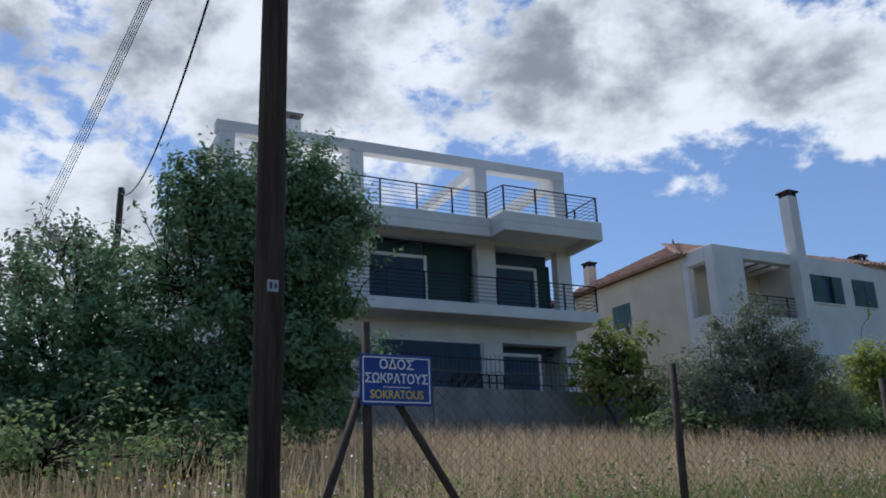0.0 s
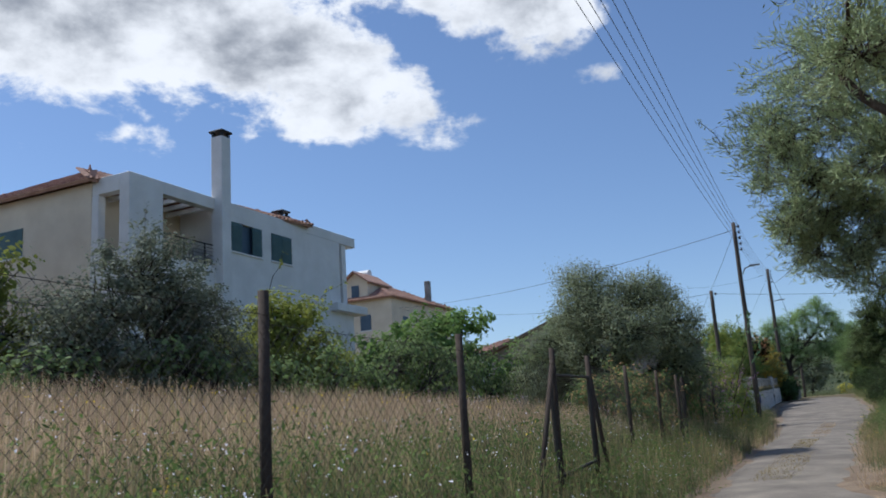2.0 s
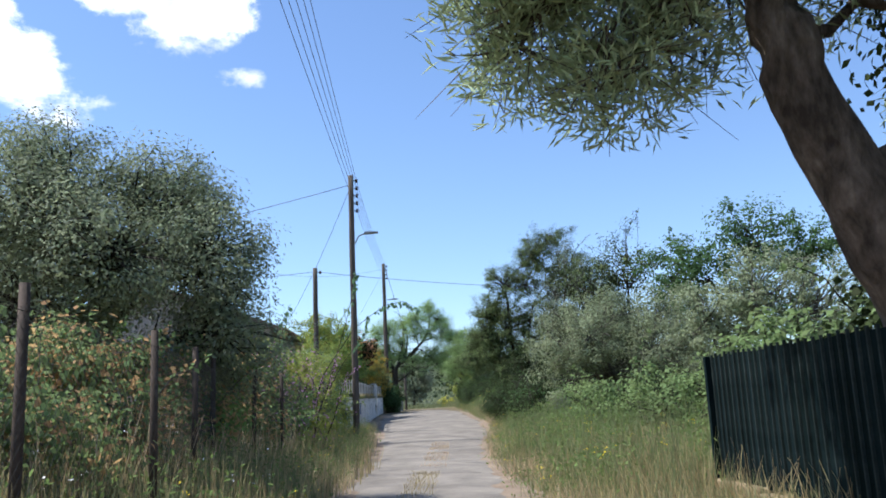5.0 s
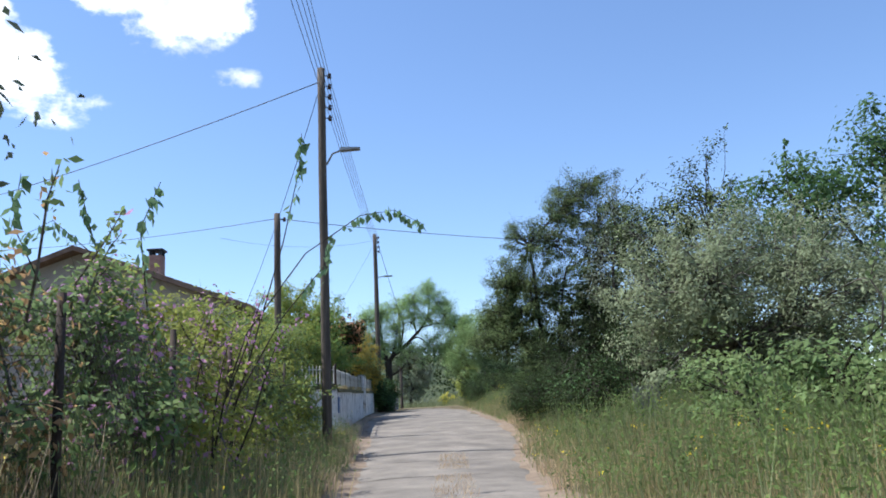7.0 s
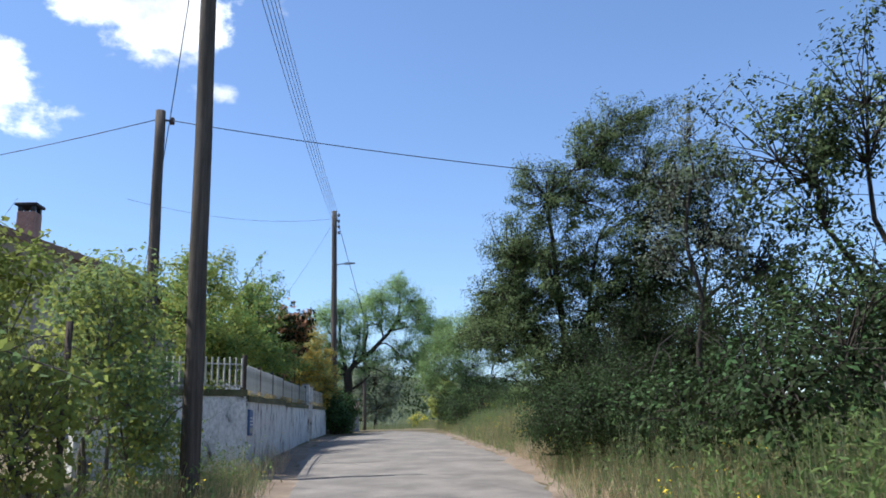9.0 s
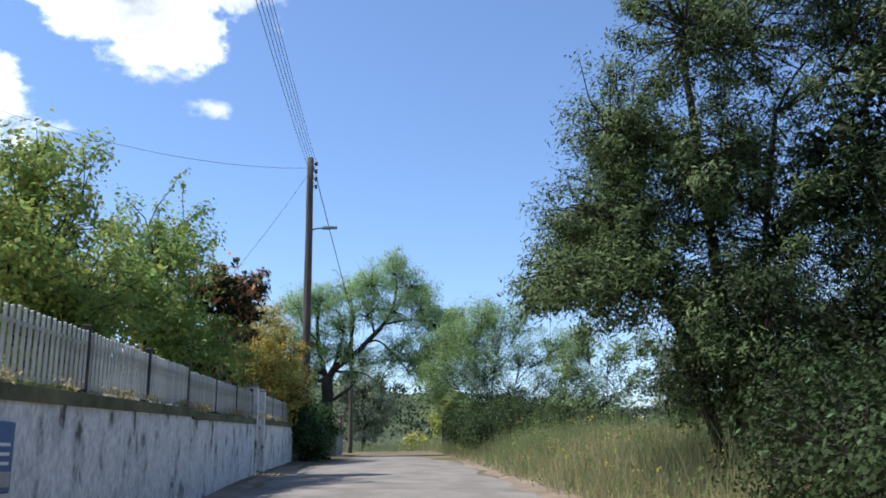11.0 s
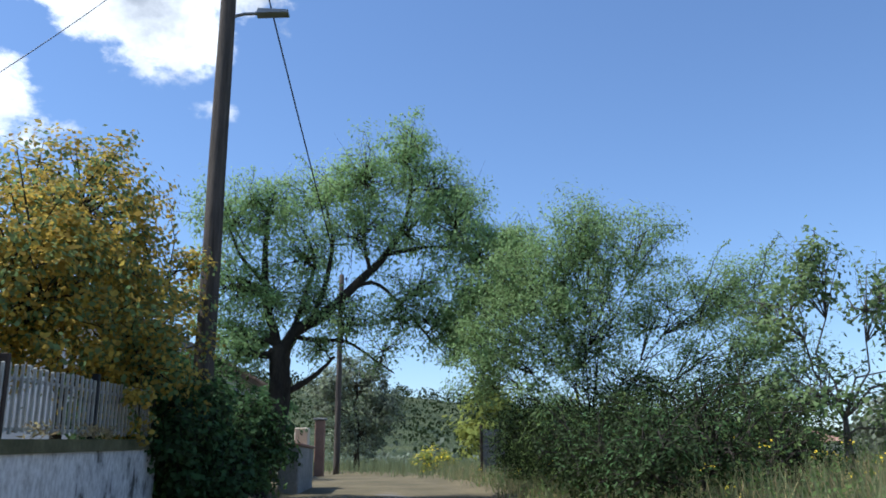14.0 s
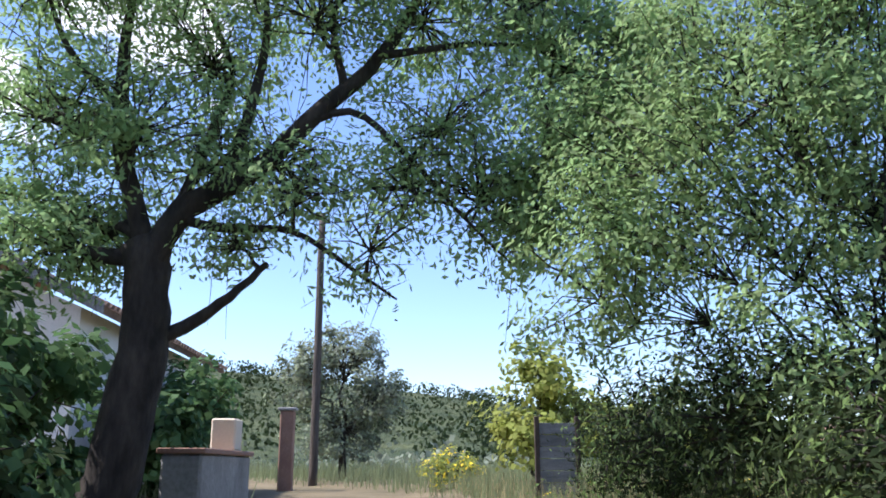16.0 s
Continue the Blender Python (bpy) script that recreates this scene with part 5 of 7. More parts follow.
def white_wall():
    """Flaking whitewashed wall with a picket fence on top; it turns a corner."""
    runs = [((47.3, 9.6), (49.3, 7.4)), ((49.3, 7.4), (56.0, 7.7)), ((56.0, 7.7), (62.35, 7.9)), ((63.7, 7.94), (69.8, 8.05))]
    for k, ((xa, ya), (xb, yb)) in enumerate(runs):
        L = math.hypot(xb - xa, yb - ya)
        w = thing("picket_wall", (xa, ya, 0), "flaking whitewashed wall topped with a white picket fence", "wall", "garden wall sections", rz=math.degrees(math.atan2(yb - ya, xb - xa)))
        za = float(np.interp(xa, [47, 49.3, 52, 63.5, 70], [3.2, 3.26, 3.36, 3.75, 3.95]))
        zb = float(np.interp(xb, [47, 49.3, 52, 63.5, 70], [3.2, 3.26, 3.36, 3.75, 3.95]))
        zg = min(float(np.interp(xa, RX, RZ)), float(np.interp(xb, RX, RZ))) - 0.3
        s = Shape()
        s.prism([(0.0, zg), (L - 0.01, zg), (L - 0.01, zb), (0.0, za)], 1, -0.11, 0.11)
        part("masonry", s, "flaked", w)
        c = Shape()
        c.prism([(0, za - 0.05), (L, zb - 0.05), (L, zb + 0.06), (0, za + 0.06)], 1, -0.14, 0.13)
        part("coping", c, "moss", w, "mossy coping strip")
        n = int(L / 0.118)
        base = None
        rng = random.Random(k + 2)
        ph = 0.52
        for i in range(n):
            u = (i + 0.5) * L / n
            z = za + (zb - za) * u / L + 0.1
            if base is None:
                sh = Shape().prism([(-0.012, 0), (0.012, 0), (0.012, ph - 0.01), (0.007, ph), (-0.007, ph), (-0.012, ph - 0.01)], 1, -0.011, 0.011)
                ob = base = part("picket", sh, "picket", w)
            else:
                ob = new("picket", base.data)
                ob.parent = w
            ob.location = (u, -0.03, z + rng.uniform(-0.01, 0.01))
            ob.rotation_euler = (0, rng.uniform(-0.012, 0.012), 0)
        for dz in (0.12, 0.5):
            r = Shape().prism([(0, za + dz), (L, zb + dz), (L, zb + dz + 0.025), (0, za + dz + 0.025)], 1, -0.018, 0.0)
            part("rail", r, "picket", w)
        m = max(1, round(L / 2.2))
        for i in range(m + 1):
            u = L * i / m
            z = za + (zb - za) * u / L
            part("post", Shape().box(u - 0.03, -0.05, z - 0.02, u + 0.03, 0.02, z + 0.68, 0.006), "rust_post" if i % 2 else "iron", w)
        if k == 1:
            m = part("meter_plate", Shape().box(0.06, -0.15, 2.62, 0.5, -0.11, 3.08, 0.01), "plate_blue", w, "faded blue enamel plate with pale unreadable marks")
            part("plate_face", Shape().box(0.1, -0.156, 2.66, 0.46, -0.1505, 2.76, 0.002), "metal_back", m)
            for z in (2.8, 2.86, 2.92):
                part("plate_mark", Shape().box(0.14, -0.155, z, 0.42, -0.1505, z + 0.022, 0.002), "sign_white", m, "pale unreadable bar")


def garden_gate():
    """White picket gate between two slim posts, in the gap of the wall."""
    g = thing("garden_gate", (62.35, 7.9, 2.6), "closed white picket garden gate between slim plastered posts", "gate", rz=1.7)
    for x in (0.09, 1.26):
        post = part("gate_post", Shape().box(x - 0.085, -0.15, -0.2, x + 0.085, 0.1, 1.83, 0.012), "flaked", g, "slim whitewashed post")
        part("post_cap", Shape().box(x - 0.1, -0.165, 1.83, x + 0.1, 0.115, 1.87, 0.008), "concrete", post)
    leaf = part("gate_frame", Shape().box(0.19, -0.03, 0.12, 0.23, 0.01, 1.72, 0.004).box(1.12, -0.03, 0.12, 1.16, 0.01, 1.72, 0.004).box(0.23, -0.03, 0.12, 1.12, 0.01, 0.17, 0.004).box(0.23, -0.03, 0.98, 1.12, 0.01, 1.03, 0.004).box(0.23, -0.03, 1.67, 1.12, 0.01, 1.72, 0.004), "picket", g)
    for i in range(7):
        x = 0.29 + i * 0.128
        part("picket", Shape().box(x - 0.04, -0.045, 1.0, x + 0.04, -0.031, 1.78, 0.004), "picket", leaf)
    for i in range(5):
        z = 0.25 + i * 0.16
        part("slat", Shape().box(0.235, -0.02, z, 1.115, -0.004, z + 0.1, 0.004), "picket", leaf)
    part("latch", Shape().box(1.08, -0.07, 1.0, 1.14, -0.046, 1.06, 0.006), "iron", leaf)


def trellis_arch():
    """Thin iron garden arch behind the gate."""
    a = thing("garden_arch", (66.4, 9.0, float(ground(66.4, 9.0))), "thin rusty iron garden arch among the shrubs", "arch")
    for y in (-0.3, 0.3):
        pts = [(-0.65, y, -0.1), (-0.65, y, 2.2)] + [(-0.65 * math.cos(math.pi * i / 8), y, 2.2 + 0.65 * math.sin(math.pi * i / 8)) for i in range(1, 8)] + [(0.65, y, 2.2), (0.65, y, -0.1)]
        part("hoop", Shape().tube(pts, 0.016, 6), "rust_post", a, smooth=True)
    for i in range(9):
        c = math.pi * i / 8
        x, z = -0.65 * math.cos(c), 2.2 + 0.65 * math.sin(c)
        part("rung", Shape().tube([(x, -0.3, z), (x, 0.3, z)], 0.009, 5), "rust_post", a)


house_unfinished()
garden_wall()
house_hip()
far_house()
plain_house("house", "low far house with red tile roof beyond the field", (160, -46), 11, 8, 1.5, 6.6, 1.9, wall="cream", windows=(("side", 3, 4.6, 1.1, 1.2),))
plain_house("house", "far white house with red tile roof", (118, 44.0), 12, 9, 8, 13.6, 2.0, wall="render_white", windows=(("front", 2.0, 11.2, 1.0, 1.3), ("side", 3, 11.2, 1.1, 1.3)))
plain_house("house", "pink rendered building behind the pale house", (25, 44), 14, 10, 5, 12.6, 2.6, wall="pink")
gable_house()
utility_pole((0.8, 6.09), 8.8, 0.118, 0.098, "thick dark wooden utility pole beside the wire fence", insul=0, crossarm=True)
utility_pole((43.4, 6.78), 10.78, 0.115, 0.088, "tall wooden utility pole with lamp arm beside the shrubs", "pole_grey", insul=5, arm=(8.35, 0.48, 0.35))
utility_pole((71.1, 7.75), 12.75, 0.15, 0.105, "tall wooden utility pole with lamp arm behind the hedge", "pole_grey", insul=4, arm=(10.27, 0.5, 0.06))
utility_pole((48.5, 8.85), 8.5, 0.11, 0.09, "thin wooden telephone pole in the garden", "pole_grey", insul=1)
utility_pole((95.0, 7.8), 11.6, 0.13, 0.1, "wooden pole by the bend of the lane", "pole_grey", insul=1)
utility_pole((-0.6, 33.7), 11.85, 0.13, 0.1, "far wooden pole beyond the olive trees", "pole_grey", insul=5)
utility_pole((1.75, 24.8), 11.15, 0.12, 0.09, "thin wooden pole behind the olive trees", "pole_grey", insul=1)
street_sign()
field_fence()
green_fence()
white_wall()
garden_gate()
trellis_arch()


# ---- overhead wires ----
def lines():
    b, c, n1 = (43.45, 6.58, 10.6), (71.15, 7.55, 12.57), (-0.55, 33.5, 11.67)
    for i in range(5):
        dz = -0.27 * i
        a = (0.76, 6.09 - 1.75 + 0.22 * i, 8.73)
        wire("line_wire", a, (b[0], b[1], b[2] + dz), 0.3, 0.007)
        wire("line_wire", (b[0], b[1], b[2] + dz), (c[0], c[1], c[2] + dz * 0.85), 0.35, 0.007)
        wire("line_wire", a, (n1[0], n1[1], n1[2] + dz), 0.3, 0.007)
    wire("service_cable", (43.4, 6.78, 10.45), (67, 37, 12.9), 0.6, 0.012, "cable", "black service cable to a house")
    wire("service_cable", (43.4, 6.78, 10.4), (57.5, 11.85, 7.15), 0.3, 0.009, "cable", "black service cable to a house")
    wire("stay_cable", (71.1, 7.65, 12.5), (76.5, 6.6, 8.2), 0.06, 0.014, "cable", "black stay cable down into the trees")
    wire("service_cable", (71.1, 7.75, 12.4), (63.4, 14.4, 11.2), 0.4, 0.006, "cable", "thin service cable to a house")
    wire("service_cable", (71.1, 7.75, 12.3), (68.2, 10.2, 7.4), 0.15, 0.006, "cable", "thin service cable to a house")
    wire("telephone_cable", (48.5, 8.85, 8.35), (52, -12, 7.6), 0.5, 0.009, "cable", "thin cable across the lane")
    wire("telephone_cable", (48.5, 8.85, 8.35), (66, 36, 12.5), 0.7, 0.009, "cable", "thin cable to a far house")
    wire("service_cable", (0.76, 5.9, 8.45), (1.75, 24.7, 10.95), 1.3, 0.016, "cable", "black service cable sagging from the pole")


lines()


# ---- trees and shrubs ----
def plant_left():
    tree("olive_tree", "large dark green olive tree in the dry field", "tree", (3.5, 14.2), [(0, 0, 0), (0.1, 0, 1.2), (0.2, 0.1, 2.2)],
         [(0.0, 0, 3.9, 1.2, 1.2, 1.3), (-0.6, 0, 4.5, 0.9, 0.9, 0.9), (0.4, 0, 4.8, 0.95, 0.9, 0.8), (1.2, 0, 5.1, 0.8, 0.8, 0.9), (1.7, -0.1, 4.2, 0.8, 0.9, 0.9), (-1.1, 0, 3.0, 1.2, 1.2, 1.4), (1.2, -0.1, 3.2, 1.0, 1.1, 1.4), (0.5, -0.4, 1.8, 1.6, 1.1, 1.2), (-1.3, -0.3, 1.5, 1.4, 1.1, 1.1), (1.4, 0.2, 1.4, 1.0, 1.1, 1.0), (1.0, -0.3, 2.5, 1.5, 1.1, 1.2), (0.2, -0.5, 2.9, 1.3, 1.1, 1.1), (-0.5, -0.4, 1.0, 1.8, 1.0, 0.9)], "field_olive", "bark_dark", 0.2, 40, 75, (0.075, 0.028), 0.24, seed=11, d=1.7, sz=0.95, shoots=10)
    tree("olive_tree", "bushy dark olive tree beside a larger one", "tree", (1.3, 15.2), [(0, 0, 0), (0, 0, 1.4)],
         [(-0.2, 0, 2.9, 1.2, 1.2, 1.2), (-0.9, 0, 2.1, 1.1, 1.1, 1.2), (0.3, 0.1, 1.5, 1.5, 1.1, 1.2), (-1.1, -0.2, 1.0, 1.0, 1.0, 0.9), (0.4, -0.3, 2.2, 1.2, 1.0, 1.0), (-0.3, -0.4, 0.8, 1.6, 1.0, 0.8)], "field_olive", "bark_dark", 0.16, 40, 70, (0.075, 0.028), 0.24, seed=12, d=1.7, sz=0.95, shoots=8)
    tree("shrub", "dense weedy green shrub under the olive trees", "shrub", (0.6, 10.5), None, [(0, 0, 0.7, 1.2, 1.0, 0.7), (-1.6, 0, 0.8, 1.2, 1.0, 0.8), (1.8, 0.5, 0.6, 1.1, 0.9, 0.6), (-3, 0.5, 0.9, 1.2, 1.0, 0.9)], "bush_leaf", "bark_dark", 0.04, 36, 50, (0.06, 0.022), 0.24, seed=10, d=1.2, sz=1.0)
    tree("almond_tree", "airy small-leaved tree behind the olives", "tree", (1.1, 20.3), [(0, 0, 0), (0, 0, 2.4)],
         [(0, 0, 4.6, 1.0, 1.0, 0.9), (-0.8, 0, 3.8, 1.0, 0.9, 0.9), (0.8, 0, 3.9, 0.9, 0.9, 0.8)], "olive", "bark_dark", 0.12, 26, 45, (0.09, 0.034), 0.25, seed=13, d=0.65, sz=1.2, shoots=6)
    tree("shrub", "yellow-green shrub below the pale house", "shrub", (16.6, 20.4), None, [(0, 0, 2.7, 1.3, 0.9, 1.1), (-0.7, 0, 1.9, 1.1, 0.9, 1.1), (0.9, 0, 1.4, 1.4, 0.9, 1.0)], "lemon_leaf", "bark_dark", 0.06, 34, 50, (0.1, 0.05), 0.24, seed=14, d=0.65, sz=1.2, shoots=5)
    tree("olive_tree", "dense grey-green olive tree in front of the hipped house", "tree", (18.9, 17.4), [(0, 0, 0), (0, 0, 1.2)],
         [(-0.3, 0, 3.1, 1.2, 1.2, 1.1), (-1.6, 0, 2.3, 1.4, 1.2, 1.2), (1.5, 0, 2.0, 1.6, 1.2, 1.2), (0, -0.3, 1.2, 2.3, 1.2, 1.0), (0.6, -0.3, 2.6, 1.3, 1.1, 0.9), (2.4, 0, 1.2, 1.4, 1.1, 1.0), (-2.2, 0, 1.2, 1.2, 1.0, 1.0)], "olive", "bark_dark", 0.15, 44, 70, (0.075, 0.028), 0.24, seed=15, d=1.7, sz=0.95, shoots=6)
    tree("shrub", "yellow-green citrus shrub in the gardens", "shrub", (25.3, 18.4), None, [(0, 0, 2.2, 1.5, 1.0, 1.0), (-1.4, 0, 1.6, 1.4, 1.0, 1.0), (1.5, 0, 1.7, 1.6, 1.0, 1.1), (0.6, 0, 2.8, 1.5, 0.9, 0.8), (-2.6, 0, 1.2, 1.2, 1.0, 0.9), (2.9, 0, 1.3, 1.3, 1.0, 0.9), (0, -0.6, 0.9, 2.4, 0.8, 0.7)], "lemon_leaf", "bark_dark", 0.06, 40, 60, (0.08, 0.04), 0.25, seed=16, d=0.9, sz=1.1, shoots=5)
    tree("shrub", "low scrub along the far edge of the field", "shrub", (22.0, 16.0), None, [(-6, 1, 0.8, 1.6, 0.8, 0.7), (-3, 0.3, 0.9, 1.8, 0.8, 0.8), (0, 0, 0.8, 1.8, 0.8, 0.7), (3, 0, 1.0, 1.8, 0.9, 0.9), (6.5, 0, 1.3, 2.0, 0.9, 1.1), (10, 0, 1.5, 2.0, 0.9, 1.2), (8.2, 0.2, 2.0, 1.5, 0.9, 0.9), (13.0, 0.4, 1.6, 1.8, 0.9, 1.2)], "bush_leaf", "bark_dark", 0.04, 32, 45, (0.09, 0.04), 0.26, seed=20, d=0.65, sz=1.2)
    tree("shrub", "mixed green orchard shrub in the gardens", "shrub", (33.0, 19.2), None, [(0, 0, 2.8, 2.2, 1.2, 1.1), (-2.4, 0, 1.8, 1.8, 1.2, 1.1), (2.6, 0, 2.4, 2.2, 1.2, 1.1), (0.3, 0, 1.2, 3.4, 1.2, 1.0), (2.2, 0, 3.5, 1.7, 1.2, 0.9), (5.6, 0, 3.9, 1.5, 1.2, 1.3), (5.8, 0, 2.2, 1.8, 1.2, 1.2)], "green_leaf", "bark_dark", 0.08, 40, 50, (0.12, 0.06), 0.28, seed=17, d=0.65, sz=1.2, shoots=6)
    tree("shrub", "green orchard shrub in the gardens", "shrub", (42, 18.0), None, [(0, 0, 2.4, 2.4, 1.4, 1.3), (3, 0, 2.2, 2.2, 1.2, 1.2), (-2.8, 0, 1.6, 1.8, 1.2, 1.0)], "green_leaf", "bark_dark", 0.08, 40, 50, (0.12, 0.06), 0.28, seed=18, d=0.65, sz=1.2, shoots=6)
    tree("olive_tree", "broad round grey-green olive tree beside the field fence", "tree", (27.2, 8.5), [(0, 0, 0), (0.1, 0, 1.0), (0.2, 0.1, 1.8)],
         [(-0.6, 0.5, 3.9, 1.2, 1.0, 0.75), (0, -0.9, 3.6, 1.2, 0.85, 0.75), (0.8, 1.5, 2.9, 1.2, 0.9, 0.9), (-0.5, -1.6, 2.6, 1.2, 0.9, 1.0), (0.4, 0, 2.8, 1.2, 1.5, 1.1), (-1.2, 1.5, 2.1, 1.2, 1.0, 0.9), (0, -1.7, 1.6, 1.2, 0.9, 0.8), (-1.5, 0.4, 3.1, 1.1, 1.1, 0.9), (-1.6, -0.7, 2.5, 1.1, 1.0, 0.9), (-1.7, 0.4, 1.7, 1.1, 1.3, 0.8), (-1.2, 1.9, 1.3, 1.1, 0.8, 0.7)], "olive_pale", "bark_dark", 0.18, 72, 62, (0.07, 0.021), 0.26, seed=19, d=2.6, sz=0.62, lim=0.25, shoots=2, second=("olive", 0.25))
    tree("citrus_tree", "round dark green garden tree", "tree", (41.0, 15.5), [(0, 0, 0), (0, 0, 1.6)],
         [(0, 0, 3.6, 1.6, 1.4, 1.3), (-1.2, 0, 2.5, 1.5, 1.3, 1.2), (1.3, 0, 2.6, 1.5, 1.3, 1.2), (0, -0.4, 1.4, 1.9, 1.2, 1.0)], "bush_leaf", "bark_dark", 0.13, 38, 50, (0.11, 0.055), 0.26, seed=23, d=0.7, sz=1.1, shoots=4)
    tree("citrus_tree", "small green garden tree beyond the field", "tree", (36.0, 13.4), [(0, 0, 0), (0, 0, 1.2)],
         [(0, 0, 2.6, 1.4, 1.2, 1.1), (-0.8, 0, 1.6, 1.3, 1.1, 1.0), (0.9, 0, 1.6, 1.3, 1.1, 1.0)], "green_leaf", "bark_dark", 0.1, 36, 50, (0.1, 0.05), 0.25, seed=24, d=0.7, sz=1.1, shoots=4)
    # shrubs along the fence, with blossom and orange-tinted leaves
    rng = random.Random(21)
    row = ((21.5, 7.1, 1.2, "bush_leaf", ("orange_leaf", 0.2), 4), (24.0, 7.2, 1.4, "bush_leaf", ("orange_leaf", 0.36), 5), (26.6, 7.3, 1.5, "green_leaf", ("orange_leaf", 0.36), 5),
           (29.2, 7.4, 1.6, "bush_leaf", ("orange_leaf", 0.34), 6), (31.5, 7.5, 1.75, "bush_leaf", ("purple", 0.1), 10), (33.6, 7.6, 1.9, "lemon_leaf", ("purple", 0.12), 13),
           (36.0, 7.6, 2.1, "lemon_leaf", ("purple", 0.09), 11), (38.6, 7.8, 2.25, "bush_leaf", ("lemon_leaf", 0.4), 6), (41.2, 8.0, 2.45, "lemon_leaf", None, 4), (43.3, 7.9, 2.7, "bush_leaf", ("lemon_leaf", 0.5), 4), (45.2, 8.4, 2.7, "bush_leaf", ("green_leaf", 0.5), 3), (45.8, 10.4, 3.1, "lemon_leaf", None, 4))
    for i, (x, y, hh, mat, sec, sh) in enumerate(row):
        tree("shrub", "tangled roadside shrub with tinted spring leaves growing through the fence", "shrub", (x, y), None,
             [(0, 0, hh * 0.62, 1.1, 0.75, hh * 0.4), (rng.uniform(-0.8, 0.8), 0.1, hh * 0.85, 0.8, 0.6, hh * 0.28), (rng.uniform(-0.6, 0.6), -0.45, hh * 0.35, 1.0, 0.5, hh * 0.33)], mat, "bark_grey", 0.03, 26, 42, (0.075, 0.03), 0.2, seed=30 + i, d=2.2, sz=0.68, fine=1, group="roadside shrubs", second=sec, twig=0.007, shoots=sh)
    climber("climbing_shrub", "arching climber shoots with rows of hanging leaves", (34.4, 7.3),
            [([(0, 0, 0.2), (0.1, -0.5, 1.7), (0.4, -1.2, 2.75), (0.7, -1.9, 3.3), (0.9, -2.35, 3.4), (1.0, -2.75, 3.2)], 0.55), ([(0, -0.2, 0.2), (-0.3, -0.7, 1.6), (-0.6, -1.1, 2.7), (-0.9, -1.35, 3.5), (-1.0, -1.4, 3.9)], 0.6), ([(0, 0.4, 0.2), (0.1, 1.0, 1.8), (0.4, 1.6, 2.9), (0.6, 2.2, 3.4), (0.6, 2.6, 3.2)], 0.6),
             ([(-0.5, 0.4, 0.2), (-0.8, 0.8, 1.9), (-1.1, 1.0, 2.9), (-1.2, 1.1, 3.4)], 0.55), ([(0, 0, 0.2), (0.3, -0.9, 1.9), (0.6, -1.4, 2.6), (0.9, -1.5, 3.1)], 0.5), ([(-0.6, 0, 0.2), (-1.4, 0.2, 1.7), (-2.0, 0.1, 2.6), (-2.3, -0.2, 3.0)], 0.5), ([(-1.5, 0.3, 0.2), (-2.3, 0.8, 1.7), (-2.8, 1.0, 2.5), (-3.1, 0.8, 2.9)], 0.5)], "field_olive", "bark_dark", (0.13, 0.075), 48)
    climber("flowering_shrub", "tall twiggy shrub with pink blossom above the fence", (33.0, 6.6),
            [([(0.1, 0.3, 0.1), (0, 0.1, 1.0), (0, -0.14, 1.6), (0, -0.25, 1.95), (0, -0.35, 2.2)], 0.45), ([(0, 0.1, 0.1), (0, -0.22, 0.85), (0, -0.35, 1.3), (0, -0.5, 1.7), (0.1, -0.8, 1.95)], 0.4), ([(-0.1, 0.2, 0.1), (-0.2, 0.15, 0.9), (-0.2, 0.05, 1.45), (-0.3, -0.1, 1.85)], 0.4),
             ([(0.2, 0.5, 0.1), (0.3, 0.5, 1.1), (0.2, 0.35, 1.7), (0.3, 0.3, 2.1)], 0.4), ([(-0.4, 0.6, 0.1), (-0.6, 0.75, 1.0), (-0.7, 0.7, 1.6), (-0.9, 0.75, 2.0)], 0.4)], "purple", "bark_dark", (0.04, 0.03), 43)
    # garden trees behind the white wall
    tree("citrus_tree", "yellow-green citrus tree leaning over the white wall", "tree", (55.6, 9.9), [(0, 0, 0), (0, 0, 1.6)],
         [(0.2, 0, 4.2, 1.3, 1.2, 1.1), (-1.2, -0.2, 2.9, 1.2, 1.1, 1.1), (1.4, -0.3, 3.0, 1.3, 1.1, 1.1), (0, -0.6, 2.1, 1.8, 0.9, 0.8)], "lemon_leaf", "bark_dark", 0.14, 40, 60, (0.1, 0.04), 0.24, seed=51, d=2.3, sz=0.66, shoots=6, second=("green_leaf", 0.3))
    tree("citrus_tree", "round green citrus tree behind the white wall", "tree", (60.2, 9.5), [(0, 0, 0), (0, 0, 1.6)],
         [(0, 0, 4.2, 1.4, 1.2, 1.2), (-1.3, -0.3, 3.1, 1.4, 1.2, 1.2), (1.5, -0.2, 3.1, 1.4, 1.2, 1.2), (0, -0.8, 2.1, 2.0, 0.9, 0.9)], "green_leaf", "bark_dark", 0.14, 42, 60, (0.1, 0.04), 0.24, seed=52, d=2.3, sz=0.66, second=("lemon_leaf", 0.4), shoots=6)
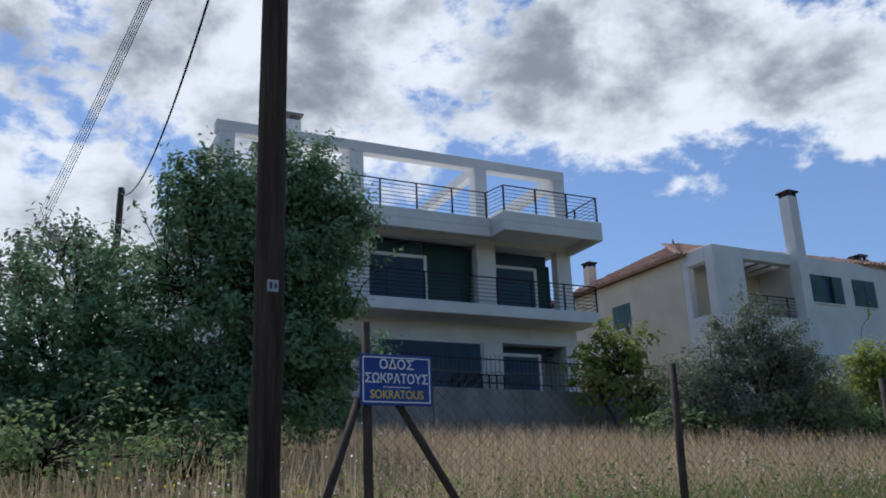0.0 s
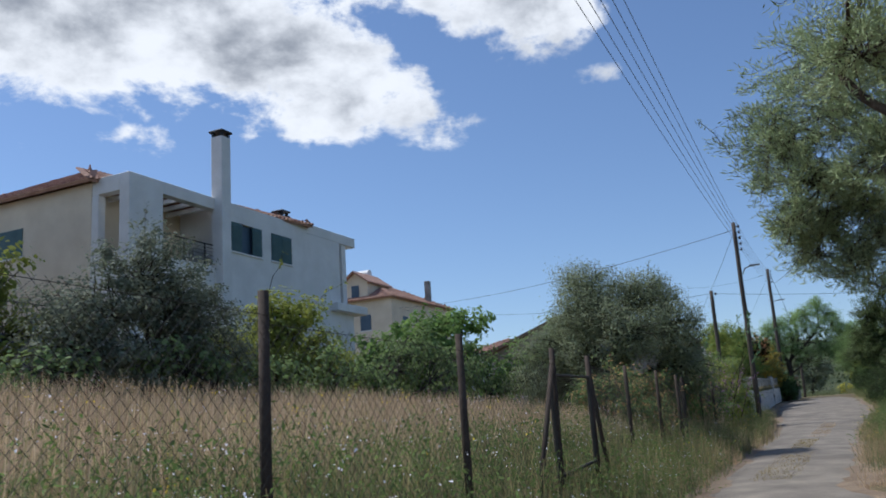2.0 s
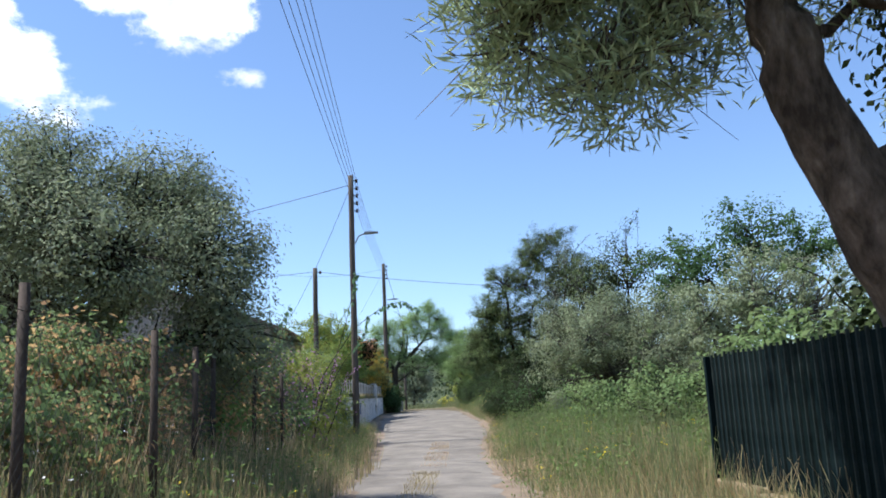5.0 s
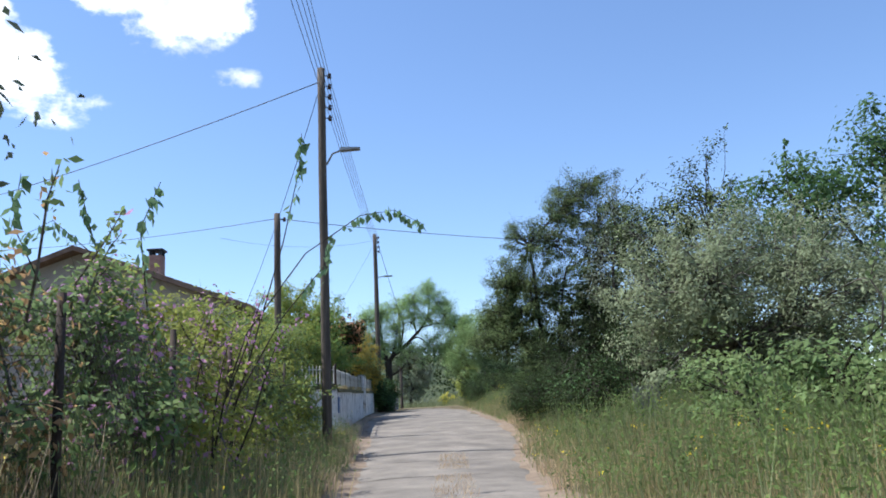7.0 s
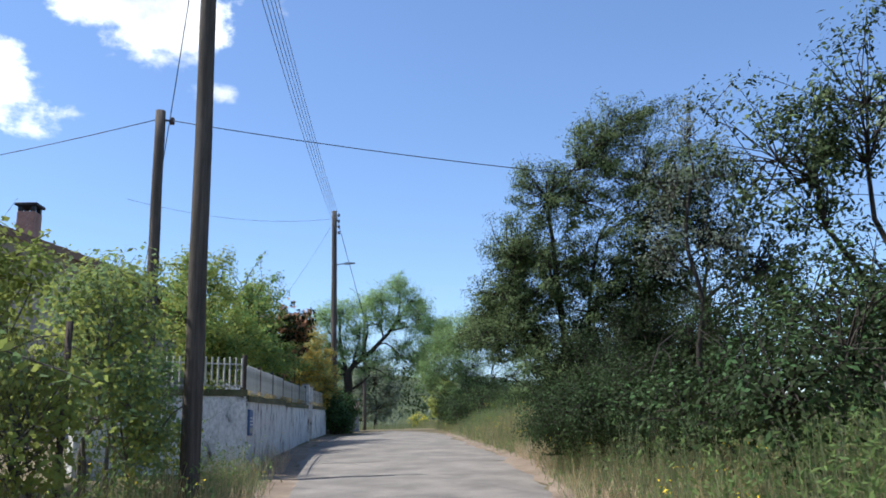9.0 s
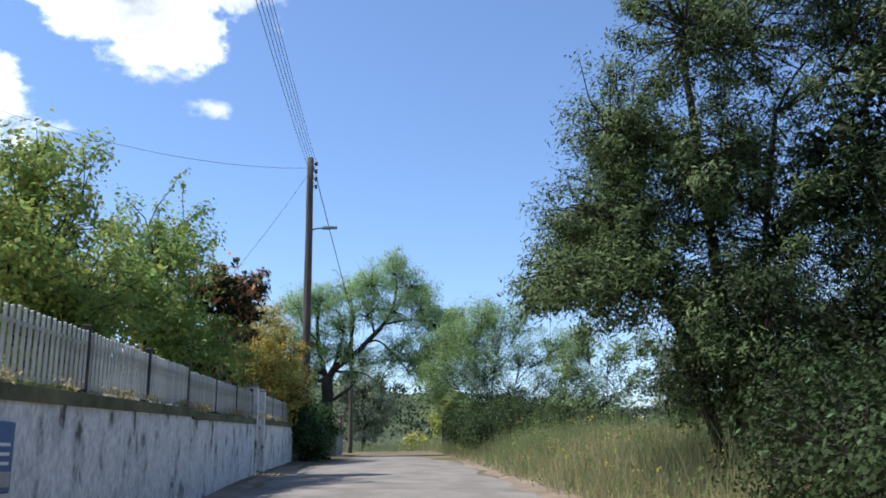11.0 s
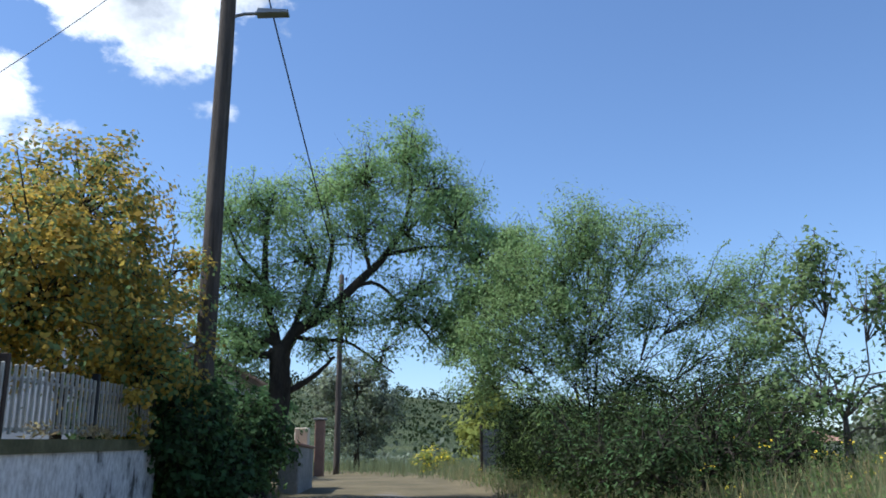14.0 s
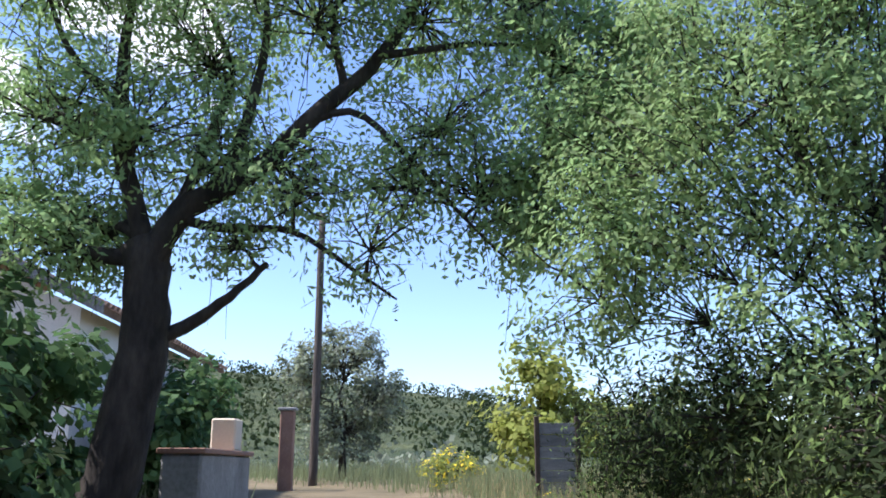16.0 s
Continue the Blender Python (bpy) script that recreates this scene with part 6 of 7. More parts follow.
    tree("loquat_tree", "loquat tree with long dark leaves and reddish new growth", "tree", (61.9, 8.6), [(0, 0, 0), (0, 0, 1.8), (0, 0, 2.8)],
         [(0, -0.75, 3.6, 0.45, 0.4, 0.6), (0, -0.1, 3.75, 0.6, 0.55, 0.6), (0, 0.5, 3.6, 0.6, 0.5, 0.7), (0.1, -0.3, 3.0, 0.7, 0.6, 0.5), (0, 0.2, 2.2, 0.8, 0.6, 0.7)], "shaded_dark_leaf", "bark_dark", 0.12, 22, 26, (0.13, 0.036), 0.15, 0.9, seed=53, d=1.4, second=("red_leaf", 0.4), shoots=0)
    tree("golden_shrub", "tall golden-yellow flowering shrub behind the picket fence", "shrub", (69.4, 8.95), [(0, 0, 0), (0, 0, 1.4)],
         [(0, 0, 3.7, 1.1, 1.1, 1.0), (-1.0, -0.2, 2.8, 1.1, 1.1, 1.1), (0.9, -0.5, 2.8, 1.1, 1.1, 1.1), (0, -0.8, 1.8, 1.6, 0.9, 0.9), (-1.7, 0, 2.4, 1.0, 1.0, 1.2)], "gold_leaf", "bark_dark", 0.1, 50, 60, (0.075, 0.036), 0.2, seed=54, d=2.4, sz=0.66, second=("bush_leaf", 0.4), shoots=4)
    tree("shrub", "tall yellow-green garden shrub behind the picket gate", "shrub", (65.9, 9.7), None, [(0, 0, 2.6, 1.2, 0.9, 0.9), (-1.0, 0.2, 1.9, 1.1, 0.9, 1.0), (1.0, 0, 1.8, 1.1, 0.9, 1.0), (0, -0.3, 1.0, 1.8, 0.8, 0.9), (-1.6, 0.4, 2.9, 1.0, 0.8, 0.9)], "green_leaf", "bark_dark", 0.05, 40, 56, (0.08, 0.04), 0.2, seed=42, d=1.5, sz=0.75, shoots=6, second=("lemon_leaf", 0.4))
    tree("ivy_hedge", "dark green ivy hedge hanging over the verge", "hedge", (74.6, 9.3), None,
         [(-4.0, -0.9, 0.9, 1.3, 0.8, 1.0), (-2.2, -0.3, 1.2, 1.5, 0.9, 1.1), (0.2, 0, 1.5, 1.6, 0.9, 1.1), (2.6, 0, 1.7, 1.6, 0.9, 1.1), (4.6, 0.1, 1.5, 1.3, 0.9, 1.0), (-0.8, -0.4, 0.5, 3.2, 0.7, 0.6), (3.2, -0.3, 0.5, 2.4, 0.7, 0.6)], "ivy_leaf", "bark_dark", 0.05, 38, 48, (0.12, 0.1), 0.24, 0.4, seed=55, d=1.2, sz=0.72, shoots=0)
    tree("ivy_hedge", "dark ivy-covered shrub at the end of the white wall", "hedge", (71.4, 7.5), None,
         [(0, 0.2, 1.1, 0.9, 0.6, 0.9), (-0.7, -0.2, 0.6, 0.9, 0.5, 0.7), (1.2, -0.1, 1.0, 0.9, 0.6, 0.9), (2.4, 0.1, 0.9, 0.9, 0.6, 0.9), (0.4, 0.6, 1.5, 0.9, 0.5, 0.7), (-1.4, 0.2, 1.0, 0.7, 0.4, 0.8)], "ivy_leaf", "bark_dark", 0.04, 40, 50, (0.085, 0.04), 0.2, seed=50, sz=0.75, d=1.3, second=("shaded_dark_leaf", 0.35), shoots=8)
    # almond over the lane: trunk, then its main limbs
    tree("almond_tree", "spreading almond tree with dark crooked limbs over the lane", "tree", (77.0, 7.7, 3.0), [(0, 0.3, 0), (0.0, 0.16, 0.7), (0, -0.08, 1.6), (0, -0.14, 2.4), (0, -0.02, 3.05)],
         [(-0.35, 0.9, 5.6, 1.15, 1, 1), (0, 1, 4.3, 1.15, 1, 1), (0.35, 0.9, 3.4, 1.15, 0.9, 0.7), (-0.17, 0.2, 6, 1.15, 0.9, 0.8), (0.17, -0.9, 6.3, 1.15, 1, 0.85), (-0.35, -1.8, 6.6, 1.15, 0.9, 0.9), (0, -2.6, 7.2, 1.15, 0.8, 0.8), (0.35, -3.4, 6.6, 1.15, 0.8, 0.9), (-0.17, -3.7, 5.7, 1.15, 0.9, 0.9), (0.17, -4.2, 5, 1.15, 0.8, 0.8), (-0.35, -4.2, 4.1, 1.15, 0.8, 0.8), (0, -3.8, 3.3, 1.15, 0.7, 0.7, 0.8), (0.35, -2.7, 5.6, 1.15, 1, 0.9, 0.8), (-0.17, -1.6, 5.4, 1.15, 1, 0.8, 0.8, 0.8), (0.17, -0.5, 5, 1.15, 1, 0.9, 1, 0.8), (-0.35, 0, 4.1, 1.15, 0.9, 0.8, 0.8, 0.7), (0, -2.9, 4.3, 1.15, 0.9, 0.7, 0.8, 0.6), (0.35, -1.3, 4, 1.15, 0.9, 0.6, 0.7, 0.4), (-0.17, -2.2, 3, 1.15, 0.6, 0.4, 0.4, 0.4), (0.2, -0.6, 3.9, 1.0, 0.8, 0.6, 0.7, 0.4), (-0.3, -1.5, 3.5, 0.9, 0.8, 0.5, 0.7, 0.35), (0.2, -2.4, 3.7, 0.9, 0.7, 0.6, 0.7, 0.45), (0, -3.3, 3.6, 0.9, 0.7, 0.7, 0.8, 0.6), (-0.2, 0.7, 3.0, 0.9, 0.7, 0.6, 0.7, 0.7), (0.1, -0.9, 3.1, 0.7, 0.5, 0.4, 0.5, 0.4), (0.1, -5.0, 5.2, 1.0, 0.7, 0.7), (-0.2, -4.9, 4.3, 1.0, 0.7, 0.7)], "almond_leaf", "bark_dark", 0.25, 36, 44, (0.095, 0.025), 0.26, 0.6, seed=56, d=2.5, sz=0.66, fine=2, rb=0.8, twig=0.009, tip=0.3, shoots=14,
         limbs=(([(0, -0.1, 2.8), (0, -0.4, 3.4), (0.1, -1.0, 3.82), (0, -1.7, 4.49), (0.1, -2.25, 5.1), (0, -2.68, 5.9), (0, -2.75, 6.9)], 0.15, 0.03), ([(0, -0.1, 2.9), (-0.1, 0.22, 4.1), (0, 0.3, 5.2), (0, 0.25, 6.2)], 0.11, 0.03), ([(0, -0.15, 2.1), (0.1, -0.55, 2.35), (0, -0.88, 2.56), (0.1, -1.2, 2.9)], 0.08, 0.03),
                ([(0.0, -0.35, 3.3), (0, -0.9, 3.22), (0, -1.45, 3.2), (0, -2.02, 2.84), (0, -2.45, 2.55)], 0.055, 0.01), ([(0.0, -1.3, 4.15), (0, -1.95, 4.45), (0.1, -2.55, 4.0), (0, -3.1, 3.35), (0, -3.55, 2.9)], 0.05, 0.008), ([(0.1, -0.7, 3.6), (-0.1, -1.0, 4.4), (0, -1.1, 5.4), (0, -0.9, 6.2)], 0.07, 0.02), ([(0, -0.3, 3.3), (0.2, -0.55, 4.2), (0.3, -0.7, 5.0), (0.2, -0.4, 5.7)], 0.07, 0.02), ([(0, -1.9, 4.7), (0.2, -1.75, 5.5), (0.2, -1.9, 6.3)], 0.05, 0.015), ([(0, 0.25, 4.4), (-0.2, 0.8, 5.0), (-0.2, 1.1, 5.8)], 0.05, 0.015), ([(0, -2.25, 5.05), (0.1, -3.1, 5.25), (0, -3.75, 5.2)], 0.05, 0.015), ([(0, 0.2, 4.1), (0.1, 0.7, 4.5), (0, 1.3, 4.6)], 0.05, 0.015)))


def plant_right():
    # pines over the sheet fence
    tree("pine_tree", "leaning pine tree with reddish bark and hanging sprays", "tree", (21.6, -0.1), [(0, 0.0, 0), (0, 0.2, 1.4), (0, 0.54, 2.27), (0, 0.88, 3.1), (0, 1.02, 3.75), (0, 1.14, 4.4), (-0.2, 1.1, 7.3)],
         [(-0.33, 3.04, 5.19, 1.2, 0.96, 0.96), (0.0, 2.33, 6.61, 1.8, 1.56, 1.08), (0.44, 2.8, 4.3, 0.9, 0.8, 0.6, 0.6, 1, 1), (-0.88, 1.62, 5.43, 1.2, 1.2, 1.08), (0.66, -0.26, 5.19, 1.68, 1.32, 1.08), (-0.22, 0.56, 7.43, 2.16, 1.92, 1.2), (1.1, 2.1, 4.84, 1.08, 0.96, 0.96), (1.32, -1.8, 4.48, 1.68, 1.32, 1.2), (0.44, 1.27, 4.5, 1.2, 0.96, 0.72, 0.6, 1, 1), (-0.22, 3.51, 6.02, 1.08, 0.84, 0.96), (-1.3, 1.3, 5.2, 1.1, 1.1, 0.9), (-1.2, 0.6, 6.4, 1.5, 1.3, 1.0), (0.8, -0.9, 6.0, 1.7, 1.3, 1.2), (-0.6, 2.2, 7.4, 1.8, 1.6, 1.0), (0.3, 3.0, 3.9, 0.8, 0.6, 0.5, 0.45, 1, 1), (0.2, 2.35, 3.5, 0.6, 0.45, 0.5, 0.4, 1, 1), (-0.4, 3.3, 4.4, 0.7, 0.5, 0.5, 0.45, 1, 1), (0.4, 1.9, 3.9, 0.7, 0.5, 0.5, 0.4, 1, 1), (1.5, 0.4, 6.3, 1.5, 1.3, 1.2), (1.2, -1.4, 7.0, 1.6, 1.4, 1.2)], "pine_leaf", "bark_pine", 0.31, 58, 68, (0.095, 0.010), 0.2, 0.25, seed=61, d=1.0, brush=True, sz=1.0, fine=2, lim=0.22, rb=0.5, up=0.0, twig=0.01, shoots=10, limbs=(([(0, 0.65, 2.55), (0, 0.3, 2.74), (0, -0.1, 2.77), (0.05, -0.36, 2.74)], 0.15, 0.12, True),))
    # upper lobes towards -x are added, mostly out of view, to shade the fence
    tree("pine_tree", "pine tree with thick scaly trunk forking above the fence", "tree", (16.9, -1.2), [(0, 0, 0), (0, 0.35, 1.1), (0, 0.64, 1.92), (0, 1.14, 2.75), (0, 1.36, 3.55), (0, 1.39, 4.22), (0, 1.17, 4.85), (0, 0.89, 5.5), (0.1, 0.7, 6.8)],
         [(0, 2.9, 6.0, 1.4, 1.0, 0.6, 0.8), (0, 1.6, 6.3, 1.6, 1.2, 0.8), (0.5, 0.2, 6.0, 1.5, 1.2, 1.0), (1.5, -0.6, 4.6, 1.5, 1.1, 1.0), (0, -0.9, 5.2, 1.5, 1.1, 1.1), (1.5, -1.5, 3.6, 1.5, 1.1, 1.0), (-0.5, 2.4, 7.2, 2.0, 1.6, 0.9), (-2.2, 2.6, 6.9, 1.8, 1.5, 0.9), (1.0, 0.6, 7.2, 2.0, 1.6, 1.0), (2.5, 0.4, 5.6, 1.6, 1.2, 1.0), (0.5, -1.8, 4.0, 1.5, 1.1, 1.1), (-1.2, 0.8, 6.6, 1.6, 1.5, 1.1), (-3.2, 1.2, 7.2, 1.8, 1.6, 1.1), (-1.8, -0.8, 6.2, 1.6, 1.4, 1.1), (2.6, -1.2, 6.6, 1.8, 1.5, 1.2)], "pine_leaf", "bark_pine", 0.22, 50, 66, (0.095, 0.011), 0.2, 0.25, seed=62, d=1.1, brush=True, sz=0.95, fine=1, lim=0.25, rb=0.6, up=0.0, twig=0.01, shoots=6, limbs=(([(0, 1.36, 4.12), (0, 1.96, 4.5), (0, 2.4, 4.8), (0, 3.0, 5.35), (0.1, 3.3, 5.9)], 0.1, 0.05),))
    # deep shade under the pines is put into the evergreen's leaf colour
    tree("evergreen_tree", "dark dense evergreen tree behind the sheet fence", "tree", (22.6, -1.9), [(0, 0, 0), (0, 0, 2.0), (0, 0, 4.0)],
         [(0, 0.4, 4.6, 1.5, 1.1, 1.2), (0, -0.4, 6.0, 1.5, 1.2, 1.1), (-1.0, -0.8, 4.4, 1.5, 1.2, 1.2), (0, 0.3, 2.6, 1.5, 1.2, 1.2), (0, -0.6, 3.8, 1.5, 1.3, 1.2), (-2.0, -0.4, 2.4, 1.4, 1.2, 1.1), (-2.4, -0.8, 3.8, 1.5, 1.3, 1.2), (1.4, 0.6, 1.6, 1.3, 0.9, 0.9), (-1.0, -0.6, 5.2, 1.6, 1.4, 1.0), (-4.0, -1.0, 3.0, 1.4, 1.2, 1.3)], "shaded_dark_leaf", "bark_dark", 0.2, 50, 80, (0.07, 0.04), 0.34, seed=60, shoots=6)
    tree("shrub", "dark hedge growing behind the sheet fence", "shrub", (26.5, -0.8), None, [(0, 0, 1.2, 1.3, 0.8, 0.9), (2.0, -0.6, 1.2, 1.3, 0.9, 0.9), (-2.2, -0.3, 1.3, 1.3, 0.6, 0.8)], "bush_leaf", "bark_dark", 0.04, 36, 50, (0.07, 0.03), 0.22, seed=76, shoots=5)
    tree("olive_tree", "pale silvery olive tree beside the grassy verge", "tree", (38.0, -0.6), [(0, 0, 0), (0, 0, 1.0)],
         [(0, 0.1, 3.0, 1.2, 1.2, 0.9), (-0.3, 1.2, 2.3, 1.2, 0.9, 1.0), (0.2, -1.5, 2.9, 1.3, 1.2, 0.9), (-0.4, 0, 1.5, 1.5, 2.0, 1.0), (0.3, -2.6, 2.3, 1.3, 1.2, 1.0), (-0.8, -1.0, 2.0, 1.2, 1.2, 0.9), (-0.9, 0.6, 2.4, 1.0, 0.9, 0.8)], "olive_pale", "bark_grey", 0.16, 46, 75, (0.075, 0.02), 0.22, seed=63, d=2.3, sz=0.62, lim=0.3, shoots=8)
    tree("olive_tree", "silvery olive tree in the row along the verge", "tree", (34.2, -3.6), [(0, 0, 0), (0, 0, 1.2)],
         [(0, 0, 3.2, 1.3, 1.3, 1.0), (0, 1.2, 2.5, 1.2, 1.1, 1.0), (0, -1.4, 2.8, 1.3, 1.2, 1.0), (0, 0, 1.5, 1.5, 1.9, 1.0)], "olive_pale", "bark_grey", 0.16, 40, 70, (0.08, 0.025), 0.21, seed=64, d=1.6, sz=0.75, shoots=10)
    tree("shrub", "dense green weedy shrub on the verge bank", "shrub", (31.5, -0.6), None, [(0, 0, 0.8, 1.2, 0.9, 0.7), (1.6, 0.5, 0.9, 1.2, 0.8, 0.7), (-1.8, -0.6, 0.9, 1.2, 0.9, 0.8), (3.6, 1.0, 0.8, 1.3, 0.7, 0.6), (-0.6, -2.0, 1.2, 1.4, 1.0, 0.9)], "bush_leaf", "bark_dark", 0.03, 34, 48, (0.08, 0.035), 0.22, seed=59, d=1.5, sz=0.7, shoots=10)
    # green undergrowth with the shade under the trees painted as near-black leaves
    tree("shrub", "green undergrowth at the foot of the olives", "shrub", (43.0, 0.2), None, [(-1.5, 0.9, 0.8, 1.4, 0.7, 0.7), (1.0, 0.9, 0.8, 1.4, 0.7, 0.7), (3.5, 0.9, 0.8, 1.5, 0.7, 0.7), (0, -0.6, 1.4, 2.0, 0.9, 1.1), (3.5, -0.8, 1.5, 2.0, 0.9, 1.2), (6.5, 0.2, 0.9, 1.6, 0.8, 0.8)], "shaded_dark_leaf", "bark_dark", 0.03, 34, 48, (0.08, 0.03), 0.26, seed=58, d=2.0, sz=0.6, shoots=6, second=("ivy_leaf", 0.2))
    tree("shrub", "dark evergreen scrub between the wild olives", "shrub", (50.0, -6.4), None, [(-4, 1.5, 1.3, 1.6, 1.4, 1.2), (-1, 1.0, 1.6, 1.8, 1.6, 1.5), (2.5, -1.5, 1.6, 2.0, 1.8, 1.5), (6, -2.5, 1.6, 2.0, 1.8, 1.5), (-2.5, 3.0, 0.9, 1.4, 1.2, 0.9)], "shaded_dark_leaf", "bark_dark", 0.05, 44, 55, (0.1, 0.045), 0.26, seed=49, shoots=4)
    # the thicket's shaded side is put into its near-black leaf colour
    tree("shrub", "low thicket crowding the edge of the lane, shade in its leaf colour", "shrub", (48.4, 1.0), None, [(-1.7, 0.7, 0.6, 1.0, 0.6, 0.6), (-0.2, 0.9, 0.6, 1.0, 0.6, 0.6), (1.2, 0.8, 0.6, 0.9, 0.6, 0.6), (-0.8, -0.2, 1.1, 1.1, 0.8, 0.9), (0.9, -0.2, 1.2, 1.1, 0.8, 1.0), (2.2, 0.2, 0.8, 0.9, 0.7, 0.8)], "shaded_dark_leaf", "bark_dark", 0.03, 40, 50, (0.06, 0.024), 0.22, seed=45, d=2.6, sz=0.52, shoots=4, second=("ivy_leaf", 0.1))
    tree("carob_tree", "dark round carob tree behind the olives", "tree", (44.0, -6.6), [(0, 0, 0), (0, 0, 2.4)],
         [(0, -0.6, 6.0, 1.9, 1.8, 1.3), (0, 1.9, 4.9, 1.6, 1.4, 1.3), (0, -2.4, 5.4, 1.7, 1.6, 1.4), (-0.6, 0, 3.6, 1.9, 2.6, 1.4), (0, -2.6, 2.6, 1.8, 1.8, 1.3)], "ivy_leaf", "bark_dark", 0.2, 42, 55, (0.11, 0.05), 0.28, seed=65, d=1.5, sz=0.8, shoots=6)
    # the share of near-black leaves paints the shaded inside of the crown
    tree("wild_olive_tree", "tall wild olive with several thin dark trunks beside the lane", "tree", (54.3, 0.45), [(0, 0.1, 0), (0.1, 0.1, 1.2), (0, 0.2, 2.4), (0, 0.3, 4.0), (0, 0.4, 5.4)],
         [(-0.5, 0.5, 5.6, 1.25, 1.1, 1), (0, 1.2, 4.4, 1.25, 1.1, 0.9), (0.5, 1.5, 3.3, 1.25, 0.9, 0.8), (-0.25, 1.9, 2.2, 1.25, 0.9, 0.6), (0.25, 0.9, 2.6, 1.25, 0.9, 0.9), (-0.5, 0.3, 1.3, 1.25, 1.1, 0.9), (0, -0.5, 5.6, 1.25, 1.4, 1.2), (0.5, -0.4, 4.2, 1.25, 1.3, 1.1), (-0.25, -0.6, 2.8, 1.25, 1.2, 1), (0.25, -0.7, 1, 1.25, 1.3, 1), (-0.5, -2, 5, 1.25, 1.4, 1.3), (0, -1.9, 3.4, 1.25, 1.3, 1.2), (0.5, -2, 1.6, 1.25, 1.3, 1.1), (-0.25, 0.5, 3.6, 1.25, 1, 0.9), (1.4, 1.9, 2.9, 0.8, 0.7, 0.6, 0.7, 0.7, 1), (1.4, 2.2, 2.4, 0.5, 0.45, 0.35, 0.5, 0.6, 1), (1.5, 1.5, 3.3, 0.7, 0.7, 0.6, 0.7, 0.7, 1), (1.2, 0.9, 4.5, 0.8, 0.7, 0.7), (0, -0.9, 6.9, 1.3, 1.2, 1.0), (0.2, -2.2, 6.5, 1.3, 1.4, 1.2), (0, -1.7, 7.7, 1.2, 1.2, 0.9), (-0.4, -3.2, 5.9, 1.3, 1.2, 1.2)], "wild_olive", "bark_dark", 0.10, 44, 72, (0.08, 0.014), 0.2, seed=66, d=2.1, sz=0.8, fine=1, rb=0.4, shoots=0, second=("shaded_dark_leaf", 0.35),
         limbs=(([(0.1, 0.3, 0), (0.1, 0.6, 1.4), (0, 1.0, 2.6), (0, 1.4, 3.6)], 0.07, 0.03), ([(0, -0.2, 0), (0.1, -0.4, 1.5), (0, -0.5, 3.0), (0, -0.8, 4.6)], 0.08, 0.03), ([(0.2, 0.2, 0), (0.6, 0.5, 1.6), (1.1, 0.9, 2.8), (1.5, 1.2, 4.0)], 0.07, 0.025)))
    tree("wild_olive_tree", "dark dense wild olive at the far end of the bank", "tree", (70.0, -5.2), [(0, 0, 0), (0, 0, 1.6), (0, 0.1, 3.0)],
         [(0, 1.5, 1.4, 1.1, 0.9, 0.8), (0, 1.1, 2.4, 1.1, 0.9, 0.8), (0, 0.5, 3.4, 1.2, 1.0, 0.9), (0, -0.6, 4.6, 1.2, 1.1, 0.9), (0, -1.6, 3.4, 1.4, 1.3, 1.3), (0, 0.4, 0.8, 1.3, 1.5, 0.8), (0, -1.4, 1.6, 1.4, 1.4, 1.2), (0, -0.2, 2.2, 1.3, 1.3, 1.2), (0, -2.4, 5.0, 1.3, 1.2, 1.2), (-2.0, -2.4, 1.4, 1.4, 1.4, 1.2), (-2.0, -2.8, 3.0, 1.4, 1.3, 1.4)], "shaded_dark_leaf", "bark_dark", 0.12, 40, 60, (0.085, 0.03), 0.2, seed=77, sz=0.8, d=1.3, shoots=6, second=("olive", 0.4))
    tree("wild_olive_tree", "low dark wild olive spreading over the grass bank", "tree", (60.0, -1.9), [(0, 0, 0), (0, 0.1, 1.2)],
         [(0, 1.1, 1.5, 1.1, 0.9, 0.8), (0, 0.6, 2.6, 1.1, 1.0, 0.9), (0, -0.4, 3.2, 1.2, 1.1, 0.9), (0, -0.2, 1.6, 1.3, 1.3, 1.1), (0, 0.2, 0.8, 1.2, 1.3, 0.7), (0, -1.6, 2.6, 1.4, 1.2, 1.2), (0, -1.8, 1.2, 1.4, 1.3, 1.0)], "shaded_dark_leaf", "bark_dark", 0.11, 40, 62, (0.085, 0.03), 0.19, seed=47, sz=0.7, d=1.4, shoots=4, second=("olive", 0.45))
    tree("shrub", "dark scrub behind the row of olives", "shrub", (36.0, -6.8), None, [(-5, 0, 1.0, 2.0, 1.2, 1.0), (-2, 0, 1.2, 2.0, 1.2, 1.1), (1.5, 0.6, 1.2, 2.0, 1.2, 1.1), (5, 1.2, 1.3, 2.0, 1.2, 1.2), (8.5, 2.0, 1.4, 2.0, 1.2, 1.3)], "shaded_dark_leaf", "bark_dark", 0.05, 40, 50, (0.1, 0.05), 0.3, seed=78, shoots=4)
    tree("shrub", "low scrub at the horizon of the bank", "shrub", (74.0, -9.0), None, [(0, 0, 0.9, 2.0, 1.4, 0.8), (5, -2, 1.2, 2.4, 1.4, 1.0), (10, 0, 1.3, 2.4, 1.4, 1.0), (4, 3, 1.0, 2.0, 1.0, 0.8), (14, -5, 1.6, 2.6, 2.0, 1.4)], "olive", "bark_dark", 0.05, 36, 45, (0.12, 0.06), 0.32, seed=79, shoots=4)
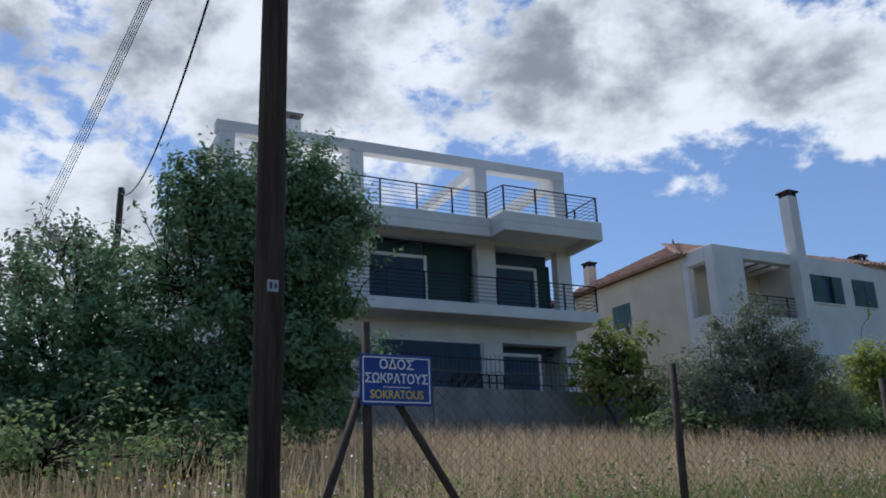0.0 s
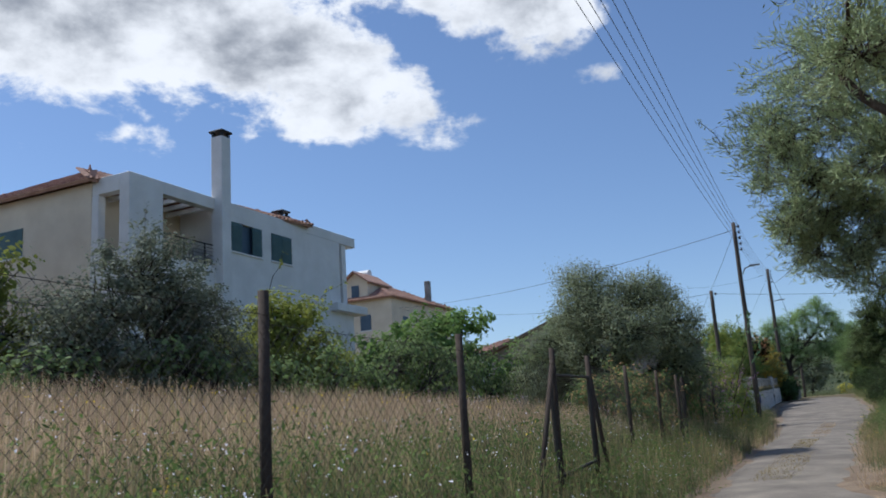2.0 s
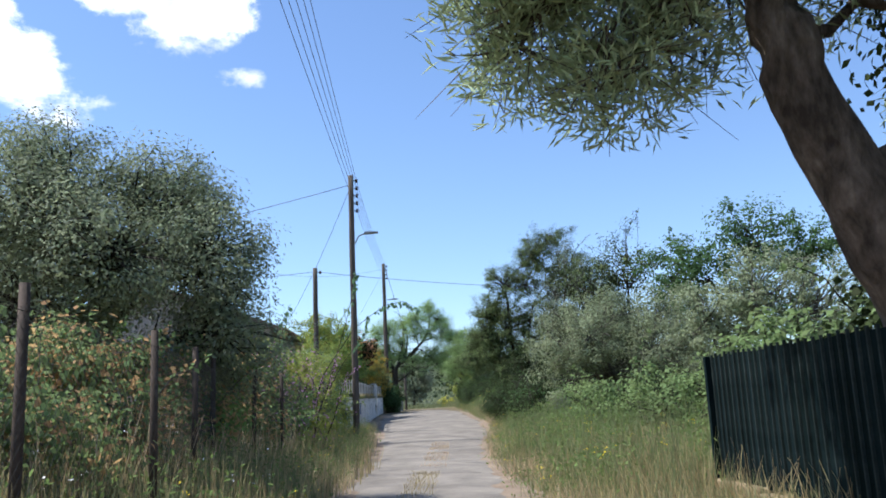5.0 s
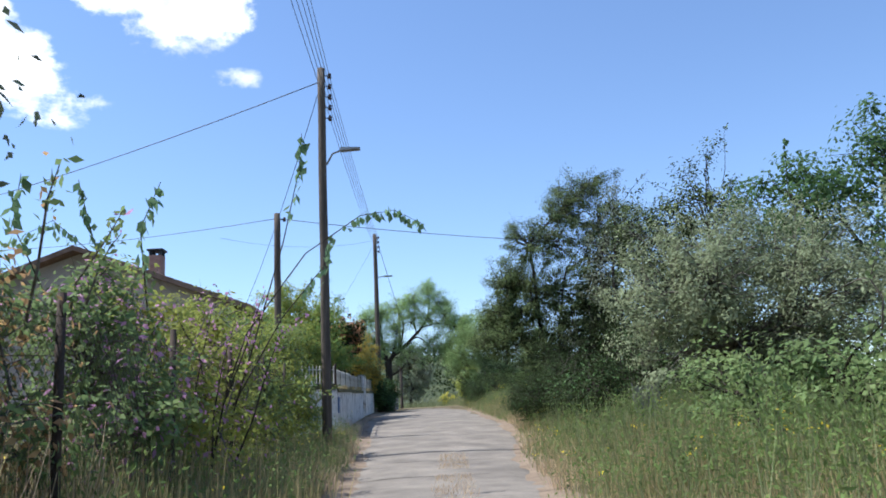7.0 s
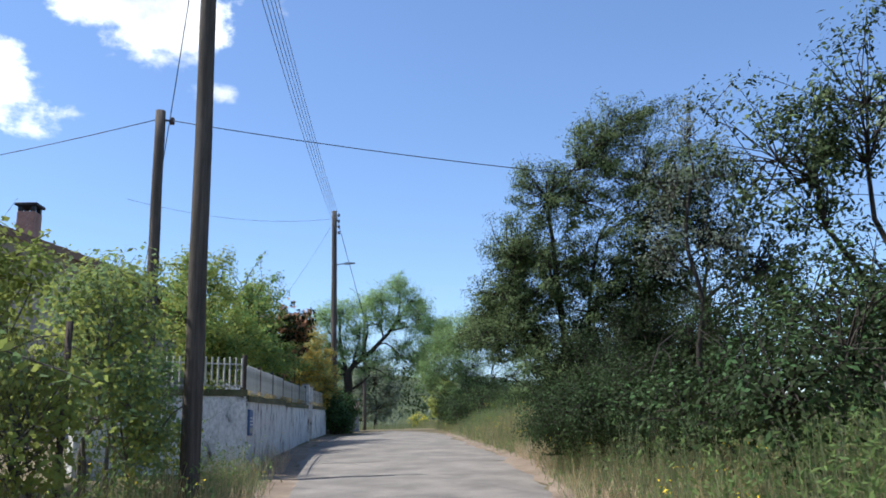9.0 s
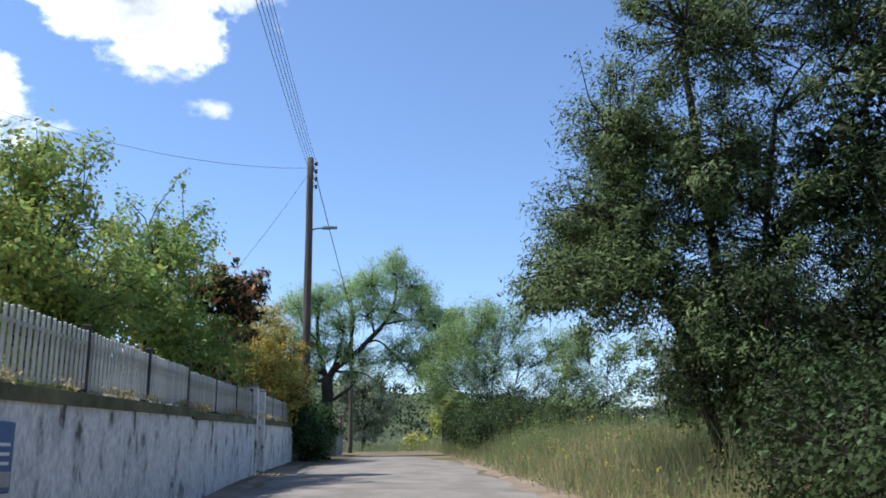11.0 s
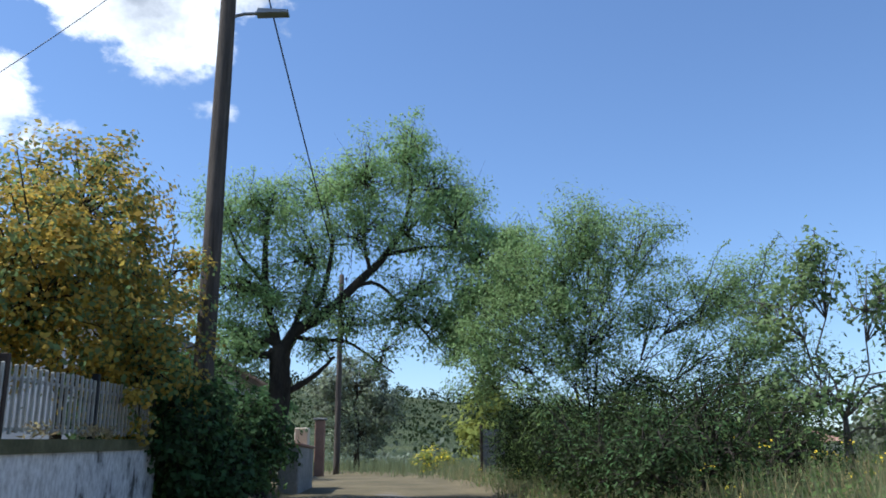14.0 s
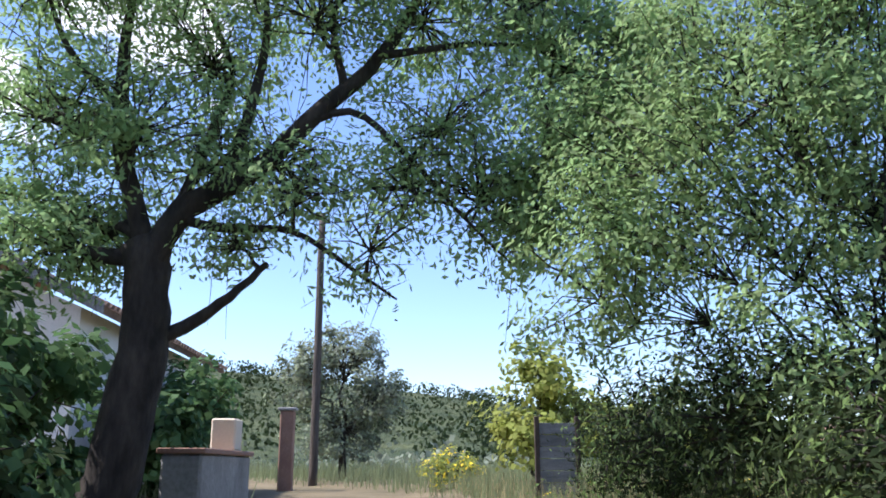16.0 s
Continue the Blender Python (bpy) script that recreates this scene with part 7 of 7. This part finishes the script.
    # both thickets below carry their shade in the leaf colour
    tree("shrub", "dense thicket at the foot of the wild olive, shade in its leaf colour", "shrub", (53.4, -0.1), None, [(-0.3, 0.6, 0.9, 1.2, 0.9, 0.9), (0.2, 0.7, 2.0, 1.1, 0.8, 0.9), (-0.2, -0.7, 1.0, 1.3, 1.0, 1.0), (0, -0.9, 2.3, 1.3, 1.0, 1.1), (-1.0, -2.0, 1.2, 1.4, 1.1, 1.1), (-1.2, -2.2, 2.6, 1.3, 1.1, 1.2)], "shaded_dark_leaf", "bark_dark", 0.05, 40, 60, (0.065, 0.026), 0.26, seed=57, d=2.0, sz=0.55, shoots=8)
    tree("wild_olive_tree", "wild olive thicket on the bank, shade in its leaf colour", "tree", (54.0, -2.8), [(0, 0, 0), (0, 0, 1.8), (0, 0, 3.0)],
         [(0, 0, 5.0, 1.7, 1.6, 1.4), (0, 1.4, 3.6, 1.6, 1.3, 1.4), (0, -1.6, 3.8, 1.7, 1.5, 1.4), (-0.5, 0, 1.8, 1.9, 2.0, 1.2), (-1.5, 0.6, 0.9, 1.6, 1.8, 0.9), (-2.5, -1.5, 2.0, 1.8, 1.6, 1.8)], "shaded_dark_leaf", "bark_dark", 0.15, 42, 65, (0.09, 0.035), 0.26, seed=67, shoots=8)
    tree("wild_olive_tree", "wild olive thicket further along the row", "tree", (47.0, -3.4), [(0, 0, 0), (0, 0, 2.0)],
         [(0, 0, 5.6, 1.7, 1.6, 1.4), (0, 1.6, 4.6, 1.5, 1.3, 1.3), (0, -1.6, 4.0, 1.7, 1.5, 1.4), (-0.5, 0, 2.2, 1.9, 2.0, 1.3), (0, 0.3, 0.9, 2.0, 2.0, 0.8)], "wild_olive", "bark_dark", 0.15, 42, 60, (0.075, 0.024), 0.26, seed=68, d=1.3, shoots=8, second=("shaded_dark_leaf", 0.7))
    tree("bare_tree", "thin half-bare grey tree among the olives", "tree", (50.0, -1.4), [(0, 0, 0), (0.1, 0.15, 1.4), (-0.1, 0.05, 2.6), (0.1, 0.2, 3.8), (0, 0.05, 5.0)],
         [(0, 0, 6.2, 0.6, 0.6, 1.3, 0.6), (0.1, -0.7, 5.2, 0.7, 0.6, 1.0, 0.6), (0, 0.6, 4.9, 0.6, 0.6, 0.9, 0.6), (0, -0.6, 3.8, 0.7, 0.6, 0.8, 0.6), (0, 0.7, 3.6, 0.7, 0.5, 0.7, 0.6)], "olive", "bark_dark", 0.06, 30, 26, (0.06, 0.02), 0.22, seed=69, fine=2, twig=0.007, shoots=10)
    # shrubby trees right of the almond
    tree("almond_tree", "bushy multi-stemmed almond on the bank", "tree", (75.4, 1.6), [(0, 0, 0), (0, 0, 0.9)],
         [(-0.35, 0.5, 3.9, 1.15, 1, 0.8), (0, -0.2, 4.5, 1.15, 0.8, 0.8), (0.35, -1.2, 4.5, 1.15, 0.8, 0.9), (-0.17, 1.6, 2.8, 1.15, 0.9, 0.8), (0.17, 0.8, 2.4, 1.15, 1.1, 0.9), (-0.35, -0.4, 3.1, 1.15, 1.2, 1), (0, -1.6, 3.2, 1.15, 1.1, 1), (0.35, -2.6, 3.6, 1.15, 0.9, 0.9), (-0.17, -2.6, 2.2, 1.15, 1, 1), (0.17, -1, 1.9, 1.15, 1.4, 0.9), (-0.35, 0.5, 1.2, 1.15, 1.5, 0.8), (0, -1.5, 0.9, 1.15, 1.4, 0.8), (0.35, 2, 1.9, 1.15, 0.7, 0.5, 0.7), (0.2, -3.4, 3.7, 1.0, 0.8, 0.8), (0.1, -3.6, 2.4, 1.1, 0.9, 0.9), (-0.3, 1.3, 3.9, 1.0, 0.8, 0.8), (-0.6, 0.9, 3.2, 0.9, 0.8, 0.8), (-0.8, 0.2, 2.6, 0.9, 0.9, 0.9), (-0.5, 0.2, 4.6, 0.9, 0.8, 0.7), (-0.2, 1.9, 2.3, 0.9, 0.6, 0.6, 0.8)], "almond_leaf", "bark_dark", 0.1, 30, 40, (0.095, 0.026), 0.27, 0.7, seed=70, lim=0.14, d=2.9, sz=0.54, fine=0, twig=0.007, shoots=14, second=("bush_leaf", 0.45))
    tree("fig_tree", "open-crowned young fig at the edge of the field", "tree", (72.2, -1.6), [(0, 0, 0), (0, 0, 1.0)],
         [(0, 0.9, 2.7, 0.8, 0.7, 0.7), (0, 0.2, 3.3, 0.6, 0.5, 0.6), (0, -0.8, 2.9, 0.8, 0.7, 0.6), (0, -1.9, 3.2, 0.7, 0.6, 0.6), (0, -2.6, 2.6, 0.6, 0.5, 0.7), (-0.1, -1.6, 2.0, 0.8, 0.8, 0.6), (-0.2, 0.4, 1.3, 1.1, 1.5, 0.8), (-0.2, -1.5, 1.0, 1.0, 1.2, 0.7)], "bush_leaf", "bark_grey", 0.08, 22, 20, (0.09, 0.04), 0.2, 0.2, seed=71, d=1.9, sz=0.75, fine=2, twig=0.009, lim=0.25, shoots=10)
    # brambles and undergrowth: shade below the almonds is painted as near-black leaves
    tree("shrub", "brambles at the edge of the bend, shade in their leaf colour", "shrub", (69.5, 2.0), None, [(-1.4, 0.5, 0.5, 0.9, 0.5, 0.5), (0, 0.6, 0.6, 1.0, 0.5, 0.6), (1.6, 0.7, 0.6, 1.0, 0.5, 0.6), (-0.4, -0.5, 0.8, 1.1, 0.8, 0.7), (1.4, -0.5, 0.9, 1.2, 0.8, 0.8), (0.4, -1.7, 0.7, 1.2, 0.8, 0.7)], "shaded_dark_leaf", "bark_dark", 0.03, 36, 44, (0.075, 0.02), 0.2, seed=44, d=1.5, sz=0.65, shoots=14, second=("ivy_leaf", 0.25))
    tree("shrub", "dense undergrowth below the almonds, shade in its leaf colour", "shrub", (75.0, 0.6), None, [(-1.5, 1.9, 0.6, 1.2, 0.7, 0.6), (0.5, 2.0, 0.8, 1.2, 0.6, 0.8), (2.5, 2.1, 0.8, 1.2, 0.6, 0.8), (-1.8, 0.3, 0.8, 1.2, 0.9, 0.8), (-2.4, -1.2, 0.7, 1.3, 0.9, 0.7), (0.6, 0.4, 1.4, 1.4, 1.1, 1.1), (0.6, -1.6, 1.3, 1.4, 1.1, 1.1), (5.0, 1.8, 0.9, 1.4, 0.7, 0.8), (1.5, -3.6, 1.4, 1.8, 1.2, 1.2)], "shaded_dark_leaf", "bark_dark", 0.04, 38, 50, (0.085, 0.017), 0.28, seed=80, d=2.2, up=0.1, sz=0.7, shoots=26, second=("weed", 0.22))
    # beyond, round the bend
    tree("shrub", "yellow-green shrub beside the board gate", "shrub", (86.0, 2.4), None, [(0, 0.1, 2.3, 0.8, 0.7, 0.7), (0, -0.6, 1.5, 0.9, 0.8, 0.9), (0, 0.5, 1.1, 0.9, 0.7, 0.9), (0.2, -2.2, 1.3, 1.4, 1.4, 1.0)], "lemon_leaf", "bark_dark", 0.05, 28, 45, (0.1, 0.05), 0.24, seed=72, shoots=5)
    tree("shrub", "bright yellow-flowered broom at the verge", "shrub", (90.5, 4.2), None, [(0, 0, 0.5, 0.7, 0.6, 0.4), (0.4, -0.5, 0.4, 0.6, 0.5, 0.35)], "lemon_leaf", "bark_dark", 0.03, 26, 40, (0.06, 0.03), 0.16, seed=73, second=("flower_y", 0.15))
    tree("olive_tree", "dark olive tree beside the far pole", "tree", (98.5, 7.2), [(0, 0, 0), (0, 0, 1.4)],
         [(0, 0, 4.2, 1.5, 1.4, 1.1), (0, 1.3, 3.4, 1.4, 1.3, 1.2), (0, -1.2, 2.8, 1.3, 1.0, 1.2), (0, 0, 1.6, 1.6, 1.8, 1.1)], "olive", "bark_dark", 0.16, 50, 70, (0.1, 0.036), 0.24, seed=74, shoots=6, second=("olive_pale", 0.4))
    tree("shrub", "dark green shrub beside the gate pillar", "shrub", (86.5, 9.3), None, [(0, 0, 1.4, 1.2, 0.8, 1.1), (2.5, 0.6, 1.8, 1.4, 0.9, 1.2), (-2, 0.2, 1.0, 1.2, 0.8, 0.9)], "ivy_leaf", "bark_dark", 0.04, 32, 45, (0.11, 0.08), 0.24, seed=75, shoots=4)


plant_left()
plant_right()


# ---- things at the bend ----
def bend_things():
    g = thing("gate_pillar", (81.0, 7.55, 2.95), "low grey concrete gate wall with a pale meter box on top", "pillar")
    part("block", Shape().box(-2.4, -0.22, -0.2, 0.6, 0.22, 1.2, 0.03), "concrete", g)
    part("cap", Shape().box(-2.45, -0.26, 1.2, 0.65, 0.26, 1.26, 0.01), "red_plaster", g)
    part("meter_box", Shape().box(-0.3, -0.16, 1.26, 0.2, 0.16, 1.68, 0.02), "cream", g)
    p = thing("gate_post", (92.0, 8.2, 3.1), "ochre red plastered gate post", "pillar")
    part("shaft", Shape().box(-0.18, -0.18, -0.2, 0.18, 0.18, 2.3, 0.03), "red_plaster", p)
    part("cap", Shape().box(-0.24, -0.24, 2.3, 0.24, 0.24, 2.38, 0.02), "concrete", p)
    p = thing("leaning_sheet", (40.1, 0.35, float(ground(40.1, 0.35))), "grey weathered metal sheet leaning on a pale stake in the grass", "metal sheet", tied=True)
    part("plate", Shape().prism([(-0.25, 0.0), (0.25, 0.0), (0.27, 0.9), (-0.25, 0.93)], 0, -0.006, 0.006), "board", p)
    part("stake", Shape().prism([(0.12, 0.0), (0.16, 0.0), (0.3, 0.97), (0.265, 0.97)], 0, -0.045, -0.01), "concrete", p, "pale wooden stake")
    b = thing("board_gate", (84.0, 2.9, 3.1), "grey weathered board gate with wooden posts", "gate", rz=-90)
    for i in range(7):
        part("board", Shape().box(0.04, -0.015 + 0.004 * (i % 2), 0.25 + i * 0.2, 0.66, 0.015 + 0.004 * (i % 2), 0.44 + i * 0.2, 0.004), "board", b)
    for x in (0, 0.7):
        part("post", Shape().box(x - 0.04, -0.04, -0.2, x + 0.04, 0.04, 1.75, 0.008), "rust_post", b)
    h = thing("house", (83.5, 10.3, 0), "low white house with a brown tile roof behind the ivy", "house")
    blocks("wall", h, "render_white", [(0, 0.3, 2.6, 0.3, 9, 6.6), (0.3, 0.3, 2.6, 9, 0.6, 6.6)], c=0)
    part("gable_wall", Shape().prism([(0.3, 6.6), (5.0, 8.6), (9.0, 6.6)], 0, 0, 0.3), "render_white", h)
    tiled_slope(h, ((-0.5, -0.2, 6.55), (9.5, -0.2, 6.55), (9.5, 4.7, 8.9), (-0.5, 4.7, 8.9)), mat="tile_brown")
    tiled_slope(h, ((9.5, 9.6, 6.55), (-0.5, 9.6, 6.55), (-0.5, 4.7, 8.9), (9.5, 4.7, 8.9)))
    part("bargeboard", Shape().prism([(-0.25, 6.4), (4.7, 8.78), (4.7, 8.95), (-0.25, 6.6)], 0, -0.56, -0.5), "board", h)


bend_things()


def coping_weeds():
    rng = np.random.default_rng(98)
    n = 3200
    x = rng.uniform(49.4, 69.6, n)
    x = x[np.sin(x * 1.7) + np.sin(x * 4.1) + rng.normal(0, 0.5, n) > 0.3]
    y = np.interp(x, [49.3, 56.0, 63.1, 69.8], [7.4, 7.7, 7.92, 8.05]) - 0.08 + rng.normal(0, 0.03, len(x))
    z = np.interp(x, [47, 49.3, 52, 63.5, 70], [3.2, 3.26, 3.36, 3.75, 3.95]) + 0.07 + rng.uniform(0, 0.12, len(x))
    P = np.stack([x, y, z], -1)
    tagged(quads("coping_weeds", leaf_quads(P, rng, 0.07, 0.02, 0, 0.3), "mid_grass"), "tufts of dry weeds on the wall coping", "weeds", kind="stuff")


coping_weeds()


# ---- grass and weeds ----
def off_road(x, y, rng):
    s = y - np.interp(x, LX, LY)
    t = np.interp(x, YX, YY) - y
    return (s > -0.12 + rng.uniform(0, 0.55, len(x))) | (t > -0.12 + rng.uniform(0, 0.55, len(x)))


def meadow():
    blades("field_grass", "tall dry straw-coloured meadow grass", (-6, 30, 6.2, 21.6), 48000, 0.6, 0.006, "dry_grass", 81, lean=0.5)
    blades("field_grass", "half-dry green meadow grass", (-6, 34, 5.2, 21.6), 22000, 0.5, 0.008, "mid_grass", 82)
    blades("verge_grass", "green roadside grass below the fence", (-4, 48, 4.2, 7.4), 42000, 0.4, 0.005, "green_grass", 83, lean=0.6, keep=off_road)
    blades("verge_grass", "half-dry roadside grass below the fence", (-4, 48, 4.2, 7.4), 22000, 0.5, 0.004, "mid_grass", 93, keep=off_road)
    herbs("verge_weeds", "leafy roadside weeds below the fence", (-4, 48, 4.4, 8.0), 3200, 14, 0.65, (0.06, 0.022), "weed", 84, keep=off_road)
    herbs("yellow_flowers", "scattered yellow wild flowers", (-4, 60, 4.4, 12), 450, 4, 0.7, (0.024, 0.02), "flower_y", 85, keep=off_road, rad=0.06, top=True, category="flowers")
    herbs("white_flowers", "scattered white wild flowers", (-4, 30, 5, 16), 380, 4, 0.7, (0.02, 0.016), "flower_w", 86, keep=off_road, rad=0.05, top=True, category="flowers")
    blades("verge_grass", "tall green verge grass along the lane", (19, 62, -2.5, 3.6), 46000, 0.3, 0.005, "green_grass", 87, lean=0.7, keep=off_road)
    blades("verge_grass", "half-dry verge grass along the lane", (21, 62, -2.5, 3.8), 30000, 0.42, 0.0045, "mid_grass", 88, lean=0.7, keep=off_road)
    blades("verge_grass", "half-dry tall grass on the far bank", (60, 90, -6.5, 4.0), 13000, 0.42, 0.006, "mid_grass", 94, lean=0.7, keep=off_road)
    blades("verge_grass", "green grass on the far bank", (60, 90, -6.5, 4.0), 24000, 0.42, 0.006, "green_grass", 96, lean=0.7, keep=off_road)
    herbs("verge_weeds", "leafy weeds on the verge bank", (24, 84, -3.5, 3.2), 2400, 14, 0.5, (0.065, 0.026), "weed", 89, keep=off_road)
    herbs("yellow_flowers", "yellow wild flowers on the verge bank", (24, 84, -2.5, 3.2), 350, 6, 0.6, (0.025, 0.02), "flower_y", 90, keep=off_road, rad=0.05, top=True, category="flowers")
    herbs("bank_weeds", "tall leafy weeds in clumps on the bank", (52, 80, -4.5, 3.0), 700, 34, 1.0, (0.07, 0.022), "weed", 99, keep=lambda x, y, rng: off_road(x, y, rng) & (np.sin(x * 0.9 + 2 * np.sin(y)) + rng.normal(0, 0.4, len(x)) > 0.2), rad=0.22)
    blades("bank_grass", "tall seeding grass in clumps on the bank", (50, 82, -5.5, 3.0), 16000, 0.7, 0.005, "green_grass", 46, lean=0.5, keep=lambda x, y, rng: off_road(x, y, rng) & (np.sin(x * 0.7 + 1.5 * np.sin(y * 1.3)) + rng.normal(0, 0.4, len(x)) > 0.3))
    herbs("bank_weeds", "tall lush weeds on the bank below the olives", (25, 50, -1.6, 2.7), 2300, 26, 0.8, (0.075, 0.02), "weed", 79, keep=lambda x, y, rng: off_road(x, y + 0.35, rng) & (np.sin(x * 0.8 + 2 * np.sin(y * 1.4)) + rng.normal(0, 0.5, len(x)) > -0.1), rad=0.2)
    blades("bank_grass", "tall seeding grass on the bank below the olives", (24, 50, -1.6, 2.5), 6000, 0.75, 0.005, "green_grass", 78, lean=0.45, keep=lambda x, y, rng: off_road(x, y + 0.3, rng))
    herbs("verge_weeds", "leafy weeds in flower at the foot of the wire fence", (-3, 18, 4.6, 6.8), 1500, 16, 0.55, (0.05, 0.018), "weed", 76, keep=off_road)
    herbs("white_flowers", "small white flower heads in the verge", (-3, 20, 4.6, 7.0), 420, 4, 0.6, (0.016, 0.013), "flower_w", 75, keep=off_road, rad=0.06, top=True, category="flowers")
    blades("dry_litter", "flattened straw and pine litter beside the sheet fence", (6, 20, 0.7, 2.9), 6000, 0.09, 0.006, "dry_grass", 74, lean=2.2, keep=off_road)
    edge_tufts = lambda x, y, rng: (np.minimum(np.abs(y - np.interp(x, YX, YY) + 0.3), np.abs(y - np.interp(x, LX, LY) - 0.25)) < 0.34) & (np.sin(x * 0.9) + np.sin(x * 2.3 + y) + rng.normal(0, 0.35, len(x)) > 0.7)
    blades("edge_grass", "golden dry tufts along the edges of the lane", (16, 54, 1.6, 7.6), 70000, 0.3, 0.0045, "dry_grass", 61, lean=0.9, keep=edge_tufts)
    blades("bend_grass", "green grass round the bend of the lane", (84, 110, -6, 12), 16000, 0.5, 0.01, "green_grass", 91, keep=off_road)
    blades("lane_grass", "strip of dry grass down the middle of the lane", (18, 24.5, 3.7, 4.4), 1600, 0.10, 0.006, "mid_grass", 92, lean=0.7)
    blades("lane_grass", "long worn patch of dry grass in the middle of the lane", (32, 44, 3.75, 4.3), 3600, 0.09, 0.006, "dry_grass", 77, lean=0.7, keep=lambda x, y, rng: np.sin(x * 1.1) + np.sin(x * 2.7 + 1) + rng.normal(0, 0.4, len(x)) > -0.3)
    blades("lane_grass", "patch of dry grass in the middle of the lane", (26.5, 31, 3.9, 4.4), 1300, 0.10, 0.006, "mid_grass", 97, lean=0.7)


def far_woods():
    """Clumped tree crowns on the slopes beyond the bend and behind the houses."""
    rng = np.random.default_rng(95)
    for name, label, n, reg, size, mat in (("far_woods", "distant wooded hillside of olives and pines", 1700, (150, 330, -120, 200), (1.6, 3.0), "shaded_dark_leaf"), ("valley_scrub", "grey-green olive scrub in the dip beyond the lane", 300, (106, 150, -40, 42), (0.8, 1.5), "olive"), ("valley_scrub", "scrub and trees beyond the gardens", 400, (80, 140, 34, 100), (1.2, 2.4), "olive")):
        x, y = rng.uniform(reg[0], reg[1], n), rng.uniform(reg[2], reg[3], n)
        s = rng.uniform(size[0], size[1], n)
        z = ground(x, y) + s * 0.45
        per = 22
        i = np.repeat(np.arange(n), per)
        d = rand_dirs(rng, len(i), 0.3)
        rr = rng.uniform(0.55, 1.0, (len(i), 1))
        P = np.stack([x[i], y[i], z[i]], -1) + d * rr * s[i][:, None] * np.array([1, 1, 0.8])
        L = 0.4 if size[1] < 2.9 else 0.75
        tagged(quads(name, leaf_quads(P, rng, L, L * 0.7, 0, 0.6), mat), label, "trees", kind="stuff")


meadow()
far_woods()
